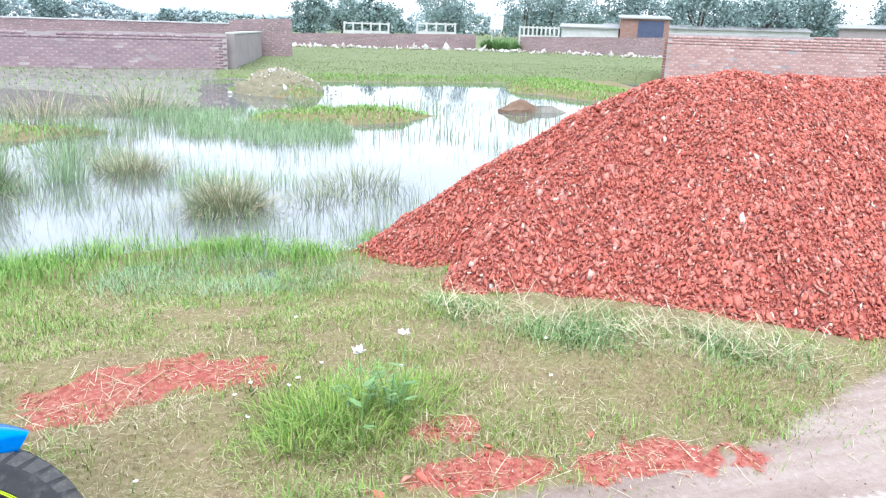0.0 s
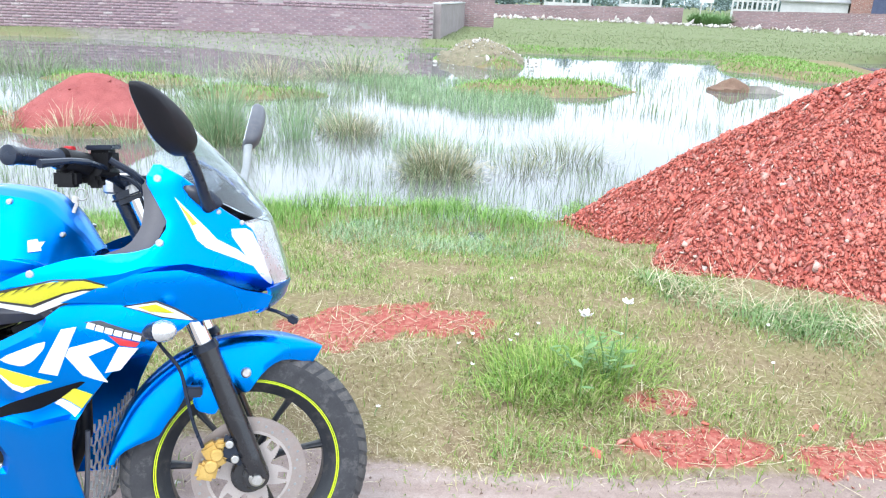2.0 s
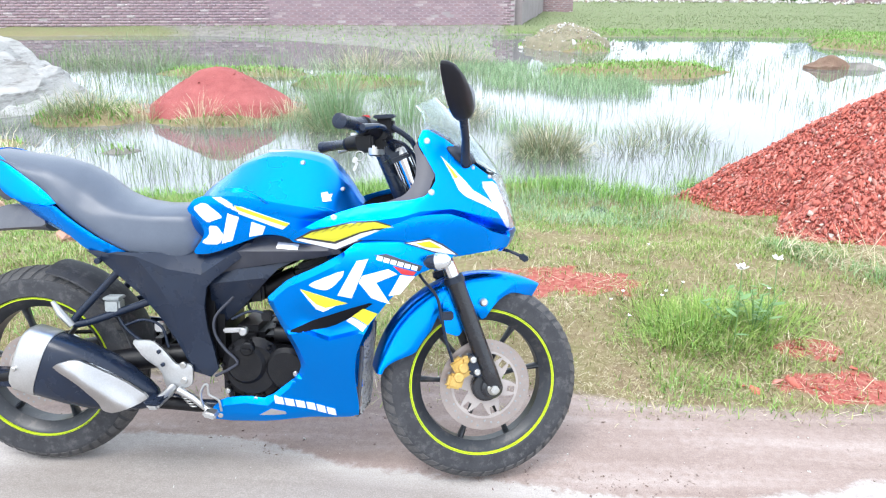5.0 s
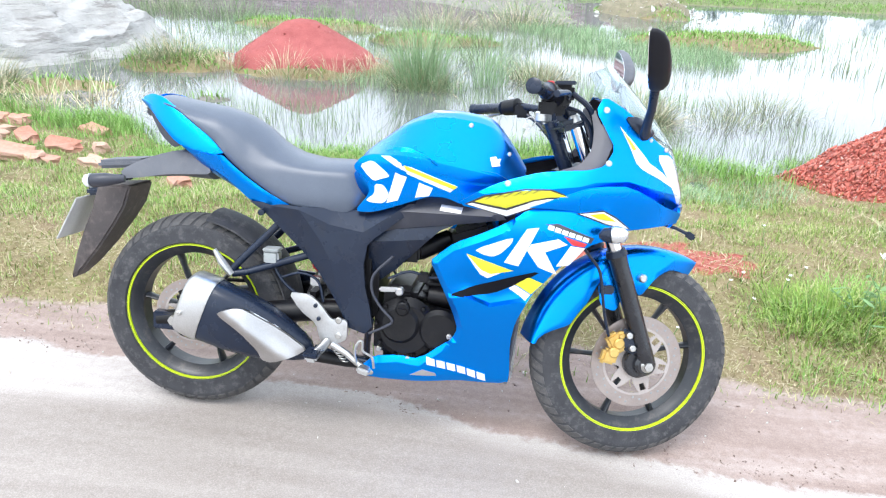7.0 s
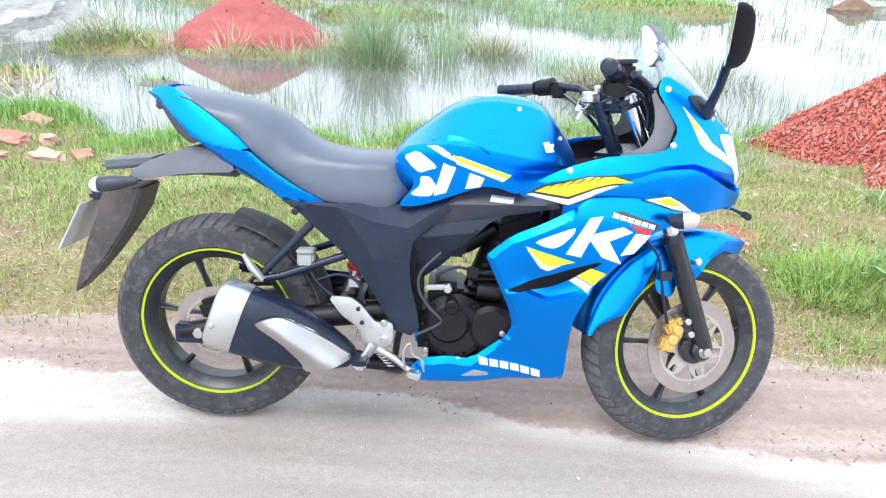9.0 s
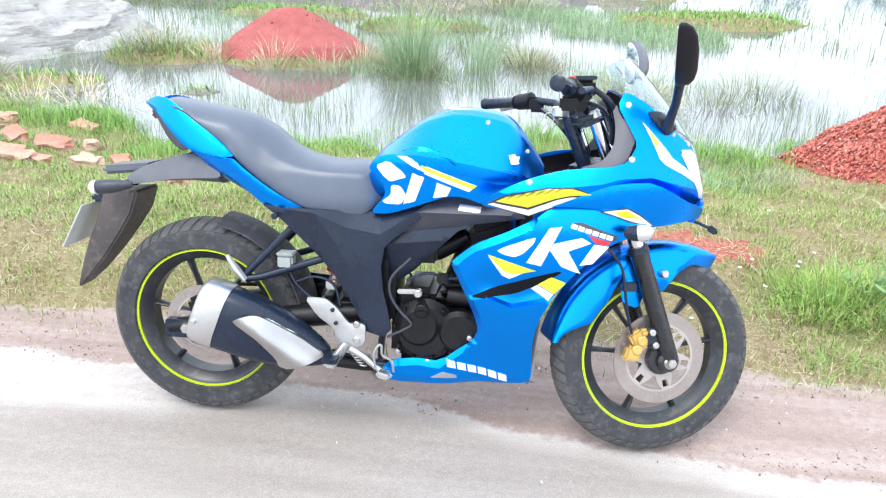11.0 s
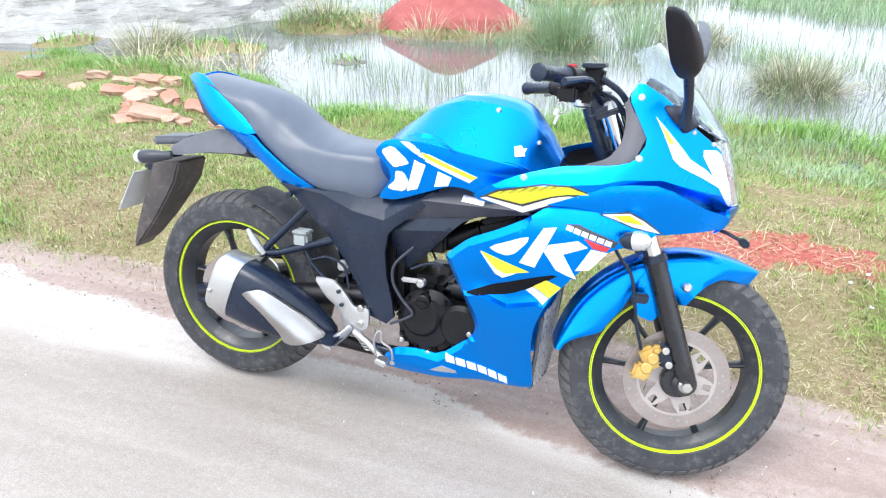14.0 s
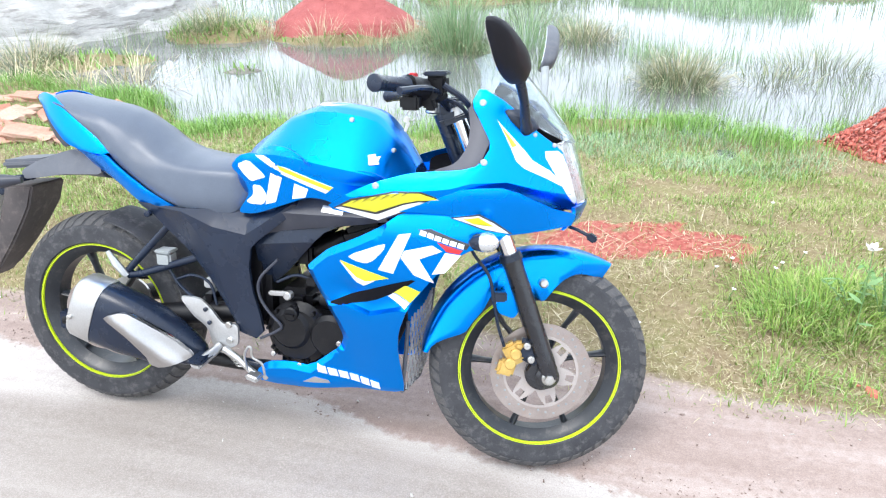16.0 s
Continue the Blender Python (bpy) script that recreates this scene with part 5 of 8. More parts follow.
M_SPRING = surface("red_spring_paint", (0.5, 0.02, 0.025), (0.58, 0.03, 0.035), 0.4, scale=9, fine=300, bump=0)
M_MUDFLAP = surface("dusty_brown_plastic", (0.05, 0.043, 0.044), (0.085, 0.07, 0.068), 0.7, scale=10, fine=200, bump=0.2, depth=0.002, dirt=(0.17, 0.14, 0.13))
# dusty bracket plastic; on the left mirror its grey stands for reflected sky
M_GRAB = surface("dusty_and_sheen_grey_plastic", (0.075, 0.08, 0.098), (0.11, 0.116, 0.135), 0.5, scale=9, fine=400, bump=0.12, depth=0.001, dirt=(0.15, 0.145, 0.15))
M_MESH = surface("grey_mesh_paint", (0.34, 0.335, 0.335), (0.43, 0.425, 0.42), 0.45, scale=12, fine=300, bump=0.1, depth=0.001)
M_CLOUDY = surface("cloudy_plastic", (0.24, 0.26, 0.27), (0.32, 0.34, 0.34), 0.4, scale=30, fine=300, bump=0.1, depth=0.001)
M_PLATE = surface("number_plate", (0.55, 0.55, 0.55), (0.64, 0.64, 0.63), 0.5, scale=9, fine=200, bump=0.1, depth=0.001)
M_FORK = surface("black_fork_paint", (0.009, 0.010, 0.014), (0.015, 0.016, 0.021), 0.27, scale=12, fine=200, bump=0.06, depth=0.001, coat=0.3, dirt=(0.035, 0.034, 0.035))


def glassy(name, tint, rough, clear):
    m, n, l, p = shader(name)
    p.inputs["Base Color"].default_value = (*tint, 1)
    p.inputs["Roughness"].default_value = rough
    p.inputs["Transmission Weight"].default_value = clear
    p.inputs["IOR"].default_value = 1.45
    return m


M_SCREEN = glassy("tinted_windscreen", (0.80, 0.87, 0.91), 0.03, 0.95)
M_SCREEN.node_tree.nodes["Principled BSDF"].inputs["IOR"].default_value = 1.2
M_LENS = glassy("clear_lens", (0.97, 0.98, 0.99), 0.01, 0.97)
M_LENS.node_tree.nodes["Principled BSDF"].inputs["IOR"].default_value = 1.12
m_, n_, l_, p_ = shader("mirror_glass")
p_.inputs["Metallic"].default_value, p_.inputs["Roughness"].default_value = 1.0, 0.02
p_.inputs["Base Color"].default_value = (0.85, 0.87, 0.88, 1)
M_MIRROR = m_

LEAN_OVER = 10.5
bike = tagged(empty("motorcycle", pose(0, 0, 0, -LEAN_OVER, 0, 0)), "blue faired motorcycle with yellow and white decals on its stand", "motorcycle")

FX = ([0.5, 0.7, 0.9, 1.12, 1.2, 1.27, 1.33, 1.39, 1.44], [0.90, 0.95, 1, 1.0, 0.95, 0.84, 0.68, 0.46, 0.22])
FZ = ([0.16, 0.3, 0.44, 0.50, 0.6, 0.68, 0.78, 0.86, 0.95, 1.02, 1.12], [0.155, 0.185, 0.215, 0.235, 0.248, 0.254, 0.246, 0.222, 0.196, 0.182, 0.13])


def smooth_table(table, x, w):
    """A table of values, softened by averaging about x."""
    return float(np.mean(np.interp([x - w, x - w / 2, x, x + w / 2, x + w], *table)))


def fairing_y(x, z):
    return smooth_table(FX, x, 0.03) * smooth_table(FZ, z, 0.03)


FOLD = ([0.80, 0.90, 1.12, 1.166, 1.248, 1.324, 1.405], [0.765, 0.775, 0.806, 0.820, 0.825, 0.804, 0.784])
LEDGE = ([1.02, 1.15, 1.189, 1.239, 1.277, 1.323, 1.355, 1.40], [0.752, 0.806, 0.812, 0.814, 0.802, 0.778, 0.760, 0.742])
REAR_EDGE = ([0.34, 0.376, 0.43, 0.487, 0.54, 0.575], [0.815, 0.830, 0.815, 0.790, 0.765, 0.748])
TOP_EDGE = ([0.748, 0.812, 0.885, 0.955], [0.580, 0.634, 0.667, 0.703])
PAN_EDGE = ([0.55, 0.59, 0.663, 0.725, 0.80], [0.222, 0.260, 0.272, 0.266, 0.328])
CUT = ([0.80, 0.848, 0.916, 1.0], [0.478, 0.490, 0.466, 0.490])


def upper_y(x, z):
    """The upper cowl: a folded edge runs from the tank to the nose; under it the panel turns in, deepest below the headlamp."""
    fold = float(np.interp(x, *FOLD))
    return fairing_y(x, z) + 0.013 - (0.42 + 0.5 * float(step(1.15, 1.25, x))) * max(0.0, fold - z) - 0.10 * max(0.0, z - fold)


def ledge_y(x, z):
    """The lip below the fold, proud again and turning under towards the chin."""
    return fairing_y(x, z) + 0.012 * float(step(1.10, 1.26, x)) - 0.004 * float(step(1.2, 1.05, x)) - 0.28 * max(0.0, float(np.interp(x, *LEDGE)) - z)


def side_y(x, z):
    """The side panel: bulging high, tucked in under the crease across its middle and scooped behind the duct."""
    crease = float(np.interp(x, *CUT))
    scoop = 0.016 * math.exp(-((z - crease - 0.035) / 0.035) ** 2) * float(step(0.78, 0.86, x)) * float(step(1.06, 0.98, x))
    ledge = 0.012 * float(step(0.004, -0.004, z - crease)) * float(step(0.24, 0.46, z)) * float(step(0.76, 0.84, x))
    bevel = 0.55 * max(0.0, float(np.interp(z, *REAR_EDGE)) + 0.018 - x) if z > 0.345 else 0.0
    bevel = max(bevel, 0.55 * max(0.0, z - float(np.interp(x, *TOP_EDGE)) + 0.022) if x < 0.96 else 0.0)
    if z < 0.345:
        bevel = 0.5 * max(0.0, z - float(np.interp(x, *PAN_EDGE)) + 0.02) if x < 0.80 else 0.0
        bevel += 0.3 * max(0.0, 0.216 - z)
    under = 0.12 * max(0.0, crease - z) * float(step(0.70, 0.86, x))
    return fairing_y(x, z) - scoop + ledge - 0.25 * max(0.0, z - 0.70) - bevel - under


def rounded(pts, times=2, cut=0.18):
    """Cuts the corners of a closed outline."""
    for _ in range(times):
        out = []
        for i, (x, z) in enumerate(pts):
            u, v = pts[(i + 1) % len(pts)]
            out += [(x + (u - x) * cut, z + (v - z) * cut), (u + (x - u) * cut, v + (z - v) * cut)]
        pts = out
    return pts


def spread(pts, gap):
    out = []
    for i, (x, z) in enumerate(pts):
        u, v = pts[(i + 1) % len(pts)]
        k = max(1, math.ceil(math.hypot(u - x, v - z) / gap))
        out += [(x + (u - x) * j / k, z + (v - z) * j / k) for j in range(k)]
    return out


def shell(name, outline, yf, material, parent, label="", thick=0.004, gap=0.016, out=0.0, sides=(-1, 1), cuts=2, lip=0.0016, creases=(), sharp=42):
    """A thin moulded panel with this outline seen from the side, bent to the width yf(x, z); one for each side of the machine."""
    edge = spread(rounded(outline, cuts) if cuts else outline, gap)
    poly = np.array(edge)
    lo, hi = poly.min(0), poly.max(0)
    inner = []
    for i in range(1, int((hi[0] - lo[0]) / gap) + 1):
        for j in range(1, int((hi[1] - lo[1]) / gap) + 1):
            p = lo + gap * np.array([i + 0.5 * (j % 2), j])
            if np.min(np.hypot(*(poly - p).T)) > gap * 0.55:
                inner.append(tuple(p))
    folds, links = [], []
    for line in creases:
        fine = spread(line, gap)[:-max(1, math.ceil(math.dist(line[0], line[-1]) / gap)) + 1 or None] + [line[-1]]
        fine = [p for i, p in enumerate(fine) if i == 0 or math.dist(p, fine[i - 1]) > 1e-5]
        links += [(len(edge) + len(folds) + i, len(edge) + len(folds) + i + 1) for i in range(len(fine) - 1)]
        folds += fine
    if folds:
        crest = np.array(folds)
        inner = [p for p in inner if np.min(np.hypot(*(crest - np.array(p)).T)) > gap * 0.55]
    pts = [Vector(p) for p in edge + folds + inner]
    v2, _, faces, *_ = mathutils.geometry.delaunay_2d_cdt(pts, links, [list(range(len(edge)))], 1, 1e-6)
    made = []
    for side in sides:
        bm = bmesh.new()
        rim = set()
        a, b = [], []
        for q in v2:
            y = yf(q.x, q.y) + out
            a.append(bm.verts.new((q.x, side * y, q.y)))
            b.append(bm.verts.new((q.x, side * (y - thick), q.y)))
        use = {}
        for f in faces:
            bm.faces.new([a[i] for i in f])
            bm.faces.new([b[i] for i in reversed(f)])
            for i, j in zip(f, f[1:] + f[:1]):
                use[(i, j)] = 1
        for i, j in use:
            if (j, i) not in use:
                bm.faces.new((a[j], a[i], b[i], b[j]))
                rim |= {i, j}
        for i in rim:
            a[i].co.y -= side * lip
        bmesh.ops.recalc_face_normals(bm, faces=bm.faces)
        made.append(part(name, bm, material, parent, label, True, sharp))
    return made


def loft(name, stations, material, parent, label="", sides=28, power=2.3, above=None):
    """A skin over cross-sections: (x, top, bottom, half width, height of the widest line). above: their outline over that line, as shares of the half width and of the rise."""
    st = np.array(stations, float)
    xs = np.linspace(st[0, 0], st[-1, 0], 40)
    k = np.array([np.interp(xs, st[:, 0], st[:, c]) for c in range(1, 5)])
    for _ in range(2):
        k[:, 1:-1] = 0.25 * k[:, :-2] + 0.5 * k[:, 1:-1] + 0.25 * k[:, 2:]
    bm, rings = bmesh.new(), []
    for i, x in enumerate(xs):
        top, bot, w, mid = k[:, i]
        ring = []
        for j in range(sides):
            a = 2 * math.pi * j / sides
            c, s = math.cos(a), math.sin(a)
            cy, sz = math.copysign(abs(c) ** (2 / power), c), math.copysign(abs(s) ** (2 / power), s)
            if above and s > 0:
                f = math.atan2(s, abs(c)) / (math.pi / 2) * (len(above) - 1)
                cy, sz = (float(np.interp(f, range(len(above)), [p[i] for p in above])) for i in (0, 1))
                cy = math.copysign(cy, c)
            ring.append(bm.verts.new((x, w * cy, mid + ((top - mid) if s > 0 else (mid - bot)) * sz)))
        rings.append(ring)
    for a, b in zip(rings, rings[1:]):
        for j in range(sides):
            bm.faces.new((a[j], b[j], b[(j + 1) % sides], a[(j + 1) % sides]))
    bm.faces.new(rings[0])
    bm.faces.new(rings[-1][::-1])
    bmesh.ops.recalc_face_normals(bm, faces=bm.faces)
    return part(name, bm, material, parent, label, sharp=24 if above else 42)


def lathe(bm, profile, x=0.0, z=0.0, sides=72, closed=False):
    """Turns a profile of (radius, y) about an axle that runs along y."""
    rings = []
    for j in range(sides):
        a = 2 * math.pi * j / sides
        rings.append([bm.verts.new((x + r * math.cos(a), y, z + r * math.sin(a))) for r, y in profile])
    k = len(profile)
    for j in range(sides):
        a, b = rings[j], rings[(j + 1) % sides]
        for i in range(k if closed else k - 1):
            bm.faces.new((a[i], a[(i + 1) % k], b[(i + 1) % k], b[i]))
    bmesh.ops.recalc_face_normals(bm, faces=bm.faces)
    return bm


def drum(bm, x, y0, y1, z, r, sides=32, edge=0.004):
    """A round disc or boss along y with softened rims."""
    s = 1 if y1 > y0 else -1
    return lathe(bm, [(0.0005, y0), (r - edge, y0), (r, y0 + s * edge), (r, y1 - s * edge), (r - edge, y1), (0.0005, y1)], x, z, sides)


def block(bm, lo, hi, bevel=0.006, turn=None):
    """A box with bevelled edges; turn: a matrix about its own middle."""
    old = set(bm.verts)
    slab(bm, lo, hi)
    vs = [v for v in bm.verts if v not in old]
    es = list({e for v in vs for e in v.link_edges})
    r = bmesh.ops.bevel(bm, geom=es, offset=bevel, segments=2, affect="EDGES")
    vs = [v for v in bm.verts if v not in old]
    if turn is not None:
        c = Vector([(a + b) / 2 for a, b in zip(lo, hi)])
        bmesh.ops.transform(bm, matrix=Matrix.Translation(c) @ turn @ Matrix.Translation(-c), verts=vs)
    return bm


def simple(name, maker, material, parent, label="", smooth=True, move=None):
    bm = bmesh.new()
    maker(bm)
    if move is not None:
        bm.transform(move)
    return part(name, bm, material, parent, label, smooth)


def flow(pts, steps=6):
    """A smooth line through the points."""
    p = [Vector(q) for q in pts]
    p = [p[0] * 2 - p[1]] + p + [p[-1] * 2 - p[-2]]
    out = []
    for a, b, c, d in zip(p, p[1:], p[2:], p[3:]):
        for i in range(steps):
            t = i / steps
            out.append(0.5 * (2 * b + (c - a) * t + (2 * a - 5 * b + 4 * c - d) * t * t + (3 * b - a - 3 * c + d) * t ** 3))
    return out + [p[-2]]


def RY(a):
    return Matrix.Rotation(radians(a), 4, "Y")


# steering: the fork, front wheel and mudguard are turned a little to the left about the raked head
RAKE, STEER = 22.6, 14.0
head = Vector((1.075, 0, 0.93))
axis = Vector((-math.sin(radians(RAKE)), 0, math.cos(radians(RAKE))))
TURNED = Matrix.Translation(head + Vector((0, -0.012, 0))) @ Matrix.Rotation(radians(STEER), 4, axis) @ Matrix.Translation(-head)
FRONT, REAR = (1.330, 0.288), (0.004, 0.306)


# ---- wheels ----
def tyre_profile(radius, wide, rim):
    pts = []
    h = radius - rim
    for k in range(25):
        a = math.pi * (k / 24)
        y = -math.cos(a) * wide / 2
        pts.append((rim + h * (math.sin(a) ** 0.62), y * (1.0 if 0.12 < k / 24 < 0.88 else 0.93)))
    return pts + [(rim - 0.012, wide * 0.36), (rim - 0.012, -wide * 0.36)]


def wheel(name, centre, radius, wide, move, label, first, pair):
    x, z = centre
    rim = 0.223
    bm = lathe(bmesh.new(), tyre_profile(radius, wide, rim), x, z, 96, True)
    bm.transform(move)
    hub = part(name, bm, M_RUBBER, bike, label)
    # tread blocks across the shoulder, proud of the carcass
    bm = bmesh.new()
    for j in range(50):
        for s in (-1, 1):
            a0 = 2 * math.pi * (j + 0.5 * (s > 0)) / 50
            rows = []
            for k in range(7):
                u = 0.04 + 0.80 * k / 6
                t = math.pi * (0.5 + s * u * 0.40)
                h, y = (radius - rim) * math.sin(t) ** 0.62, -math.cos(t) * wide / 2
                spin, broad = 0.06 * u * (1 + u), 0.108 - 0.018 * u
                top_r, top_y, low_r, low_y = rim + h * 1.006 + 0.0012, y * 1.02, rim + h * 0.9, y * 0.93
                ring = [(a0 + spin, low_r, low_y), (a0 + spin + 0.004, top_r, top_y), (a0 + spin + broad - 0.004, top_r, top_y), (a0 + spin + broad, low_r, low_y)]
                rows.append([bm.verts.new((x + r * math.cos(a), yy, z + r * math.sin(a))) for a, r, yy in ring])
            for p, q in zip(rows, rows[1:]):
                for i in range(3):
                    bm.faces.new((p[i], p[i + 1], q[i + 1], q[i]))
            bm.faces.new(rows[0])
            bm.faces.new(rows[-1][::-1])
    bmesh.ops.recalc_face_normals(bm, faces=bm.faces)
    bm.transform(move)
    part("tread", bm, M_TREAD, hub, smooth=False)
    w = wide * 0.40
    simple("rim", lambda bm: lathe(bm, [(rim + 0.003, -w), (rim + 0.003, -w + 0.012), (rim - 0.016, -w + 0.016), (rim - 0.028, -w * 0.4), (rim - 0.028, w * 0.4), (rim - 0.016, w - 0.016), (rim + 0.003, w - 0.012), (rim + 0.003, w),
                                        (rim - 0.006, w), (rim - 0.022, w - 0.012), (rim - 0.040, w * 0.45), (rim - 0.040, -w * 0.45), (rim - 0.022, -w + 0.012), (rim - 0.006, -w)], x, z, 96, True), M_RIM, hub, "black painted alloy rim", move=move)
    for s in (-1, 1):
        for far_r, near_r in ((rim, rim - 0.0058), (rim - 0.0074, rim - 0.0102)):
            simple("rim_tape", lambda bm: lathe(bm, [(far_r, s * (w + 0.0035)), (near_r, s * (w + 0.0035)), (near_r, s * (w - 0.004)), (far_r, s * (w - 0.004))], x, z, 110, True), M_YELLOW, hub, "fluorescent yellow-green rim tape", move=move)
    simple("hub", lambda bm: (drum(bm, x, -0.052, 0.052, z, 0.036), drum(bm, x, -0.03, 0.03, z, 0.05)), M_RIM, hub, move=move)
    for a in [first + 120 * j + d for j in range(3) for d in pair]:

        def spoke(bm):
            tube(bm, [(0.035, 0, 0), (0.08, 0, 0.006), (0.14, 0, 0.004), (rim - 0.032, 0, 0)], [0.016, 0.0115, 0.0095, 0.014], 8)
            bm.transform(Matrix.Diagonal((1, 1.5, 0.72, 1)))
        simple("spoke", spoke, M_RIM, hub, move=move @ Matrix.Translation((x, 0, z)) @ RY(a))
    return hub


def brake_disc(centre, r, y, move):
    x, z = centre
    d = simple("brake_disc", lambda bm: lathe(bm, [(r, y), (r, y - 0.004), (r * 0.72, y - 0.004), (r * 0.72, y)], x, z, 72, True), M_DISC, bike, "dusty drilled steel brake disc", False, move)
    def carrier(bm):
        """The disc's middle: a plate with six wide windows and six narrow ones."""
        turns_, rings_ = 144, [0.26, 0.33, 0.40, 0.43, 0.47, 0.51, 0.55, 0.59, 0.63, 0.67, 0.70, 0.75]
        g = [[bm.verts.new((x + r * q * math.cos(2 * math.pi * k / turns_), y - 0.002, z + r * q * math.sin(2 * math.pi * k / turns_))) for k in range(turns_)] for q in rings_]
        for i in range(len(rings_) - 1):
            q = (rings_[i] + rings_[i + 1]) / 2
            for k in range(turns_):
                a = ((360 * (k + 0.5) / turns_ + 11) % 60) - 30
                wide = 0.41 < q < 0.70 and abs(a) < 19 * (q - 0.35) / 0.3
                slim = 0.49 < q < 0.66 and abs(abs(a) - 30) < 6.0
                if not (wide or slim):
                    bm.faces.new((g[i][k], g[i][(k + 1) % turns_], g[i + 1][(k + 1) % turns_], g[i + 1][k]))
        b = bmesh.ops.extrude_face_region(bm, geom=list(bm.faces))
        bmesh.ops.translate(bm, vec=(0, -0.003, 0), verts=[v for v in b["geom"] if isinstance(v, bmesh.types.BMVert)])
        bmesh.ops.delete(bm, geom=[v for v in bm.verts if not v.link_faces], context="VERTS")
        bmesh.ops.recalc_face_normals(bm, faces=bm.faces)
    simple("disc_carrier", carrier, M_CARRIER, d, "pale dusty disc carrier with cut windows", False, move)

    # pale discs stand for the light ground seen through the drilled holes
    def holes(bm):
        for j in range(36):
            a = 2 * math.pi * j / 36
            q = r * (0.80 + 0.055 * (j % 3))
            drum(bm, x + q * math.cos(a), y - 0.0035, y - 0.0046, z + q * math.sin(a), 0.0034, 8, 0.0004)
    tagged(simple("drill_holes", holes, M_CLOUDY, d, move=move), "small pale discs for drilled holes, coloured as the ground seen through", kind="stuff")
    return d


ID = Matrix()
wheel("front_tyre", FRONT, 0.297, 0.104, TURNED, "dusty black front tyre", -34, (-23, 23))
wheel("rear_tyre", REAR, 0.303, 0.142, ID, "dusty black wide rear tyre", 8, (0, 60))
brake_disc(FRONT, 0.134, -0.066, TURNED)
brake_disc(REAR, 0.112, -0.076, ID)

# ---- fork, mudguard and brake ----
foot, lower, top = Vector((1.352, 0, 0.288)), Vector((1.232, 0, 0.600)), Vector((1.09, 0, 0.941))
for s in (-1, 1):
    y = s * 0.097
    leg = simple("fork_leg", lambda bm: tube(bm, [(foot.x + 0.004, y, foot.z - 0.012), (foot.x, y, foot.z), (foot.x - 0.02, y, foot.z + 0.05), (lower.x + 0.01, y, lower.z - 0.025), (lower.x, y, lower.z)], [0.017, 0.024, 0.0255, 0.0255, 0.028], 20), M_FORK, bike, "black painted fork leg", move=TURNED)
    simple("fork_tube", lambda bm: tube(bm, [(lower.x + 0.004, y, lower.z - 0.01), (top.x, y, top.z)], 0.0205, 18), M_CHROME, leg, "chromed inner fork tube", move=TURNED)
    simple("dust_seal", lambda bm: tube(bm, [(lower.x + 0.001, y, lower.z - 0.004), (lower.x - 0.005, y, lower.z + 0.012)], [0.031, 0.027], 18), M_BLACK, leg, move=TURNED)
    simple("axle_nut", lambda bm: (drum(bm, FRONT[0] + 0.016, y * 1.18, y * 1.30, FRONT[1] - 0.002, 0.0135, 6, 0.001), drum(bm, FRONT[0] + 0.016, y * 1.12, y * 1.2, FRONT[1] - 0.002, 0.019)), M_STEEL, leg, move=TURNED)
    simple("fork_foot", lambda bm: (drum(bm, FRONT[0] + 0.014, y * 1.14, y * 0.8, FRONT[1] - 0.002, 0.031, 28, 0.008), drum(bm, FRONT[0], y * 0.95, y * 0.6, FRONT[1], 0.044, 28, 0.006)), M_FORK, leg, move=TURNED)


def mudguard_skin(bm):
    cols, rows = 36, 20
    made = []
    for layer in (0, 0.004):
        g = []
        for i in range(cols + 1):
            q = i / cols
            a = radians(58 + 114 * q)
            wide = 0.069 * min(1.0, 0.22 + 3.2 * q ** 0.8)
            drop = 0.046 + 0.085 * math.exp(-((q - 0.30) / 0.10) ** 2) + 0.045 * float(step(0.45, 0.7, q))
            drop *= 1 - 0.85 * float(step(0.82, 1.0, q))
            lift = 0.018 * (1 - q) ** 3
            row = []
            for j in range(rows + 1):
                u = 2 * j / rows - 1
                r = 0.322 + lift - drop * abs(u) ** 3.0 - layer
                row.append(bm.verts.new((FRONT[0] + r * math.cos(a), wide * (1 - (1 - abs(u)) ** 2.3) * (1 if u > 0 else -1) * (1 - layer * 8), FRONT[1] + r * math.sin(a))))
            g.append(row)
        for i in range(cols):
            for j in range(rows):
                f = (g[i][j], g[i + 1][j], g[i + 1][j + 1], g[i][j + 1])
                bm.faces.new(f if layer == 0 else f[::-1])
        made.append(g)
    a, b = made
    for i in range(cols):
        for j in (0, rows):
            bm.faces.new((a[i][j], a[i + 1][j], b[i + 1][j], b[i][j]))
    for j in range(rows):
        for i in (0, cols):
            bm.faces.new((a[i][j], a[i][j + 1], b[i][j + 1], b[i][j]))
    bmesh.ops.recalc_face_normals(bm, faces=bm.faces)


guard = simple("front_mudguard", mudguard_skin, M_BLUE, bike, "glossy blue front mudguard", move=TURNED)
for s in (-1, 1):
    simple("guard_bolt", lambda bm: drum(bm, 1.322, s * 0.086, s * 0.06, 0.532, 0.012, 20), M_STEEL, guard, move=TURNED)
    shell("guard_bracket", [(1.20, 0.45), (1.26, 0.43), (1.275, 0.56), (1.205, 0.56)], lambda x, z: 0.076, M_BLUE, guard, "", 0.004, 0.03, 0, (s,))[0].data.transform(TURNED)


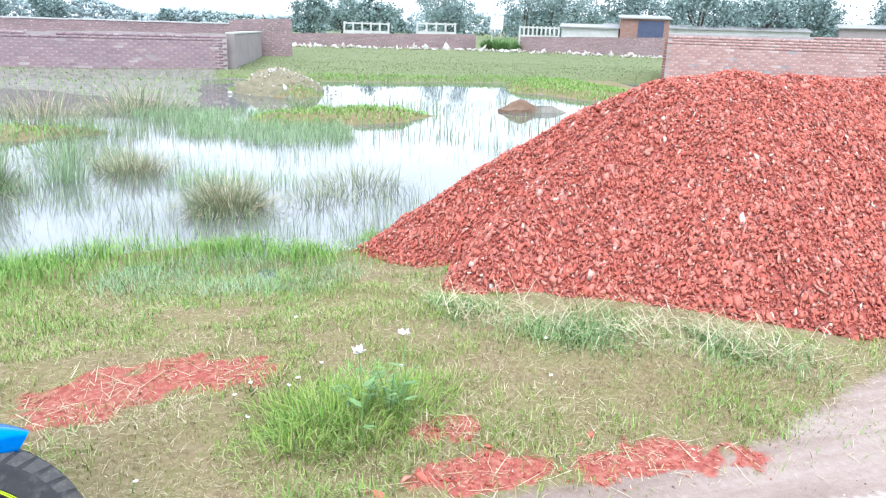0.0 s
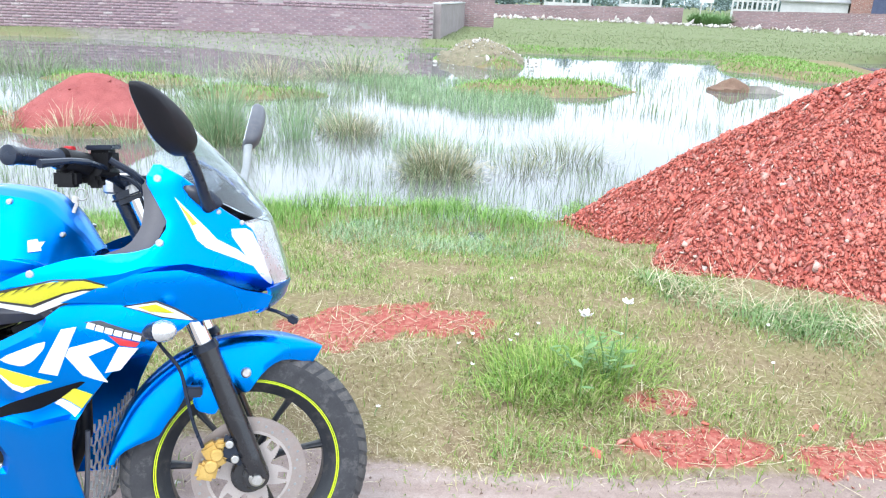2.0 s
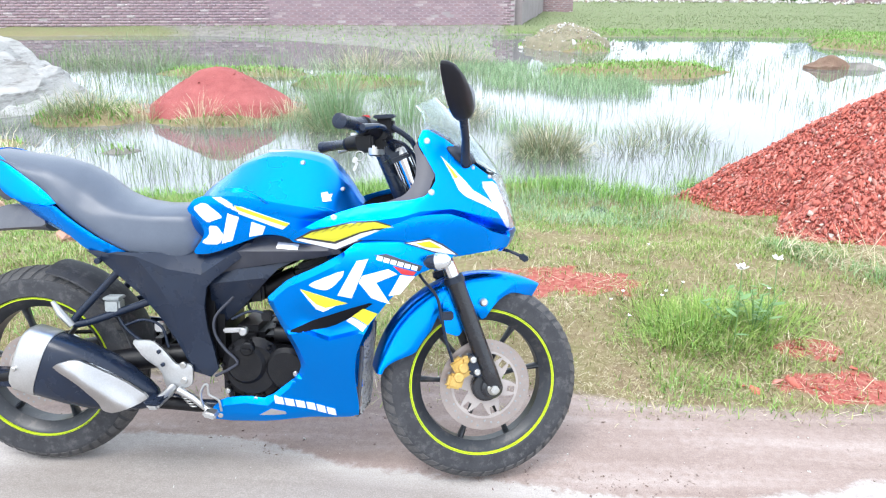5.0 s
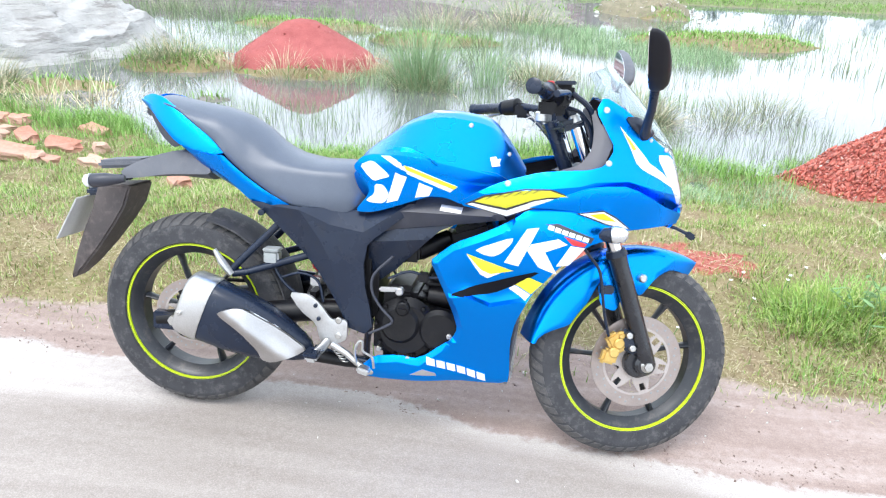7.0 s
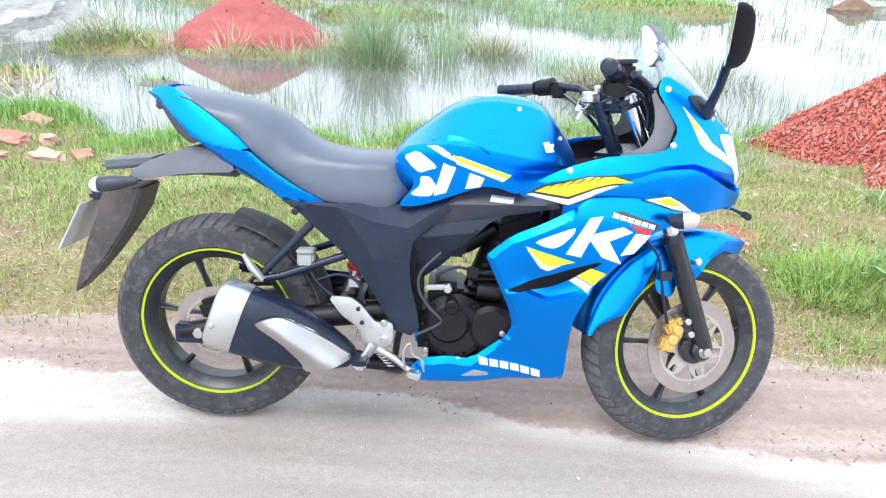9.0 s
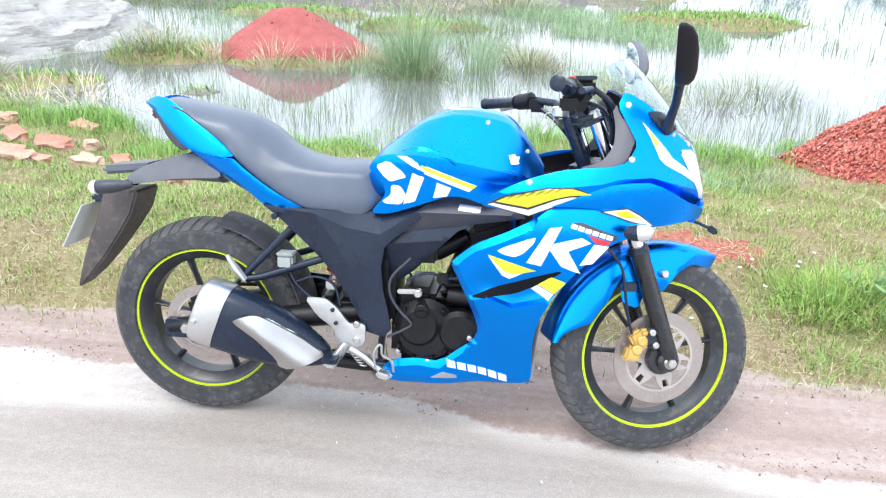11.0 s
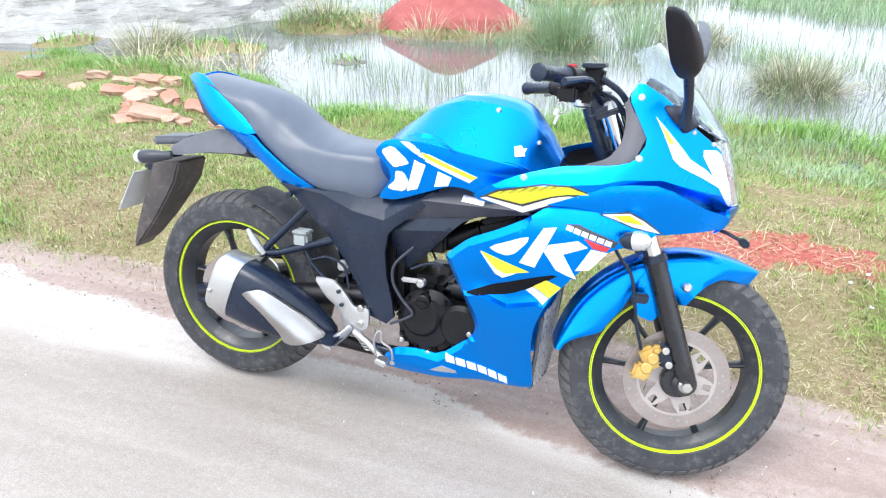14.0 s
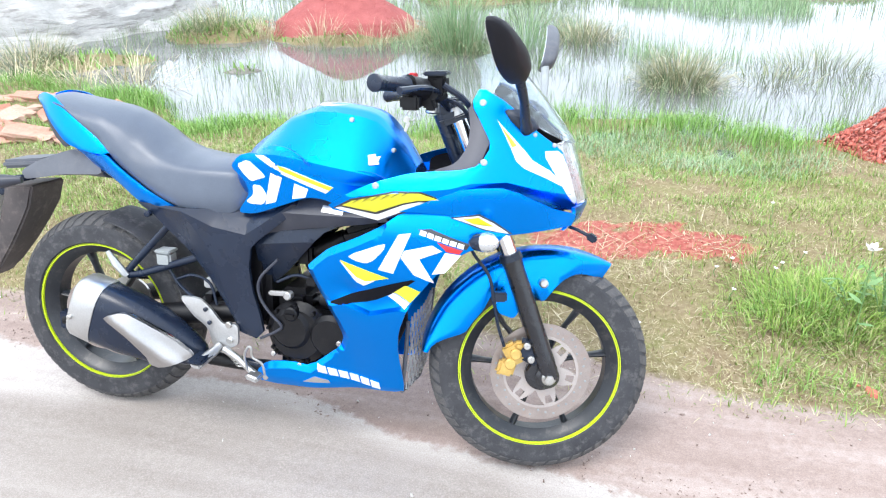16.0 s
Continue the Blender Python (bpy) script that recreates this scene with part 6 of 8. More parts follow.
def caliper_shape(bm):
    for c, sz, t in (((1.245, -0.098, 0.345), (0.05, 0.036, 0.075), -30), ((1.225, -0.104, 0.30), (0.055, 0.034, 0.05), 15), ((1.262, -0.1, 0.372), (0.035, 0.03, 0.03), 0), ((1.205, -0.1, 0.285), (0.03, 0.026, 0.022), 20)):
        block(bm, [a - b / 2 for a, b in zip(c, sz)], [a + b / 2 for a, b in zip(c, sz)], 0.009, RY(t))
    drum(bm, 1.236, -0.112, -0.128, 0.316, 0.018)
    drum(bm, 1.252, -0.112, -0.128, 0.348, 0.018)
    bm.transform(Matrix.Translation((1.246, -0.1, 0.340)) @ Matrix.Scale(0.82, 4) @ Matrix.Translation((-1.240, 0.1, -0.335)))


cal = simple("brake_caliper", caliper_shape, M_GOLD, bike, "gold painted brake caliper", move=TURNED)
for x, z in ((1.284, 0.374), (1.296, 0.338)):
    simple("caliper_bolt", lambda bm: drum(bm, x, -0.096, -0.122, z, 0.0095, 12, 0.002), M_STEEL, cal, move=TURNED)
simple("caliper_mount", lambda bm: block(bm, (1.262, -0.108, 0.322), (1.335, -0.085, 0.388), 0.01, RY(25)), M_BLACK, cal, move=TURNED)
simple("brake_hose", lambda bm: tube(bm, flow([(1.225, -0.112, 0.37), (1.205, -0.12, 0.43), (1.19, -0.125, 0.5), (1.175, -0.125, 0.56), (1.13, -0.11, 0.62), (1.10, -0.09, 0.7)]), 0.0042, 8), M_BLACK, cal, "black rubber brake hose", move=TURNED)
simple("hose_clip", lambda bm: block(bm, (1.185, -0.125, 0.49), (1.225, -0.1, 0.515), 0.004), M_BLACK, cal, move=TURNED)
clamp = simple("fork_clamp", lambda bm: (block(bm, (1.035, -0.125, 0.935), (1.115, 0.125, 0.962), 0.012, RY(-RAKE)), block(bm, (1.075, -0.12, 0.80), (1.17, 0.12, 0.835), 0.012, RY(-RAKE)), tube(bm, [(1.04, 0, 0.955), (1.115, 0, 0.78)], 0.020, 16)), M_BLACK, bike, "black fork clamps round the steering head", move=TURNED)
for s in (-1, 1):
    simple("fork_cap", lambda bm: tube(bm, [(1.086, s * 0.097, 0.95), (1.078, s * 0.097, 0.972)], [0.021, 0.017], 14), M_STEEL, clamp, move=TURNED)

# ---- fairing ----
UPPER = [(0.806, 0.737), (0.877, 0.783), (0.935, 0.809), (1.02, 0.835), (1.085, 0.843), (1.14, 0.848), (1.182, 0.860), (1.206, 0.905), (1.180, 0.950), (1.151, 0.996), (1.168, 1.036),
         (1.235, 1.0), (1.30, 0.94), (1.345, 0.907), (1.368, 0.885), (1.388, 0.82), (1.408, 0.757), (1.392, 0.738), (1.35, 0.752), (1.315, 0.772), (1.27, 0.793), (1.235, 0.803), (1.18, 0.800), (1.14, 0.785), (1.08, 0.742), (1.018, 0.745), (0.937, 0.720)]
SIDE = [(0.748, 0.575), (0.772, 0.598), (0.812, 0.632), (0.885, 0.665), (0.955, 0.703), (1.018, 0.752), (1.115, 0.752), (1.189, 0.727), (1.257, 0.703), (1.232, 0.681), (1.154, 0.652), (1.090, 0.591), (1.020, 0.498), (0.988, 0.417), (0.979, 0.347),
        (0.985, 0.239), (0.981, 0.205), (0.838, 0.197), (0.562, 0.186), (0.552, 0.222), (0.590, 0.260), (0.663, 0.272), (0.725, 0.266), (0.815, 0.340), (0.830, 0.376), (0.815, 0.43), (0.79, 0.487), (0.765, 0.54)]
LIP = [(1.0, 0.744), (1.06, 0.770), (1.15, 0.806), (1.189, 0.812), (1.239, 0.814), (1.277, 0.802), (1.323, 0.778), (1.355, 0.760), (1.398, 0.743), (1.408, 0.735), (1.398, 0.711), (1.33, 0.704), (1.257, 0.696), (1.189, 0.716), (1.115, 0.742), (1.05, 0.745)]
up_r, up_l = shell("upper_cowl", UPPER, upper_y, M_BLUE, bike, "glossy blue upper cowl", 0.006, 0.012, cuts=1, creases=[[(x, float(np.interp(x, *FOLD))) for x in (0.90, 1.0, 1.12, 1.166, 1.21, 1.248, 1.29, 1.324, 1.37, 1.39)]], sharp=20)
shell("cowl_lip", LIP, ledge_y, M_BLUE, up_r, "", 0.007, 0.012, 0.013, (-1,), 0, sharp=24)
shell("cowl_lip", LIP, ledge_y, M_BLUE, up_l, "", 0.007, 0.012, 0.013, (1,), 0, sharp=24)
CUTS = [[(x, float(np.interp(x, *CUT)) + d) for x in (0.815, 0.848, 0.88, 0.916, 0.96, 1.0)] for d in (-0.004, 0.004)]
side_r, side_l = shell("side_fairing", SIDE, side_y, M_BLUE, bike, "glossy blue side fairing with white and yellow decals", 0.006, 0.012, cuts=1, creases=CUTS + [[(float(np.interp(z, *REAR_EDGE)) + 0.018, z) for z in (0.38, 0.43, 0.465)], [(float(np.interp(z, *REAR_EDGE)) + 0.018, z) for z in (0.505, 0.54, 0.556)], [(x, float(np.interp(x, *TOP_EDGE)) - 0.022) for x in (0.78, 0.812, 0.85, 0.885, 0.94)], [(x, float(np.interp(x, *PAN_EDGE)) - 0.02) for x in (0.60, 0.663, 0.725, 0.79)], [(0.60, 0.216), (0.75, 0.216), (0.90, 0.216), (0.97, 0.216)]], sharp=20)
shell("inner_trim", [(1.06, 0.835), (1.115, 0.838), (1.182, 0.858), (1.209, 0.905), (1.183, 0.950), (1.153, 1.000), (1.139, 0.992), (1.150, 0.945), (1.148, 0.898), (1.122, 0.858)], lambda x, z: fairing_y(x, z) - 0.004 - 0.35 * max(0, 1.17 + 0.25 * (z - 0.9) - x), M_TRIM, bike, "grey inner cowl trim", 0.004, 0.014)

shell("inner_liner", [(0.95, 0.80), (1.08, 0.833), (1.178, 0.852), (1.198, 0.905), (1.174, 0.952), (1.147, 0.998), (1.165, 1.028), (1.23, 0.995), (1.30, 0.93), (1.345, 0.895), (1.362, 0.84), (1.30, 0.81), (1.15, 0.80), (1.05, 0.762), (0.95, 0.745)], upper_y, M_DUCT, bike, "dull black lining of the cowl", 0.004, 0.016, -0.0085)
simple("cowl_floor", lambda bm: block(bm, (0.96, -0.155, 0.775), (1.16, 0.155, 0.787), 0.005, RY(-8)), M_DUCT, bike, "dull black panel below the steering head")
simple("nose_filler", lambda bm: block(bm, (1.24, -0.10, 0.712), (1.375, 0.10, 0.80), 0.02), M_DUCT, bike, "dull black filler behind the headlamp")

# the nose between the two halves of the cowl: headlamp and chin
EDGE_Z, EDGE_X = [0.700, 0.715, 0.745, 0.82, 0.885, 0.925], [1.385, 1.400, 1.410, 1.388, 1.366, 1.345]


def nose(bm, z0, z1, bulge, pull, rows=16, cols=14, yf=upper_y):
    g = []
    for i in range(rows + 1):
        z = z0 + (z1 - z0) * i / rows
        xe = float(np.interp(z, EDGE_Z, EDGE_X)) - 0.004
        w = yf(xe, z) - 0.002
        g.append([bm.verts.new((xe - pull + bulge * (1 - u * u), w * u, z)) for u in np.linspace(-1, 1, cols + 1)])
    for i in range(rows):
        for j in range(cols):
            bm.faces.new((g[i][j], g[i][j + 1], g[i + 1][j + 1], g[i + 1][j]))
    b = bmesh.ops.extrude_face_region(bm, geom=list(bm.faces))
    bmesh.ops.translate(bm, vec=(-0.008, 0, 0), verts=[v for v in b["geom"] if isinstance(v, bmesh.types.BMVert)])
    bmesh.ops.recalc_face_normals(bm, faces=bm.faces)


lamp = simple("headlamp", lambda bm: nose(bm, 0.757, 0.905, 0.022, 0.004), M_BOWL, bike, "silvery headlamp bowl behind a clear lens")
simple("lens", lambda bm: nose(bm, 0.757, 0.905, 0.025, -0.002), M_LENS, lamp, "clear headlamp lens").visible_shadow = False
simple("chin", lambda bm: nose(bm, 0.700, 0.755, 0.022, 0.0, yf=lambda x, z: ledge_y(x, z) + 0.011), M_BLUE, up_r)
for s in (-1, 1):
    shell("side_lens", [(1.318, 0.893), (1.362, 0.892), (1.384, 0.84), (1.406, 0.770), (1.400, 0.756), (1.372, 0.808)], upper_y, M_DECAL_W, lamp, "bright white corner of the headlamp", 0.004, 0.014, 0.003, (s,), 1)
    shell("white_flash", [(1.214, 0.962), (1.250, 0.927), (1.282, 0.894), (1.300, 0.873), (1.34, 0.848), (1.392, 0.797), (1.335, 0.830), (1.282, 0.856), (1.264, 0.872), (1.250, 0.900), (1.236, 0.925)], upper_y, M_DECAL_W, up_r if s < 0 else up_l, "white flash decal", 0.005, 0.011, 0.0032, (s,), 0)
    shell("flash_tip", [(1.222, 0.951), (1.246, 0.926), (1.262, 0.907), (1.253, 0.903), (1.240, 0.924)], upper_y, M_DECAL_Y, up_r if s < 0 else up_l, "yellow tip of the white flash", 0.005, 0.011, 0.0062, (s,), 0)
    shell("flash_outline", [(0.832, 0.740), (0.880, 0.767), (0.987, 0.793), (1.050, 0.796), (1.112, 0.776), (1.080, 0.760), (1.020, 0.744), (0.944, 0.712)], upper_y, M_DECAL_K, up_r if s < 0 else up_l, "thin black outline of the flash decal", 0.005, 0.011, 0.0024, (s,), 0)
    shell("yellow_flash", [(0.858, 0.750), (0.884, 0.763), (0.987, 0.789), (1.049, 0.792), (1.096, 0.779), (1.044, 0.774), (1.008, 0.765), (0.94, 0.738)], upper_y, M_DECAL_Y, up_r if s < 0 else up_l, "yellow flash decal with black notches", 0.005, 0.011, 0.0075, (s,), 0)
    shell("flash_edge", [(0.838, 0.741), (0.852, 0.745), (0.942, 0.731), (1.010, 0.761), (1.046, 0.770), (1.086, 0.771), (1.070, 0.762), (1.016, 0.748), (0.943, 0.716)], upper_y, M_DECAL_W, up_r if s < 0 else up_l, "white edge of the flash decal", 0.005, 0.011, 0.0075, (s,), 0)
    for k in range(6):
        x = 0.90 + 0.024 * k
        shell("notch", [(x, 0.7690 + 0.0050 * k), (x + 0.007, 0.7712 + 0.0050 * k), (x - 0.016, 0.757 + 0.0050 * k)], upper_y, M_DECAL_K, up_r if s < 0 else up_l, "", 0.004, 0.011, 0.0096, (s,), 0, 0)
    own = side_r if s < 0 else side_l
    shell("flash_outline", [(1.122, 0.737), (1.19, 0.750), (1.226, 0.732), (1.266, 0.701), (1.2, 0.711), (1.155, 0.726)], lambda x, z: max(side_y(x, z), ledge_y(x, z) + 0.013), M_DECAL_K, own, "thin black outline of the flash decal", 0.005, 0.011, 0.0024, (s,), 0)
    shell("small_flash", [(1.13, 0.737), (1.19, 0.746), (1.222, 0.730), (1.258, 0.704), (1.2, 0.715), (1.16, 0.728)], lambda x, z: max(side_y(x, z), ledge_y(x, z) + 0.013), M_DECAL_W, own, "white flash decal", 0.005, 0.011, 0.0075, (s,), 0)
    shell("small_flash_core", [(1.155, 0.737), (1.19, 0.743), (1.225, 0.722), (1.178, 0.727)], lambda x, z: max(side_y(x, z), ledge_y(x, z) + 0.013), M_DECAL_Y, own, "yellow middle of the flash", 0.006, 0.009, 0.0108, (s,), 0)
    shell("white_bar", [(0.999, 0.688), (1.03, 0.694), (0.984, 0.586), (0.946, 0.593)], side_y, M_DECAL_W, own, "white slanted bar decal", 0.005, 0.011, 0.0032, (s,), 0)
    shell("white_chevron", [(1.013, 0.648), (1.082, 0.668), (1.106, 0.655), (1.050, 0.630), (1.086, 0.572), (1.064, 0.578), (1.036, 0.588), (1.004, 0.630)], side_y, M_DECAL_W, own, "white chevron decal", 0.005, 0.011, 0.0032, (s,), 0)
    shell("white_bar", [(1.114, 0.652), (1.152, 0.648), (1.114, 0.600), (1.082, 0.594)], side_y, M_DECAL_W, own, "white slanted bar decal", 0.005, 0.011, 0.0032, (s,), 0)
    shell("white_patch", [(0.866, 0.622), (0.966, 0.664), (0.962, 0.646), (0.935, 0.616), (0.914, 0.606), (0.886, 0.611)], side_y, M_DECAL_W, own, "white rounded patch decal", 0.005, 0.011, 0.0032, (s,), 1)
    shell("yellow_blade", [(0.846, 0.608), (0.972, 0.571), (0.912, 0.557), (0.888, 0.566)], side_y, M_DECAL_Y, own, "yellow blade decal", 0.005, 0.011, 0.0032, (s,), 0)
    shell("blade_edge", [(0.846, 0.606), (0.888, 0.566), (0.912, 0.557), (0.940, 0.563), (0.905, 0.544), (0.886, 0.552)], side_y, M_DECAL_W, own, "white edge of the blade", 0.005, 0.011, 0.0032, (s,), 0)
    shell("yellow_block", [(0.980, 0.530), (1.013, 0.556), (1.052, 0.543), (1.024, 0.508)], side_y, M_DECAL_Y, own, "yellow block decal", 0.005, 0.011, 0.0032, (s,), 0)
    shell("block_edge", [(0.964, 0.517), (0.978, 0.528), (1.022, 0.506), (1.010, 0.490)], side_y, M_DECAL_W, own, "white edge of the block", 0.005, 0.011, 0.0032, (s,), 0)
    # a matt black sheet on the panel stands for the shade inside the duct
    shell("duct", [(0.801, 0.482), (0.861, 0.511), (0.935, 0.540), (1.050, 0.580), (0.990, 0.533), (0.921, 0.497), (0.854, 0.486)], side_y, M_DUCT, own, "flat black sheet for the air duct's shaded hollow", 0.005, 0.011, 0.0026, (s,), 1)
    shell("name_strip", [(1.046, 0.704), (1.078, 0.708), (1.172, 0.676), (1.165, 0.662), (1.10, 0.680)], side_y, M_DECAL_K, own, "black and white name strip", 0.005, 0.011, 0.0032, (s,), 0)
    for k in range(6):
        x, z = 1.053 + 0.0182 * k, 0.6985 - 0.0050 * k
        shell("name_bar", [(x + 0.001, z + 0.0058), (x + 0.0162, z + 0.0018), (x + 0.0132, z - 0.0095), (x - 0.002, z - 0.0055)], side_y, M_DECAL_W, own, "", 0.004, 0.011, 0.0050, (s,), 0, 0)
    shell("red_mark", [(1.095, 0.677), (1.156, 0.660), (1.148, 0.651), (1.118, 0.655)], side_y, M_DECAL_R, own, "red mark under the name strip", 0.005, 0.011, 0.0050, (s,), 0)
    for k in range(6):
        x, z = 0.753 + 0.0292 * k, 0.264 - 0.0077 * k
        shell("letter_bar", [(x - 0.008, z + 0.0135), (x + 0.016, z + 0.0075), (x + 0.019, z - 0.0155), (x - 0.005, z - 0.0095)], side_y, M_DECAL_W, own, "", 0.005, 0.01, 0.0032, (s,), 0, 0)
    shell("silver_arrow", [(0.70, 0.216), (0.735, 0.236), (0.772, 0.225), (0.775, 0.216)], side_y, M_ALLOY, own, "", 0.005, 0.011, 0.0032, (s,), 0)
    for x, z, f in ((1.177, 1.0, upper_y), (1.192, 0.868, upper_y), (0.94, 0.802, upper_y), (0.582, 0.208, side_y), (1.30, 0.93, upper_y), (1.345, 0.905, upper_y)):
        y = f(x, z)
        simple("fairing_bolt", lambda bm: drum(bm, x, s * (y - 0.004), s * (y + 0.003), z, 0.0085 if x < 1.25 else 0.0055, 16, 0.002), M_STEEL, up_r if f is upper_y else own)


def grille(bm):
    """An expanded metal mesh: rows of lozenges across the front of the engine."""
    for i in range(8):
        z = 0.207 + 0.027 * i
        for j in range(-4, 5):
            y = (j + 0.5 * (i % 2)) * 0.027
            x = 0.994 - 0.55 * y * y + 0.04 * (z - 0.2)
            for d in (-1, 1):
                tube(bm, [(x, y, z), (x - 0.001, y + d * 0.0135, z + 0.009), (x, y + d * 0.0135, z + 0.027)], 0.0027, 4, False)


simple("radiator_guard", grille, M_MESH, bike, "grey mesh guard in front of the engine", False)
simple("guard_frame", lambda bm: (tube(bm, [(0.975, -0.125, 0.207), (0.992, 0, 0.202), (0.975, 0.125, 0.207)], 0.006, 8), tube(bm, [(0.975, -0.125, 0.207), (0.985, -0.130, 0.3), (0.995, -0.14, 0.42)], 0.006, 8), tube(bm, [(0.975, 0.125, 0.207), (0.985, 0.130, 0.3), (0.995, 0.14, 0.42)], 0.006, 8)), M_GRAB, bike, "grey rim of the mesh guard")


def screen_skin(bm):
    g = []
    for i in range(15):
        v = i / 14
        row = []
        for j in range(17):
            u = 2 * j / 16 - 1
            foot_ = Vector((1.388 - 0.222 * u * u, 0.158 * math.sin(u * math.pi / 2), 0.897 + 0.134 * u * u))
            crown = Vector((1.193 - 0.048 * u * u, 0.125 * u, 1.12 - 0.025 * u * u))
            row.append(bm.verts.new(foot_.lerp(crown, v) + Vector((0.012 * math.sin(math.pi * v), 0, 0))))
        g.append(row)
    for i in range(14):
        for j in range(16):
            bm.faces.new((g[i][j], g[i][j + 1], g[i + 1][j + 1], g[i + 1][j]))
    b = bmesh.ops.extrude_face_region(bm, geom=list(bm.faces))
    bmesh.ops.translate(bm, vec=(-0.002, 0, -0.002), verts=[v for v in b["geom"] if isinstance(v, bmesh.types.BMVert)])
    bmesh.ops.recalc_face_normals(bm, faces=bm.faces)


screen = simple("windscreen", screen_skin, M_SCREEN, bike, "clear faintly tinted windscreen")
screen.visible_shadow = False
simple("dash", lambda bm: (block(bm, (1.20, -0.085, 0.95), (1.25, 0.085, 1.01), 0.012, RY(-35)), block(bm, (1.20, -0.12, 0.86), (1.30, 0.12, 0.90), 0.015)), M_BLACK, bike, "black instrument panel behind the screen")


# ---- mirrors ----
def mirror(s):
    base = Vector((1.280, s * 0.168, 0.948))
    neck = Vector((1.272, s * 0.297, 1.074))
    # the left mirror's grey is reflected sky put into its colour
    stalk = simple("mirror_stalk", lambda bm: tube(bm, [base + Vector((0, -s * 0.01, -0.006)), base.lerp(neck, 0.1), base.lerp(neck, 0.5) + Vector((0.004, 0, 0)), neck], [0.017, 0.0125, 0.0105, 0.012], 12), M_BLACK if s < 0 else M_CLOUDY, bike, "black mirror stalk" if s < 0 else "mirror stalk with the sky's grey sheen in its colour")
    shell("stalk_foot", [(1.226, 0.987), (1.262, 0.988), (1.292, 0.970), (1.310, 0.947), (1.294, 0.934), (1.272, 0.938), (1.246, 0.960)], upper_y, M_BLACK, stalk, "", 0.012, 0.01, 0.011, (s,), 1, 0.008)
    outline = rounded([(-0.016, -0.004), (0.012, -0.034), (0.055, -0.030), (0.115, 0.006), (0.168, 0.075), (0.178, 0.098), (0.15, 0.102), (0.085, 0.078), (0.018, 0.04)], 2, 0.2)
    phi = radians(15 if s < 0 else 11)
    h, n = Vector((-math.sin(phi), -math.cos(phi) if s < 0 else math.cos(phi), 0)), Vector((math.cos(phi), -math.sin(phi) if s < 0 else math.sin(phi), 0))
    mid = Vector((0.08, 0.02))

    def at(p, scale, deep):
        q = mid + (Vector(p) - mid) * scale
        return neck + h * (q.x - 0.012) + Vector((0, 0, q.y + 0.012)) + n * (deep + (0.24 * q.y if s > 0 else 0.0))

    def shell_of(bm):
        rings = [[bm.verts.new(at(p, sc, d)) for p in outline] for sc, d in ((0.93, -0.010), (1.0, -0.006), (0.99, 0.006), (0.9, 0.020), (0.7, 0.030), (0.35, 0.035))]
        for a, b in zip(rings, rings[1:]):
            for i in range(len(a)):
                bm.faces.new((a[i], a[(i + 1) % len(a)], b[(i + 1) % len(a)], b[i]))
        bm.faces.new(rings[-1])
        bm.faces.new(rings[0][::-1])
        bmesh.ops.recalc_face_normals(bm, faces=bm.faces)
    body = simple("mirror_housing", shell_of, M_HOUSING if s < 0 else M_GRAB, bike, "black pointed mirror housing" if s < 0 else "pointed mirror housing with the sky's grey sheen in its colour")

    def glass(bm):
        a = [bm.verts.new(at(p, 0.91, -0.0115)) for p in outline]
        b = [bm.verts.new(at(p, 0.91, -0.0095)) for p in outline]
        bm.faces.new(a)
        bm.faces.new(b[::-1])
        for i in range(len(a)):
            bm.faces.new((a[i], a[(i + 1) % len(a)], b[(i + 1) % len(a)], b[i]))
        bmesh.ops.recalc_face_normals(bm, faces=bm.faces)
    simple("mirror_glass", glass, M_MIRROR, body, "silvered mirror glass", False)


mirror(-1)
mirror(1)

# ---- tank, seat and tail ----
TANK = [(0.500, 0.812, 0.72, 0.100, 0.775), (0.53, 0.848, 0.692, 0.135, 0.812), (0.586, 0.890, 0.680, 0.162, 0.842), (0.644, 0.936, 0.692, 0.178, 0.848), (0.72, 0.966, 0.71, 0.184, 0.840), (0.78, 0.969, 0.715, 0.184, 0.830),
        (0.855, 0.960, 0.72, 0.178, 0.818), (0.894, 0.944, 0.73, 0.171, 0.811), (0.918, 0.914, 0.736, 0.166, 0.805), (0.938, 0.888, 0.741, 0.150, 0.80), (0.950, 0.874, 0.743, 0.118, 0.797), (0.985, 0.818, 0.75, 0.085, 0.78)]
TANK_FACE = [(1.0, 0.0), (0.715, 0.43), (0.42, 0.87), (0.24, 0.965), (0.0, 1.0)]


def tank_y(x, z):
    st = np.array(TANK)
    top, bot, w, mid = (float(np.interp(x, st[:, 0], st[:, c])) for c in range(1, 5))
    if z > mid:
        return w * float(np.interp((z - mid) / (top - mid), [p[1] for p in TANK_FACE], [p[0] for p in TANK_FACE]))
    return w * max(0.0, 1 - min((mid - z) / (mid - bot), 0.98) ** 2.6) ** (1 / 2.6)


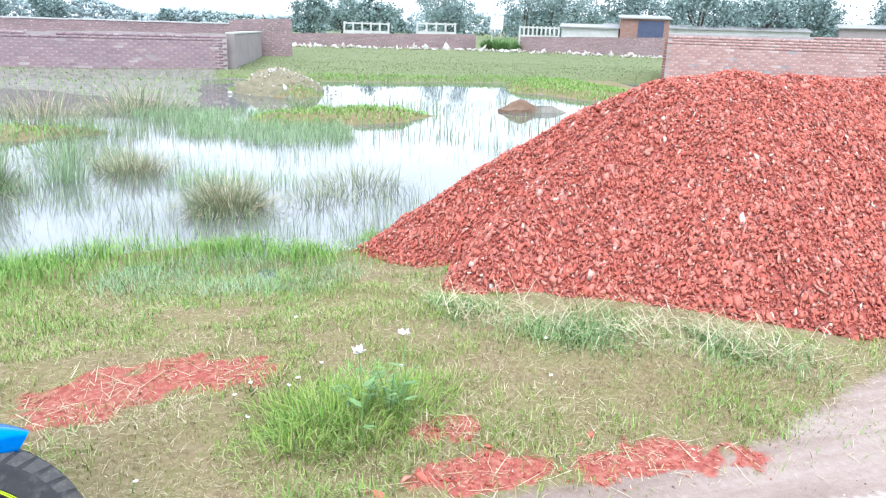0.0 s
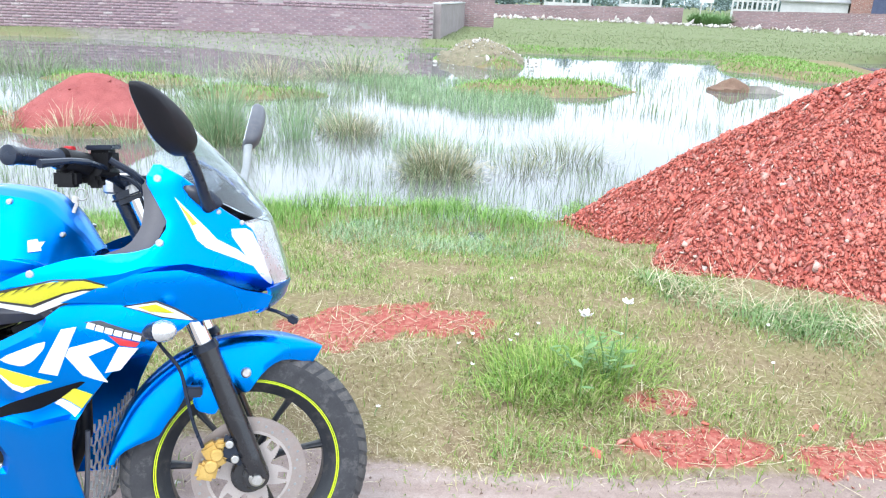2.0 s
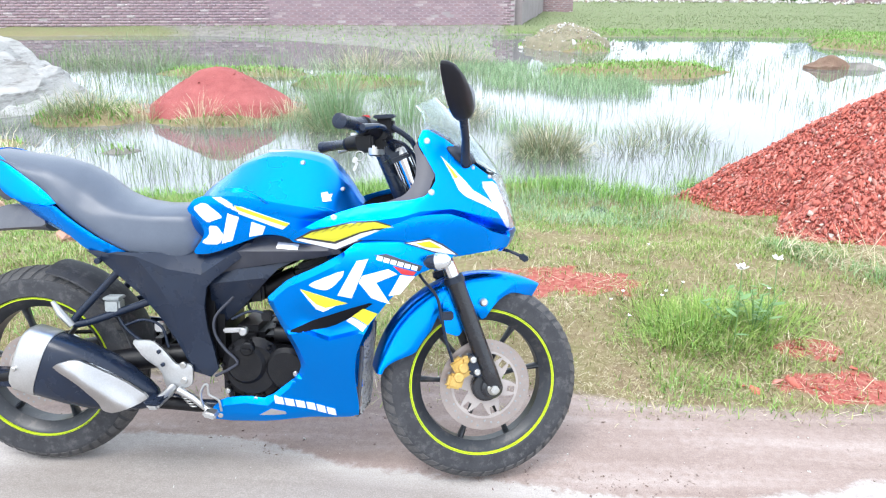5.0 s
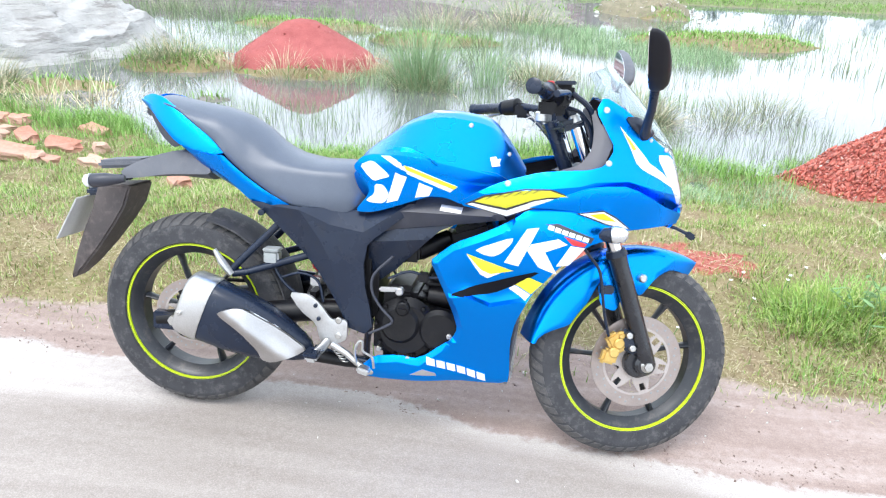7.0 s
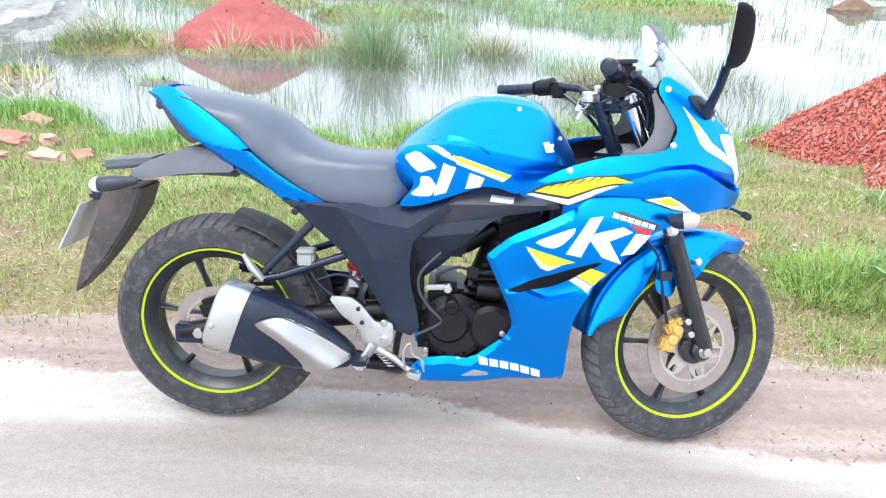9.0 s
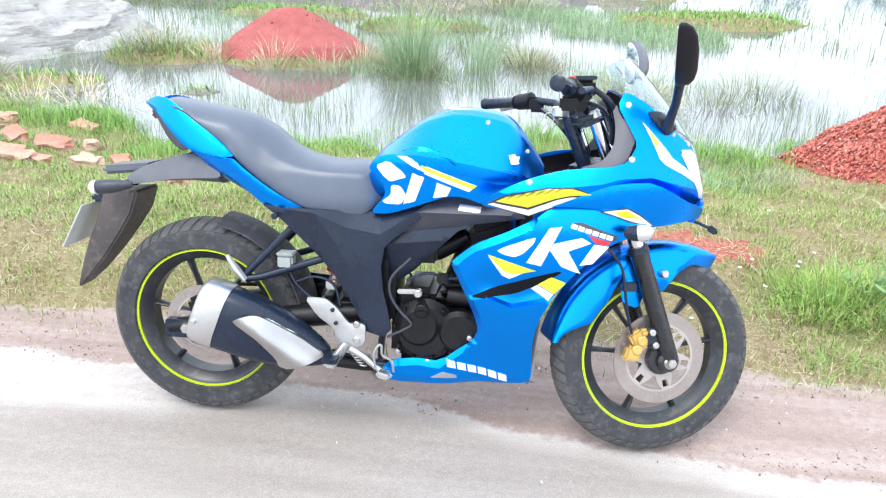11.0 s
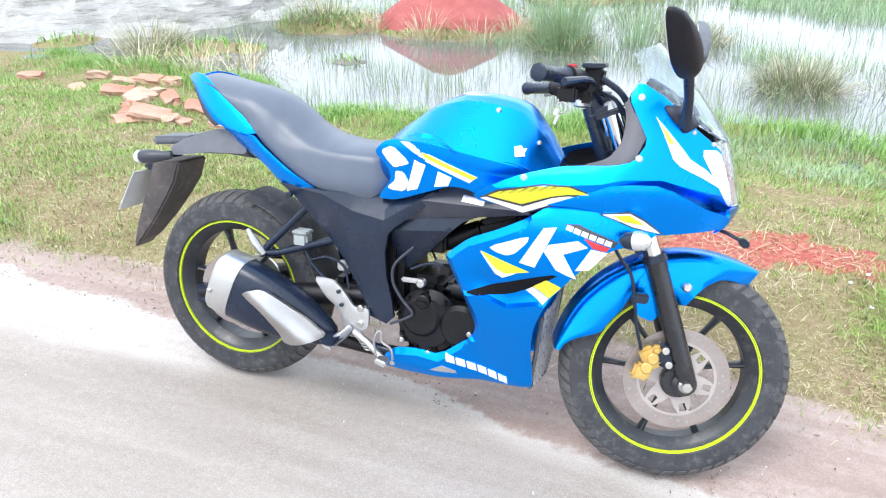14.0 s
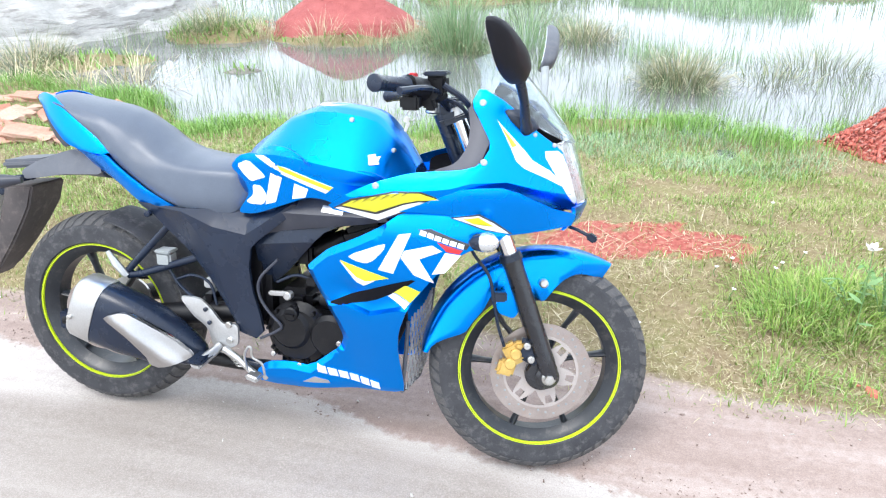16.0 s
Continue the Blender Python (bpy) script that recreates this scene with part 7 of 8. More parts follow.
tank = loft("fuel_tank", TANK, M_BLUE, bike, "glossy blue sculpted fuel tank", 64, 2.6, TANK_FACE)
for s in (-1, 1):
    shell("tank_groove", [(0.592, 0.856), (0.630, 0.868), (0.672, 0.866), (0.723, 0.848), (0.756, 0.824), (0.712, 0.834), (0.650, 0.850)], lambda x, z: tank_y(x, z) + 0.006 - 0.7 * (float(np.interp(x, [0.59, 0.63, 0.672, 0.723, 0.756], [0.857, 0.868, 0.866, 0.848, 0.824])) - z), M_BLUE, tank, "", 0.008, 0.009, 0.0, (s,), 1, 0.0)
SHROUD = [(0.507, 0.803), (0.548, 0.772), (0.560, 0.735), (0.513, 0.677), (0.570, 0.680), (0.657, 0.713), (0.729, 0.742), (0.773, 0.742), (0.826, 0.722), (0.885, 0.768), (0.944, 0.797), (0.90, 0.82), (0.80, 0.82), (0.70, 0.835), (0.62, 0.845), (0.572, 0.846), (0.535, 0.835)]


def shroud_y(x, z):
    return 0.150 + 0.024 * math.exp(-((x - 0.76) / 0.16) ** 2) - 0.12 * max(0, 0.60 - x) + 0.12 * (min(z, 0.82) - 0.74) - 0.02 * max(0, x - 0.85)


sh_r, sh_l = shell("tank_shroud", SHROUD, shroud_y, M_BLUE, bike, "blue tank side panel with white and yellow decals", 0.02, 0.014)
for s in (-1, 1):
    own = sh_r if s < 0 else sh_l
    shell("white_curl", [(0.530, 0.812), (0.566, 0.828), (0.605, 0.80), (0.617, 0.786), (0.595, 0.779), (0.572, 0.770), (0.552, 0.785)], shroud_y, M_DECAL_W, own, "white rounded decal", 0.005, 0.011, 0.0032, (s,), 1)
    shell("white_curl", [(0.574, 0.762), (0.60, 0.762), (0.617, 0.735), (0.602, 0.710), (0.562, 0.708), (0.548, 0.714), (0.574, 0.735)], shroud_y, M_DECAL_W, own, "white rounded decal", 0.005, 0.011, 0.0032, (s,), 1)
    shell("white_bar", [(0.633, 0.800), (0.665, 0.789), (0.641, 0.722), (0.609, 0.712)], shroud_y, M_DECAL_W, own, "white slanted bar decal", 0.005, 0.011, 0.0032, (s,), 0)
    shell("white_bar", [(0.70, 0.777), (0.738, 0.765), (0.728, 0.742), (0.69, 0.735)], shroud_y, M_DECAL_W, own, "white slanted bar decal", 0.005, 0.011, 0.0032, (s,), 0)
    shell("tank_stripe", [(0.590, 0.842), (0.615, 0.843), (0.66, 0.823), (0.806, 0.774), (0.785, 0.757), (0.66, 0.80)], shroud_y, M_DECAL_W, own, "white stripe", 0.005, 0.011, 0.0036, (s,), 0)
    shell("tank_stripe_core", [(0.655, 0.822), (0.805, 0.774), (0.796, 0.766), (0.664, 0.809)], shroud_y, M_DECAL_Y, own, "yellow stripe", 0.006, 0.009, 0.0070, (s,), 0)
    for k in range(2):
        shell("badge", [(0.884 + 0.016 * k, 0.855 - 0.004 * k), (0.900 + 0.014 * k, 0.858 - 0.006 * k), (0.914 - 0.004 * k, 0.834 + 0.004 * k), (0.892 + 0.008 * k, 0.832)], lambda x, z: tank_y(x, z), M_DECAL_W, tank, "small white badge", 0.003, 0.01, 0.004, (s,), 0)
    simple("tank_bolt", lambda bm: drum(bm, 0.824, s * (tank_y(0.824, 0.934) - 0.006), s * (tank_y(0.824, 0.934) + 0.006), 0.934, 0.007, 14, 0.002), M_STEEL, tank)
    simple("tank_bolt", lambda bm: drum(bm, 0.935, s * (tank_y(0.935, 0.862) - 0.006), s * (tank_y(0.935, 0.862) + 0.006), 0.862, 0.006, 14, 0.002), M_STEEL, tank)
simple("filler_cap", lambda bm: (drum(bm, 0, -0.004, 0.012, 0, 0.045), bm.transform(Matrix.Translation((0.75, 0, 0.954)) @ Matrix.Rotation(radians(90), 4, "X"))), M_STEEL, tank, "steel filler cap")


def seat_skin(bm):
    """A stepped saddle: domed top down to a soft fold at each side, then flanks that lean out to its lower edge."""
    rings = []
    for x in np.linspace(-0.118, 0.556, 54):
        top = smooth_table(([-0.118, -0.10, -0.087, -0.014, 0.097, 0.166, 0.222, 0.264, 0.318, 0.392, 0.478, 0.53, 0.556], [0.945, 0.957, 0.963, 0.951, 0.935, 0.916, 0.884, 0.845, 0.818, 0.805, 0.807, 0.800, 0.775]), x, 0.012)
        cz = smooth_table(([-0.118, -0.08, -0.042, 0.036, 0.102, 0.157, 0.194, 0.249, 0.359, 0.478, 0.556], [0.940, 0.942, 0.936, 0.913, 0.896, 0.852, 0.812, 0.786, 0.780, 0.778, 0.766]), x, 0.014)
        low = smooth_table(([-0.118, -0.042, -0.021, 0.045, 0.092, 0.146, 0.202, 0.275, 0.33, 0.402, 0.491, 0.511, 0.55], [0.938, 0.932, 0.922, 0.880, 0.848, 0.790, 0.748, 0.702, 0.680, 0.668, 0.666, 0.680, 0.715]), x, 0.012)
        cw = smooth_table(([-0.118, -0.10, -0.06, 0.036, 0.15, 0.25, 0.4, 0.5, 0.556], [0.030, 0.058, 0.082, 0.100, 0.111, 0.118, 0.121, 0.112, 0.078]), x, 0.012)
        lw = smooth_table(([-0.118, -0.06, 0.036, 0.15, 0.25, 0.4, 0.5, 0.556], [0.034, 0.090, 0.111, 0.125, 0.131, 0.133, 0.126, 0.088]), x, 0.012)
        cz, d = min(cz, top - 0.004), max(0.004, top - cz)
        half = [(0.0, top), (0.3 * cw, top - 0.05 * d), (0.6 * cw, top - 0.24 * d), (0.85 * cw, top - 0.58 * d), (0.95 * cw, top - 0.82 * d), (cw, cz - 0.002), (0.8 * cw + 0.2 * lw + 0.002, 0.84 * cz + 0.16 * low), (0.4 * cw + 0.6 * lw + 0.003, 0.45 * cz + 0.55 * low), (lw, low + 0.006), (lw - 0.003, low), (0.85 * lw, low - 0.006)]
        rings.append([bm.verts.new((x, y, z)) for y, z in half] + [bm.verts.new((x, -y, z)) for y, z in half[:0:-1]])
    for a, b in zip(rings, rings[1:]):
        for k in range(len(a)):
            bm.faces.new((a[k], b[k], b[(k + 1) % len(a)], a[(k + 1) % len(a)]))
    bm.faces.new(rings[0])
    bm.faces.new(rings[-1][::-1])
    bmesh.ops.recalc_face_normals(bm, faces=bm.faces)


simple("seat", seat_skin, M_SEAT, bike, "one-piece stepped seat in dusty grey vinyl")
TAIL = [(-0.172, 0.947, 0.938, 0.014, 0.943), (-0.148, 0.951, 0.926, 0.044, 0.943), (-0.092, 0.944, 0.868, 0.080, 0.922), (-0.027, 0.914, 0.812, 0.098, 0.885), (0.054, 0.876, 0.742, 0.112, 0.842), (0.10, 0.832, 0.722, 0.116, 0.80), (0.171, 0.752, 0.690, 0.118, 0.73), (0.247, 0.700, 0.668, 0.118, 0.688), (0.325, 0.668, 0.660, 0.116, 0.664)]
tail = loft("tail_cowl", TAIL, M_BLUE, bike, "slim glossy blue tail cowl", 32, power=2.6)
TAIL_W, TAIL_MID = ([-0.17, -0.12, -0.05, 0.05, 0.12, 0.33], [0.030, 0.075, 0.106, 0.126, 0.133, 0.139]), ([-0.16, -0.05, 0.05, 0.12, 0.2, 0.3], [0.945, 0.910, 0.838, 0.778, 0.712, 0.668])


def tail_y(x, z):
    """The tail's flank faces up as well as out, and rolls under along its lower edge."""
    d = smooth_table(TAIL_MID, x, 0.03) - z
    return smooth_table(TAIL_W, x, 0.03) - 0.012 + 0.22 * d - 2.0 * d * d


def tail_under(x, z):
    """The lower tail panel turns in towards its foot."""
    return smooth_table(TAIL_W, x, 0.03) + 0.002 - 0.36 * max(0.0, smooth_table(TAIL_MID, x, 0.03) - z + 0.02)


for s in (-1, 1):
    shell("tail_panel", [(-0.158, 0.950), (-0.118, 0.964), (-0.073, 0.957), (-0.008, 0.918), (0.054, 0.878), (0.103, 0.837), (0.128, 0.812), (0.091, 0.806), (0.038, 0.815), (-0.019, 0.829), (-0.081, 0.886), (-0.125, 0.930)], tail_y, M_BLUE, tail, "bright blue upper tail panel", 0.006, 0.011, 0.003, (s,), 1)
    shell("tail_panel", [(-0.019, 0.827), (0.042, 0.813), (0.095, 0.803), (0.128, 0.809), (0.158, 0.783), (0.200, 0.752), (0.256, 0.716), (0.338, 0.676), (0.275, 0.670), (0.21, 0.679), (0.147, 0.733), (0.084, 0.771), (0.049, 0.791), (-0.007, 0.814)], tail_under, M_BLUE, tail, "deep blue lower tail panel", 0.006, 0.011, 0.002, (s,), 1)
shell("tail_lamp_side", [(-0.150, 0.944), (-0.115, 0.925), (-0.065, 0.872), (-0.008, 0.824), (-0.034, 0.815), (-0.076, 0.845), (-0.109, 0.890), (-0.136, 0.928)], lambda x, z: max(0.02, smooth_table(TAIL_W, x, 0.03) - 0.012), M_GREY, tail, "smoked lower edge of the tail", 0.012, 0.012, 0.0, (-1, 1), 1)
simple("tail_lamp", lambda bm: block(bm, (-0.150, -0.035, 0.900), (-0.112, 0.035, 0.930), 0.008, RY(-45)), M_GREY, tail, "smoked tail lamp")


def bracket(bm):
    tube(bm, [(-0.22, 0, 0.716), (-0.14, 0, 0.730), (-0.04, 0, 0.748), (0.06, 0, 0.750)], [0.012, 0.018, 0.027, 0.032], 16)
    bm.transform(Matrix.Diagonal((1, 2.3, 1, 1)))


tail_bracket = simple("tail_bracket", bracket, M_GRAB, bike, "grey plastic bracket under the tail")
for s in (-1, 1):
    shell("bracket_arm", [(-0.212, 0.734), (-0.161, 0.764), (-0.10, 0.787), (-0.045, 0.803), (0.0, 0.800), (0.065, 0.776), (0.08, 0.745), (0.0, 0.739), (-0.067, 0.733), (-0.142, 0.718), (-0.20, 0.710)], lambda x, z: 0.072 + 0.15 * max(0, x + 0.12) + 0.35 * (0.74 - z), M_GRAB, tail_bracket, "", 0.02, 0.014, 0.0, (s,), 1)
simple("reflector_shelf", lambda bm: block(bm, (-0.298, -0.056, 0.737), (-0.150, 0.056, 0.763), 0.009, RY(-6)), M_GRAB, tail_bracket, "grey shelf behind the tail lamp")
for s in (-1, 1):
    ind = simple("rear_indicator", lambda bm: tube(bm, [(-0.20, s * 0.04, 0.712), (-0.215, s * 0.10, 0.712)], 0.011, 10), M_BLACK, tail_bracket, "rear turn signal on a black stalk")
    simple("indicator_lamp", lambda bm: tube(bm, [(-0.272, s * 0.135, 0.706), (-0.262, s * 0.135, 0.707), (-0.225, s * 0.13, 0.711), (-0.175, s * 0.115, 0.716)], [0.015, 0.021, 0.020, 0.010], 14), M_GREY, ind)
    simple("indicator_lens", lambda bm: tube(bm, [(-0.290, s * 0.137, 0.704), (-0.282, s * 0.137, 0.705), (-0.268, s * 0.136, 0.706)], [0.008, 0.018, 0.0215], 14), M_DECAL_W, ind, "pale indicator lens")


def flap(bm):
    prof = [(-0.185, 0.69, 0.07), (-0.208, 0.62, 0.070), (-0.243, 0.565, 0.066), (-0.297, 0.49, 0.058), (-0.357, 0.418, 0.048), (-0.403, 0.374, 0.034)]
    rear = [(-0.30, 0.68), (-0.325, 0.60), (-0.355, 0.535), (-0.385, 0.46), (-0.405, 0.40), (-0.413, 0.372)]
    rings = []
    for (x, z, w), (x2, z2) in zip(prof, rear):
        rings.append([bm.verts.new(p) for p in ((x, -w, z), (x, w, z), ((x + x2) / 2, w * 1.02, (z + z2) / 2), (x2, w * 0.75, z2), (x2, -w * 0.75, z2), ((x + x2) / 2, -w * 1.02, (z + z2) / 2))])
    for a, b in zip(rings, rings[1:]):
        for i in range(6):
            bm.faces.new((a[i], a[(i + 1) % 6], b[(i + 1) % 6], b[i]))
    bm.faces.new(rings[0][::-1])
    bm.faces.new(rings[-1])
    bmesh.ops.recalc_face_normals(bm, faces=bm.faces)
    bmesh.ops.bevel(bm, geom=[e for e in bm.edges if e.calc_face_angle(0) > 0.5], offset=0.006, segments=2, affect="EDGES")


guard_rear = simple("rear_mudguard", flap, M_MUDFLAP, bike, "dusty brownish black rear mudguard")
plate = simple("number_plate", lambda bm: (block(bm, (-0.002, -0.085, -0.075), (0.002, 0.085, 0.075), 0.0015), bm.transform(pose(-0.385, 0, 0.575, 0, 28, 0))), M_PLATE, guard_rear, "pale number plate with plain bars", False)
for z in (-0.03, 0.03):
    simple("plate_bar", lambda bm: (slab(bm, (-0.0035, -0.06, z - 0.013), (-0.0021, 0.06, z + 0.013)), bm.transform(pose(-0.385, 0, 0.575, 0, 28, 0))), M_DECAL_K, plate, "", False)
simple("plate_lamp", lambda bm: block(bm, (-0.345, -0.045, 0.645), (-0.295, 0.045, 0.672), 0.008, RY(-8)), M_BLACK, guard_rear, "small black plate lamp")

# ---- side covers and frame ----
COVER = [(0.209, 0.682), (0.253, 0.652), (0.297, 0.611), (0.368, 0.547), (0.419, 0.492), (0.462, 0.429), (0.492, 0.375), (0.506, 0.338), (0.559, 0.322), (0.581, 0.345), (0.573, 0.40), (0.557, 0.464), (0.551, 0.530), (0.560, 0.587), (0.580, 0.609), (0.68, 0.69), (0.69, 0.722), (0.677, 0.722), (0.522, 0.678), (0.372, 0.680)]
VEE = ([0.20, 0.362, 0.452, 0.546, 0.578, 0.679], [0.69, 0.673, 0.638, 0.624, 0.645, 0.716])
STEM = ([0.33, 0.36, 0.466, 0.539, 0.593, 0.673], [0.520, 0.505, 0.471, 0.453, 0.423, 0.362])


def cover_y(x, z):
    """Folded along a V below the seat and along the stem that runs down from it."""
    vee, stem = float(np.interp(x, *VEE)), float(np.interp(z, *STEM))
    return 0.160 - 0.05 * max(0, 0.55 - z) - 0.9 * max(0.0, z - vee) - 0.32 * min(0.09, max(0.0, stem - x)) - 0.2 * max(0.0, x - 0.575)


cover_r, cover_l = shell("side_cover", COVER, cover_y, M_BLACK, bike, "black Y-shaped plastic frame cover", 0.012, 0.013, cuts=0, creases=[[(x, float(np.interp(x, *VEE))) for x in (0.37, 0.452, 0.50, 0.546, 0.578, 0.63, 0.67)], [(float(np.interp(z, *STEM)), z) for z in (0.66, 0.593, 0.539, 0.466, 0.36)]], sharp=15)
for s in (-1, 1):
    own = cover_r if s < 0 else cover_l
    simple("cover_bolt", lambda bm: drum(bm, 0.248, s * 0.135, s * 0.152, 0.655, 0.009, 14, 0.002), M_BLACK, own)
    shell("upper_frame_cover", [(0.574, 0.609), (0.637, 0.636), (0.745, 0.654), (0.836, 0.668), (0.94, 0.688), (0.90, 0.735), (0.82, 0.742), (0.729, 0.745), (0.676, 0.722), (0.60, 0.66)], lambda x, z: 0.146 - 0.55 * max(0.0, z - 0.69 - 0.02 * (x - 0.7)) - 0.25 * max(0.0, 0.69 - z), M_GREY, bike, "dark grey frame cover below the tank", 0.01, 0.013, 0, (s,), 0, creases=[[(0.64, 0.689), (0.75, 0.691), (0.90, 0.694)]], sharp=15)
    shell("name_tag", [(0.760, 0.716), (0.821, 0.712), (0.816, 0.696), (0.757, 0.700)], lambda x, z: 0.146 - 0.55 * max(0.0, z - 0.69 - 0.02 * (x - 0.7)), M_ALLOY, own, "pale name tag", 0.003, 0.014, 0.004, (s,), 0)
    shell("airbox_cover", [(0.560, 0.600), (0.62, 0.635), (0.70, 0.648), (0.80, 0.660), (0.759, 0.640), (0.728, 0.610), (0.682, 0.560), (0.634, 0.508), (0.585, 0.468), (0.553, 0.50)], lambda x, z: 0.136 - 0.45 * abs(z - 0.598 - 0.12 * (x - 0.6)) * (1 if z < 0.598 + 0.12 * (x - 0.6) else 0.4), M_BLACK, bike, "black ribbed airbox cover", 0.01, 0.013, 0, (s,), 0, creases=[[(0.575, 0.595), (0.65, 0.604), (0.715, 0.612)]], sharp=12)
    simple("drain_hose", lambda bm: tube(bm, flow([(0.634, s * 0.150, 0.560), (0.583, s * 0.156, 0.505), (0.579, s * 0.158, 0.456), (0.606, s * 0.158, 0.410), (0.640, s * 0.158, 0.374), (0.622, s * 0.156, 0.354), (0.573, s * 0.15, 0.326)]), 0.0042, 8), M_GREY, own, "black drain hose")
frame_ob = simple("frame", lambda bm: (block(bm, (0.28, -0.10, 0.60), (0.60, 0.10, 0.665), 0.02), block(bm, (0.48, -0.11, 0.34), (0.585, 0.11, 0.63), 0.02), tube(bm, [(0.55, 0, 0.64), (0.75, 0, 0.70), (0.90, 0, 0.75), (0.98, 0, 0.78)], [0.09, 0.075, 0.035, 0.025], 16), tube(bm, [(0.95, -0.03, 0.76), (0.93, -0.04, 0.55), (0.88, -0.05, 0.42)], 0.022, 12), tube(bm, [(0.95, 0.03, 0.76), (0.93, 0.04, 0.55), (0.88, 0.05, 0.42)], 0.022, 12)), M_ENGINE, bike, "black steel frame")
for s in (-1, 1):
    simple("subframe_bar", lambda bm: tube(bm, [(0.145, s * 0.125, 0.465), (0.175, s * 0.12, 0.50), (0.285, s * 0.11, 0.615)], 0.011, 10), M_BLACK, frame_ob)
    simple("subframe_bar", lambda bm: tube(bm, [(0.155, s * 0.125, 0.462), (0.20, s * 0.12, 0.470), (0.375, s * 0.11, 0.532)], 0.011, 10), M_BLACK, frame_ob)
    simple("pillion_peg", lambda bm: (tube(bm, [(0.155, s * 0.135, 0.462), (0.128, s * 0.142, 0.50), (0.108, s * 0.145, 0.535)], [0.010, 0.012, 0.006], 8), bm.transform(Matrix.Translation((0, 0, 0)))), M_ALLOY, frame_ob, "folded silver pillion footpeg")

# ---- engine ----
eng = simple("engine", lambda bm: (block(bm, (0.575, -0.115, 0.235), (0.835, 0.115, 0.405), 0.03), block(bm, (0.60, -0.10, 0.38), (0.70, 0.10, 0.46), 0.02)), M_ENGINE, bike, "black painted engine")
simple("clutch_cover", lambda bm: (drum(bm, 0.675, -0.10, -0.142, 0.345, 0.092, 48, 0.02), drum(bm, 0.66, -0.13, -0.152, 0.36, 0.058, 40, 0.01)), M_ENGINE, eng, "round black clutch cover")
simple("case_cover", lambda bm: (drum(bm, 0.775, -0.10, -0.150, 0.350, 0.062, 40, 0.012), block(bm, (0.73, -0.145, 0.29), (0.82, -0.10, 0.40), 0.02)), M_ENGINE, eng)
simple("filler_plug", lambda bm: (drum(bm, 0.668, -0.13, -0.162, 0.41, 0.02, 20, 0.004), slab(bm, (0.656, -0.169, 0.407), (0.680, -0.161, 0.413))), M_ENGINE, eng, "black oil filler plug")
for j in range(8):
    z = 0.425 + 0.0215 * j
    simple("cooling_fin", lambda bm: block(bm, (0.70 + 0.012 * j, -0.085, z), (0.83 + 0.012 * j, 0.085, z + 0.006), 0.002), M_ENGINE, eng)
simple("cylinder", lambda bm: tube(bm, [(0.755, 0, 0.40), (0.83, 0, 0.60)], 0.062, 24), M_ENGINE, eng)
simple("cylinder_head", lambda bm: block(bm, (0.79, -0.075, 0.585), (0.91, 0.075, 0.655), 0.015, RY(-20)), M_ENGINE, eng)
simple("clutch_arm", lambda bm: (block(bm, (0.595, -0.140, 0.452), (0.66, -0.128, 0.466), 0.004, RY(-3)), drum(bm, 0.655, -0.125, -0.15, 0.457, 0.012, 14, 0.003)), M_ALLOY, eng, "silver clutch release arm")
for x, z in ((0.60, 0.275), (0.690, 0.262), (0.755, 0.275), (0.806, 0.34)):
    simple("case_bolt", lambda bm: drum(bm, x, -0.11, -0.160 if x > 0.62 else -0.135, z, 0.008, 12, 0.002), M_STEEL, eng)
simple("header_pipe", lambda bm: tube(bm, [(0.90, -0.03, 0.60), (0.945, -0.04, 0.52), (0.95, -0.05, 0.38), (0.90, -0.06, 0.25), (0.75, -0.07, 0.21), (0.5, -0.10, 0.215), (0.40, -0.13, 0.235)], 0.019, 12), M_ENGINE, bike, "black exhaust header pipe")

for k in range(9):
    a = radians(40 * k + 12)
    simple("case_bolt", lambda bm: drum(bm, 0.675 + 0.084 * math.cos(a), -0.128, -0.146, 0.345 + 0.084 * math.sin(a), 0.0052, 6, 0.001), M_ENGINE, eng)
simple("starter_motor", lambda bm: tube(bm, [(0.735, -0.09, 0.442), (0.80, -0.09, 0.435)], 0.026, 18), M_ENGINE, eng, "black starter motor")
simple("throttle_body", lambda bm: (tube(bm, [(0.62, -0.03, 0.545), (0.70, -0.03, 0.56), (0.78, -0.02, 0.60)], [0.036, 0.03, 0.026], 16), block(bm, (0.655, -0.085, 0.53), (0.70, -0.03, 0.585), 0.008)), M_ENGINE, eng, "black throttle body")
for line in ([(0.62, -0.13, 0.49), (0.68, -0.13, 0.515), (0.75, -0.12, 0.50), (0.84, -0.11, 0.53)], [(0.50, -0.12, 0.40), (0.46, -0.12, 0.47), (0.43, -0.11, 0.52)], [(0.30, -0.11, 0.46), (0.36, -0.12, 0.48), (0.41, -0.12, 0.46), (0.43, -0.125, 0.40)]):
    simple("hose", lambda bm: tube(bm, flow(line), 0.0042, 8), M_BLACK, eng, "black rubber hose")
for x, y, z in ((0.40, -0.10, 0.455), (0.72, -0.12, 0.50), (0.455, -0.115, 0.44)):
    simple("fitting", lambda bm: block(bm, (x - 0.016, y - 0.012, z - 0.014), (x + 0.016, y + 0.012, z + 0.014), 0.004), M_ALLOY if x < 0.43 else M_ENGINE, eng)
simple("skid_rail", lambda bm: tube(bm, [(0.40, -0.10, 0.245), (0.50, -0.105, 0.225), (0.60, -0.10, 0.215)], 0.012, 10), M_BLACK, eng)

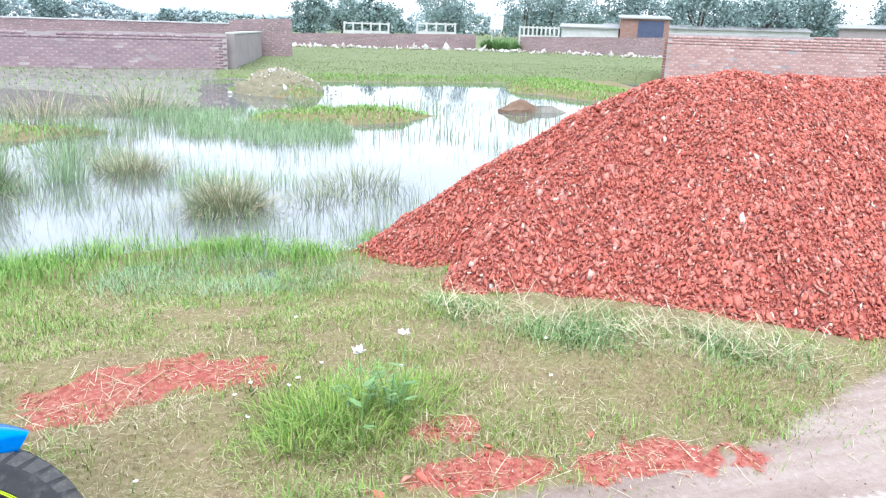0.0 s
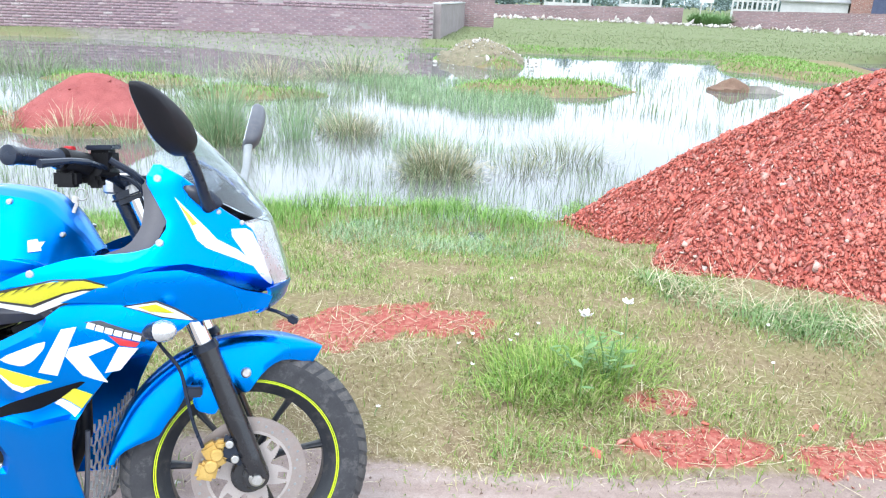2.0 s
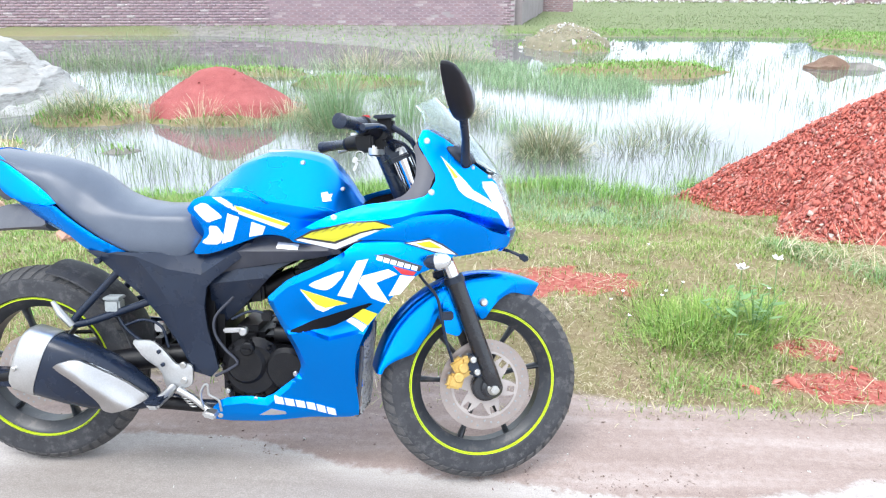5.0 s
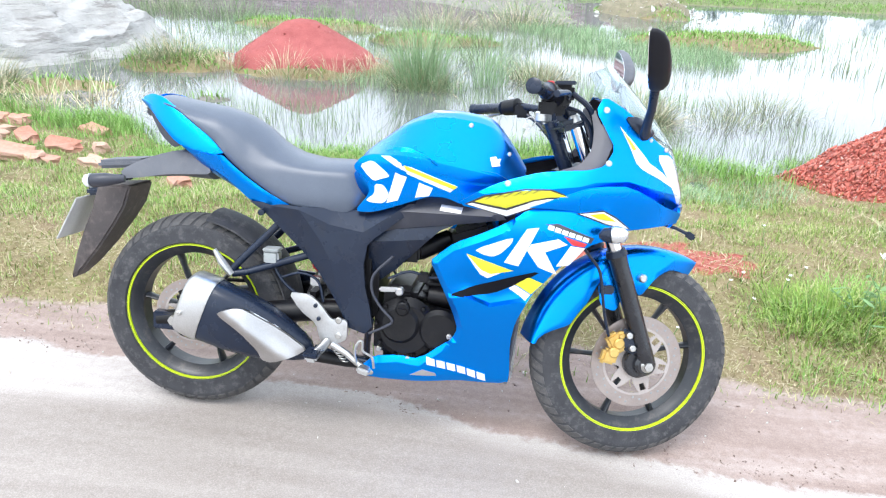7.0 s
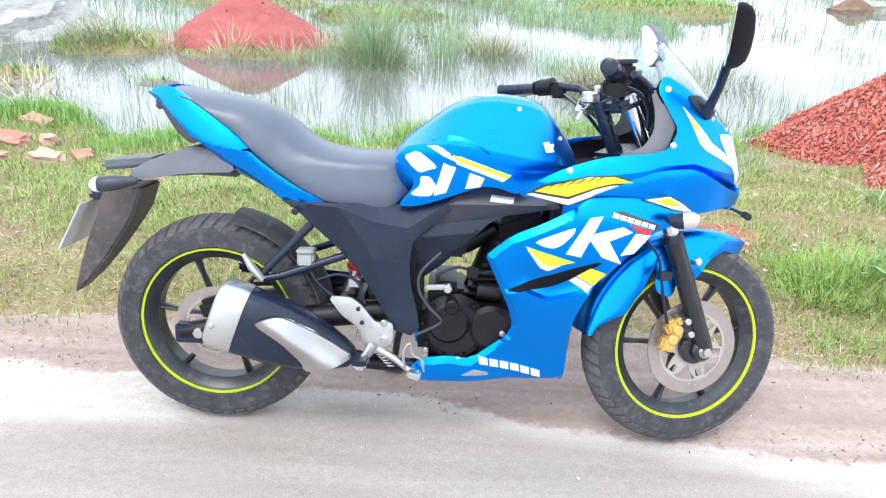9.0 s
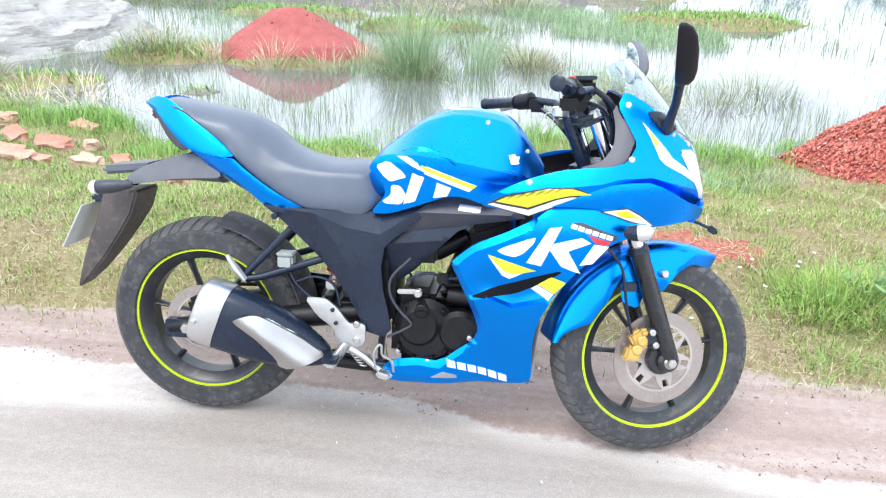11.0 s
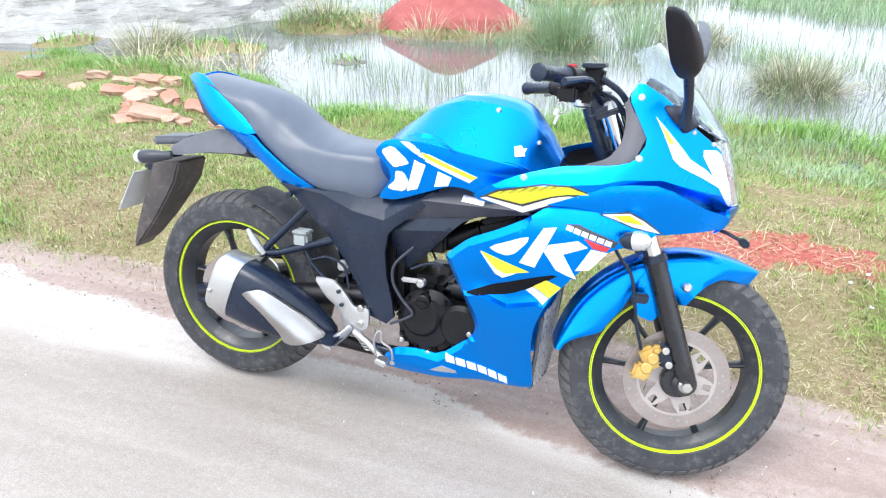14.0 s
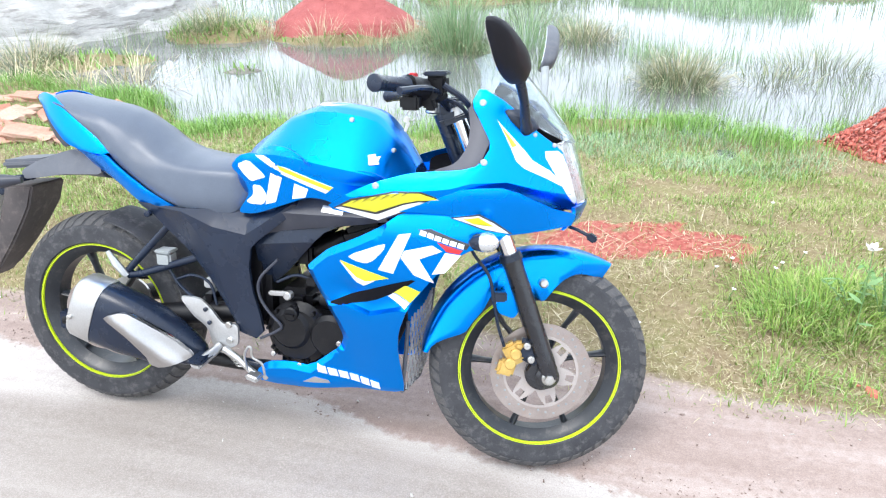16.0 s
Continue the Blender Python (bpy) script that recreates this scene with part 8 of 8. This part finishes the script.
# ---- exhaust ----
EX_A, EX_B = Vector((0.045, -0.195, 0.392)), Vector((0.41, -0.165, 0.258))
ex_dir = (EX_B - EX_A).normalized()
ex_up = ex_dir.cross(Vector((0, 1, 0))).normalized()
ex_up = -ex_up if ex_up.z < 0 else ex_up
ex_side = Vector((0, 1, 0))


def muffler_ring(bm, q, grow=0.0, sides=28, power=3.0):
    """One cross-section of the stubby silencer, q from its tail (0) to its front (1)."""
    c = EX_A.lerp(EX_B, q)
    tall = float(np.interp(q, [0, 0.3, 0.55, 0.8, 1.0], [0.092, 0.094, 0.085, 0.060, 0.030])) + grow
    wide = float(np.interp(q, [0, 0.3, 0.7, 1.0], [0.058, 0.062, 0.055, 0.028])) + grow
    ring = []
    for j in range(sides):
        a = 2 * math.pi * j / sides
        cc, ss = math.cos(a), math.sin(a)
        ring.append(bm.verts.new(c + ex_side * wide * math.copysign(abs(cc) ** (2 / power), cc) + ex_up * tall * math.copysign(abs(ss) ** (2 / power), ss)))
    return ring


def muffler(bm, qs, grow=0.0):
    rings = [muffler_ring(bm, q, g) for q, g in qs]
    for a, b in zip(rings, rings[1:]):
        for j in range(len(a)):
            bm.faces.new((a[j], b[j], b[(j + 1) % len(a)], a[(j + 1) % len(a)]))
    bm.faces.new(rings[0])
    bm.faces.new(rings[-1][::-1])
    bmesh.ops.recalc_face_normals(bm, faces=bm.faces)


can = simple("silencer", lambda bm: muffler(bm, [(0.16, -0.002), (0.2, 0), (0.4, 0), (0.6, 0), (0.75, -0.002), (0.9, -0.003), (0.97, -0.006), (1.0, -0.016)]), M_BLACK, bike, "stubby black exhaust silencer")
simple("end_cap", lambda bm: muffler(bm, [(-0.02, -0.03), (-0.012, -0.012), (0.0, -0.004), (0.03, 0.003), (0.16, 0.004), (0.19, 0.002)]), M_ALLOY, can, "silver silencer end cap")
simple("cap_bolt", lambda bm: drum(bm, 0.05, -0.25, -0.262, 0.37, 0.007, 12, 0.002), M_STEEL, can)
shell("heat_shield", [(0.161, 0.378), (0.180, 0.392), (0.215, 0.400), (0.242, 0.398), (0.346, 0.340), (0.413, 0.289), (0.386, 0.271), (0.316, 0.245), (0.288, 0.254), (0.280, 0.278), (0.235, 0.328)],
      lambda x, z: 0.255 - 0.16 * max(0, x - 0.25) + 0.012 * math.exp(-((z - 0.40 + 0.75 * (x - 0.17)) / 0.03) ** 2), M_SHIELD, can, "polished steel heat shield", 0.012, 0.012, 0.004, (-1,), 1)
shell("shield_edge", [(0.188, 0.394), (0.215, 0.3985), (0.241, 0.3965), (0.345, 0.338), (0.408, 0.289), (0.392, 0.285), (0.334, 0.329), (0.236, 0.382), (0.205, 0.389)],
      lambda x, z: 0.258 - 0.16 * max(0, x - 0.25) - 0.5 * max(0, z - 0.375 + 0.62 * (x - 0.23)), M_CHROME, bpy.data.objects["heat_shield"], "bright folded edge", 0.012, 0.010, 0.008, (-1,), 1)

# ---- swingarm, shock, rear brake ----
arm = simple("swingarm", lambda bm: (tube(bm, [(0.50, -0.09, 0.375), (0.38, -0.105, 0.365), (0.15, -0.115, 0.335), (-0.08, -0.115, 0.298)], [0.03, 0.034, 0.03, 0.024], 12), tube(bm, [(0.50, 0.09, 0.375), (0.38, 0.105, 0.365), (0.15, 0.115, 0.335), (-0.08, 0.115, 0.298)], [0.03, 0.034, 0.03, 0.024], 12), block(bm, (0.36, -0.12, 0.34), (0.42, 0.12, 0.42), 0.02)), M_ENGINE, bike, "black box-section swingarm")
for s in (-1, 1):
    simple("chain_adjuster", lambda bm: block(bm, (-0.092, min(s * 0.10, s * 0.135), 0.270), (0.005, max(s * 0.10, s * 0.135), 0.325), 0.005), M_BLACK, arm)
    simple("axle_nut", lambda bm: drum(bm, -0.022, s * 0.13, s * 0.152, 0.305, 0.016, 6, 0.002), M_STEEL, arm)
simple("rear_caliper", lambda bm: block(bm, (-0.03, -0.112, 0.335), (0.05, -0.07, 0.395), 0.012, RY(-20)), M_ENGINE, arm, "black rear brake caliper")
simple("shock_absorber", lambda bm: tube(bm, [(0.45, 0, 0.60), (0.36, 0, 0.38)], 0.018, 12), M_STEEL, bike, "rear shock absorber with a red spring")


def coil(bm):
    a, b = Vector((0.452, -0.025, 0.585)), Vector((0.405, -0.025, 0.470))
    d = (b - a).normalized()
    u, w = Vector((0, 1, 0)), d.cross(Vector((0, 1, 0)))
    tube(bm, [a.lerp(b, k / 120) + (u * math.cos(k * 0.42) + w * math.sin(k * 0.42)) * 0.033 for k in range(121)], 0.0105, 6)


simple("spring", coil, M_SPRING, bpy.data.objects["shock_absorber"], "red coil spring")


def hugger(bm):
    g = []
    for i in range(17):
        a = radians(6 + 74 * i / 16)
        g.append([bm.verts.new((REAR[0] + (0.322 - 0.02 * abs(u) ** 2.5) * math.cos(a), 0.085 * u, REAR[1] + (0.322 - 0.02 * abs(u) ** 2.5) * math.sin(a))) for u in np.linspace(-1, 1, 11)])
    for i in range(16):
        for j in range(10):
            bm.faces.new((g[i][j], g[i + 1][j], g[i + 1][j + 1], g[i][j + 1]))
    b = bmesh.ops.extrude_face_region(bm, geom=list(bm.faces))
    for v in [v for v in b["geom"] if isinstance(v, bmesh.types.BMVert)]:
        v.co.x, v.co.z = REAR[0] + (v.co.x - REAR[0]) * 1.014, REAR[1] + (v.co.z - REAR[1]) * 1.014
    bmesh.ops.recalc_face_normals(bm, faces=bm.faces)


simple("tyre_hugger", hugger, M_RUBBER, bike, "dusty black tyre hugger")
simple("chain_guard", lambda bm: block(bm, (0.02, 0.10, 0.395), (0.40, 0.125, 0.43), 0.008, RY(4)), M_BLACK, bike, "black chain guard")
simple("chain", lambda bm: (tube(bm, [(0.0, 0.085, 0.375), (0.47, 0.085, 0.40)], 0.007, 6), tube(bm, [(0.0, 0.085, 0.225), (0.47, 0.085, 0.335)], 0.007, 6)), M_ENGINE, bike, "oily drive chain")
simple("sprocket", lambda bm: drum(bm, 0, 0.08, 0.09, 0.30, 0.076, 40, 0.001), M_STEEL, bpy.data.objects["chain"])
simple("brake_reservoir", lambda bm: (block(bm, (0.246, -0.125, 0.497), (0.291, -0.085, 0.538), 0.006), block(bm, (0.244, -0.128, 0.536), (0.293, -0.082, 0.545), 0.003)), M_CLOUDY, bike, "pale plastic brake fluid reservoir")
simple("reservoir_hose", lambda bm: tube(bm, flow([(0.268, -0.105, 0.50), (0.31, -0.11, 0.44), (0.40, -0.12, 0.38)]), 0.005, 8), M_BLACK, bpy.data.objects["brake_reservoir"])

# ---- footrests ----
bracket_r = shell("footrest_bracket", [(0.336, 0.430), (0.387, 0.430), (0.405, 0.425), (0.428, 0.407), (0.460, 0.366), (0.469, 0.361), (0.5, 0.364), (0.512, 0.356), (0.510, 0.304), (0.487, 0.291), (0.445, 0.283), (0.432, 0.294), (0.420, 0.344), (0.372, 0.379)], lambda x, z: 0.164, M_ALLOY, bike, "silver cast footrest bracket", 0.010, 0.012, 0, (-1, 1), 1)
for s, own in ((-1, bracket_r[0]), (1, bracket_r[1])):
    for x, z in ((0.487, 0.362), (0.487, 0.315), (0.418, 0.400), (0.428, 0.362)):
        simple("bracket_bolt", lambda bm: drum(bm, x, s * 0.16, s * 0.172, z, 0.0095 if x > 0.45 else 0.006, 12, 0.002), M_STEEL if x > 0.45 else M_BLACK, own)
    peg = simple("footpeg", lambda bm: (tube(bm, [(0.455, s * 0.165, 0.295), (0.447, s * 0.19, 0.285), (0.43, s * 0.25, 0.272)], [0.012, 0.014, 0.013], 12), block(bm, (0.415, min(s * 0.185, s * 0.262), 0.262), (0.45, max(s * 0.185, s * 0.262), 0.282), 0.007)), M_ALLOY, own, "grey footpeg with a rubber top")
    simple("peg_rubber", lambda bm: block(bm, (0.408, min(s * 0.20, s * 0.266), 0.276), (0.456, max(s * 0.20, s * 0.266), 0.290), 0.006), M_BLACK, peg)
    simple("spring", lambda bm: tube(bm, [(0.47 + 0.0009 * k + 0.009 * math.cos(k * 0.8), s * 0.15 + 0.006 * math.sin(k * 0.8), 0.272 - 0.0010 * k) for k in range(40)], 0.0022, 5), M_STEEL, own)
simple("brake_pedal", lambda bm: (tube(bm, [(0.47, -0.17, 0.29), (0.515, -0.175, 0.268), (0.55, -0.18, 0.242), (0.572, -0.185, 0.232)], [0.011, 0.010, 0.009, 0.008], 10), block(bm, (0.552, -0.215, 0.222), (0.59, -0.175, 0.24), 0.005, RY(15))), M_ALLOY, bike, "silver rear brake pedal")
simple("pedal_guard", lambda bm: tube(bm, flow([(0.548, -0.188, 0.24), (0.542, -0.19, 0.285), (0.553, -0.19, 0.312), (0.563, -0.19, 0.312), (0.566, -0.19, 0.285), (0.592, -0.188, 0.268), (0.598, -0.185, 0.235)]), 0.0035, 8), M_STEEL, bike, "bent steel wire guard by the pedal")
simple("side_stand", lambda bm: (tube(bm, [(0.52, 0.13, 0.27), (0.50, 0.19, 0.18), (0.485, 0.258, 0.062)], [0.013, 0.012, 0.011], 10), block(bm, (0.455, 0.235, 0.049), (0.52, 0.285, 0.060), 0.004, Matrix.Rotation(radians(LEAN_OVER), 4, "X"))), M_BLACK, bike, "black side stand resting on the dirt")

# ---- handlebars ----
RIGHT = [(1.085, -0.075, 0.965), (1.075, -0.13, 0.994), (1.045, -0.19, 1.023), (1.018, -0.27, 1.040), (0.983, -0.391, 1.050)]
LEFT = [(1.045, 0.085, 0.960), (1.01, 0.13, 0.985), (0.955, 0.185, 0.989), (0.90, 0.228, 0.979), (0.797, 0.312, 0.965)]
for s, line in ((-1, RIGHT), (1, LEFT)):
    v = [Vector(p) for p in line]
    bar = simple("handlebar", lambda bm: tube(bm, v[:4] + [v[3].lerp(v[4], 0.95)], 0.0112, 12), M_BLACK, bike, "black handlebar half")
    a, b = v[3], v[4]
    simple("grip", lambda bm: tube(bm, [a, a.lerp(b, 0.04), a.lerp(b, 0.1), a.lerp(b, 0.88), a.lerp(b, 0.93), b, b.lerp(a, -0.02)], [0.014, 0.021, 0.0165, 0.0165, 0.019, 0.019, 0.013], 18), M_BLACK, bar, "black ribbed rubber grip")
    simple("switchgear", lambda bm: (tube(bm, [v[2].lerp(a, 0.15), v[2].lerp(a, 0.2), a.lerp(b, -0.05)], [0.018, 0.026, 0.024], 14), block(bm, v[2] + Vector((-0.02, -0.02, -0.035)), v[2] + Vector((0.025, 0.03, 0.01)), 0.008)), M_ENGINE, bar, "black switch cluster")
    simple("switch_button", lambda bm: block(bm, v[2].lerp(a, 0.6) + Vector((-0.012, -0.008, 0.022)), v[2].lerp(a, 0.6) + Vector((0.006, 0.01, 0.032)), 0.002), M_DECAL_R if s < 0 else M_ALLOY, bar)
    f = Vector((0.05, 0.0 if s < 0 else 0.02, -0.004))
    simple("lever", lambda bm: tube(bm, [v[2] + f * 0.6, v[3] + f * 1.1, v[3].lerp(b, 0.5) + f * 1.3, b + f * 1.1 + Vector((0.0, 0, -0.01))], [0.007, 0.0065, 0.006, 0.0085], 8), M_ALLOY if s > 0 else M_BLACK, bar, "brake lever" if s < 0 else "silver clutch lever")
simple("master_cylinder", lambda bm: (block(bm, (1.040, -0.192, 1.012), (1.090, -0.142, 1.058), 0.007, RY(-3)), tube(bm, [(1.07, -0.13, 1.008), (1.065, -0.21, 1.018)], 0.014, 10)), M_ENGINE, bike, "black front brake fluid reservoir")
for k, line in enumerate(([(1.07, -0.13, 1.003), (1.118, -0.135, 0.985), (1.15, -0.12, 0.93), (1.145, -0.10, 0.85)], [(0.96, 0.18, 0.975), (1.02, 0.14, 0.93), (1.08, 0.08, 0.86)])):
    simple("control_cable", lambda bm: tube(bm, flow(line), 0.0055, 8), M_BLACK, bike, "black control cable")
simple("clamp_bolt", lambda bm: (drum(bm, 0, -0.004, 0.014, 0, 0.017, 6, 0.002), bm.transform(Matrix.Translation((1.045, 0, 0.985)) @ Matrix.Rotation(radians(90), 4, "X"))), M_STEEL, bike, "steel steering head nut")
for k, line in enumerate(([(1.085, -0.19, 1.038), (1.135, -0.165, 1.0), (1.155, -0.12, 0.94), (1.145, -0.10, 0.86), (1.15, -0.09, 0.80)], [(0.93, 0.21, 0.97), (1.0, 0.17, 0.95), (1.07, 0.10, 0.90), (1.10, 0.04, 0.84)])):
    simple("wiring", lambda bm: tube(bm, flow(line), 0.0075 if k == 0 else 0.006, 8), M_BLACK, bike, "black wiring and brake hose")
simple("switch_block", lambda bm: (block(bm, (1.0, -0.262, 0.983), (1.045, -0.225, 1.018), 0.006), block(bm, (1.04, -0.20, 0.978), (1.07, -0.17, 1.008), 0.006)), M_ENGINE, bike, "black switch block under the bar")
for lo, hi in (((1.055, -0.105, 0.955), (1.105, -0.06, 1.0)), ((1.03, 0.06, 0.945), (1.08, 0.105, 0.99))):
    simple("bar_clamp", lambda bm: block(bm, lo, hi, 0.008), M_BLACK, bike, "black handlebar clamp")
pot = simple("fluid_reservoir", lambda bm: block(bm, (1.040, -0.192, 1.018), (1.090, -0.142, 1.058), 0.007, RY(-3)), M_HOUSING, bike, "black brake fluid reservoir on the bar")
simple("reservoir_cap", lambda bm: block(bm, (1.037, -0.195, 1.058), (1.093, -0.139, 1.068), 0.003, RY(-3)), M_BLACK, pot, "black reservoir cap")


def key_bunch(bm):
    """Two keys on a split ring, hanging from the lock."""
    tube(bm, [(0.985 + 0.013 * math.cos(a / 3), -0.095, 0.955 + 0.013 * math.sin(a / 3)) for a in range(20)], 0.0016, 6)
    block(bm, (0.966, -0.102, 0.936), (0.980, -0.098, 0.952), 0.0015, RY(20))
    block(bm, (0.972, -0.110, 0.914), (0.980, -0.107, 0.940), 0.001, RY(24))


simple("key_bunch", key_bunch, M_STEEL, bike, "small bunch of steel keys in the ignition")
simple("ignition_lock", lambda bm: (drum(bm, 0, -0.01, 0.02, 0, 0.024), bm.transform(Matrix.Translation((1.02, 0, 0.972)) @ Matrix.Rotation(radians(-90), 4, "X"))), M_STEEL, bike, "steel ignition lock")

# ---- front indicators and tow hook ----
for s in (-1, 1):
    fi = simple("front_indicator", lambda bm: tube(bm, [(1.20, s * 0.235, 0.690), (1.212, s * 0.28, 0.697)], [0.015, 0.012], 12), M_BLACK, bike, "clear front turn signal on a black stalk")
    simple("indicator_body", lambda bm: tube(bm, [(1.180, s * 0.288, 0.694), (1.192, s * 0.292, 0.696), (1.212, s * 0.298, 0.699)], [0.008, 0.018, 0.0215], 14), M_BLACK, fi)
    simple("indicator_lens", lambda bm: tube(bm, [(1.212, s * 0.298, 0.699), (1.222, s * 0.301, 0.701), (1.236, s * 0.305, 0.703), (1.245, s * 0.307, 0.705), (1.249, s * 0.308, 0.706)], [0.0215, 0.0228, 0.019, 0.011, 0.003], 18), M_BOWL, fi, "clear bright indicator lens")
simple("chin_bracket", lambda bm: (tube(bm, [(1.36, -0.06, 0.70), (1.41, -0.072, 0.690), (1.445, -0.078, 0.676)], 0.0045, 8), block(bm, (1.436, -0.088, 0.664), (1.462, -0.066, 0.682), 0.004, RY(30))), M_BLACK, bike, "small black bracket under the nose")


# ---- the bricks of the two nearer walls, each proud of its mortar ----
# the old bricks' greyed colours include some distance haze
M_OLD_BRICK = many("hazed_old_wall_brick", [(0.0, (0.37, 0.265, 0.29)), (0.3, (0.315, 0.23, 0.26)), (0.55, (0.35, 0.245, 0.265)), (0.8, (0.285, 0.21, 0.24)), (0.92, (0.385, 0.285, 0.305)), (0.97, (0.44, 0.35, 0.36)), (1.0, (0.50, 0.44, 0.45))], 0.92, 30, 0.5, salt=0.6)
M_NEW_BRICK = many("new_wall_brick", [(0.0, (0.47, 0.285, 0.255)), (0.35, (0.41, 0.245, 0.225)), (0.7, (0.52, 0.34, 0.305)), (0.93, (0.45, 0.27, 0.245)), (1.0, (0.58, 0.45, 0.42))], 0.92, 30, 0.5, salt=0.9)


def brick_box(rnd):
    """A brick's corners, a little uneven, its face towards -y and its back sunk in the mortar."""
    j = [[rnd.uniform(-0.003, 0.003) for _ in range(3)] for _ in range(8)]
    c = [(-0.118, -0.011, -0.036), (0.118, -0.011, -0.036), (0.118, -0.011, 0.036), (-0.118, -0.011, 0.036), (-0.118, 0.02, -0.036), (0.118, 0.02, -0.036), (0.118, 0.02, 0.036), (-0.118, 0.02, 0.036)]
    return np.array([[a + b for a, b in zip(p, q)] for p, q in zip(c, j)])


BOX_TRIS = np.array([[0, 1, 2], [0, 2, 3], [1, 5, 6], [1, 6, 2], [4, 0, 3], [4, 3, 7], [3, 2, 6], [3, 6, 7], [4, 5, 1], [4, 1, 0]])


def brickwork(name, thick, material, near, seed):
    """Lays stretcher courses on a wall's face: those in the near stretch as bricks of their own, the rest as one part."""
    rnd = random.Random(seed)
    own = bpy.data.objects[name]
    run, tops = WALL_TOPS[name]
    shapes = [brick_box(rnd) for _ in range(6)]
    meshes = []
    for v in shapes:
        me = bpy.data.meshes.new("brick")
        me.from_pydata(v.tolist(), [], BOX_TRIS.tolist())
        me.materials.append(material)
        meshes.append(me)
    vs, ts, count, singles = [], [], 0, 0
    for row in range(22):
        z = 0.045 + 0.085 * row
        for k in range(int(run / 0.25)):
            x = 0.13 + 0.25 * k + (0.125 if row % 2 else 0.0)
            if x + 0.12 > run:
                continue
            i0, i1 = int((x - 0.12) / run * (len(tops) - 1)), int((x + 0.12) / run * (len(tops) - 1))
            if z + 0.04 > min(tops[min(i0, len(tops) - 2)], tops[min(i1, len(tops) - 2)]) or rnd.random() < 0.012:
                continue
            at, which = (x + rnd.uniform(-0.003, 0.003), -thick / 2 + rnd.uniform(-0.002, 0.005), z), rnd.randrange(6)
            if near[0] < x < near[1] and singles < 300 and row > 3:
                ob = new("brick", meshes[which])
                ob.parent = own
                ob.location = at
                singles += 1
            else:
                vs.append(shapes[which] + np.array(at))
                ts.append(BOX_TRIS + 8 * count)
                count += 1
    rest = raw_mesh("brick_course", np.concatenate(vs), np.concatenate(ts), material)
    rest.parent = own
    tagged(rest, "weathered courses of brick", kind="stuff")


brickwork("wall_west", 0.25, M_OLD_BRICK, (21.0, 28.6), 1)
brickwork("wall_east", 0.25, M_NEW_BRICK, (0.0, 6.0), 2)
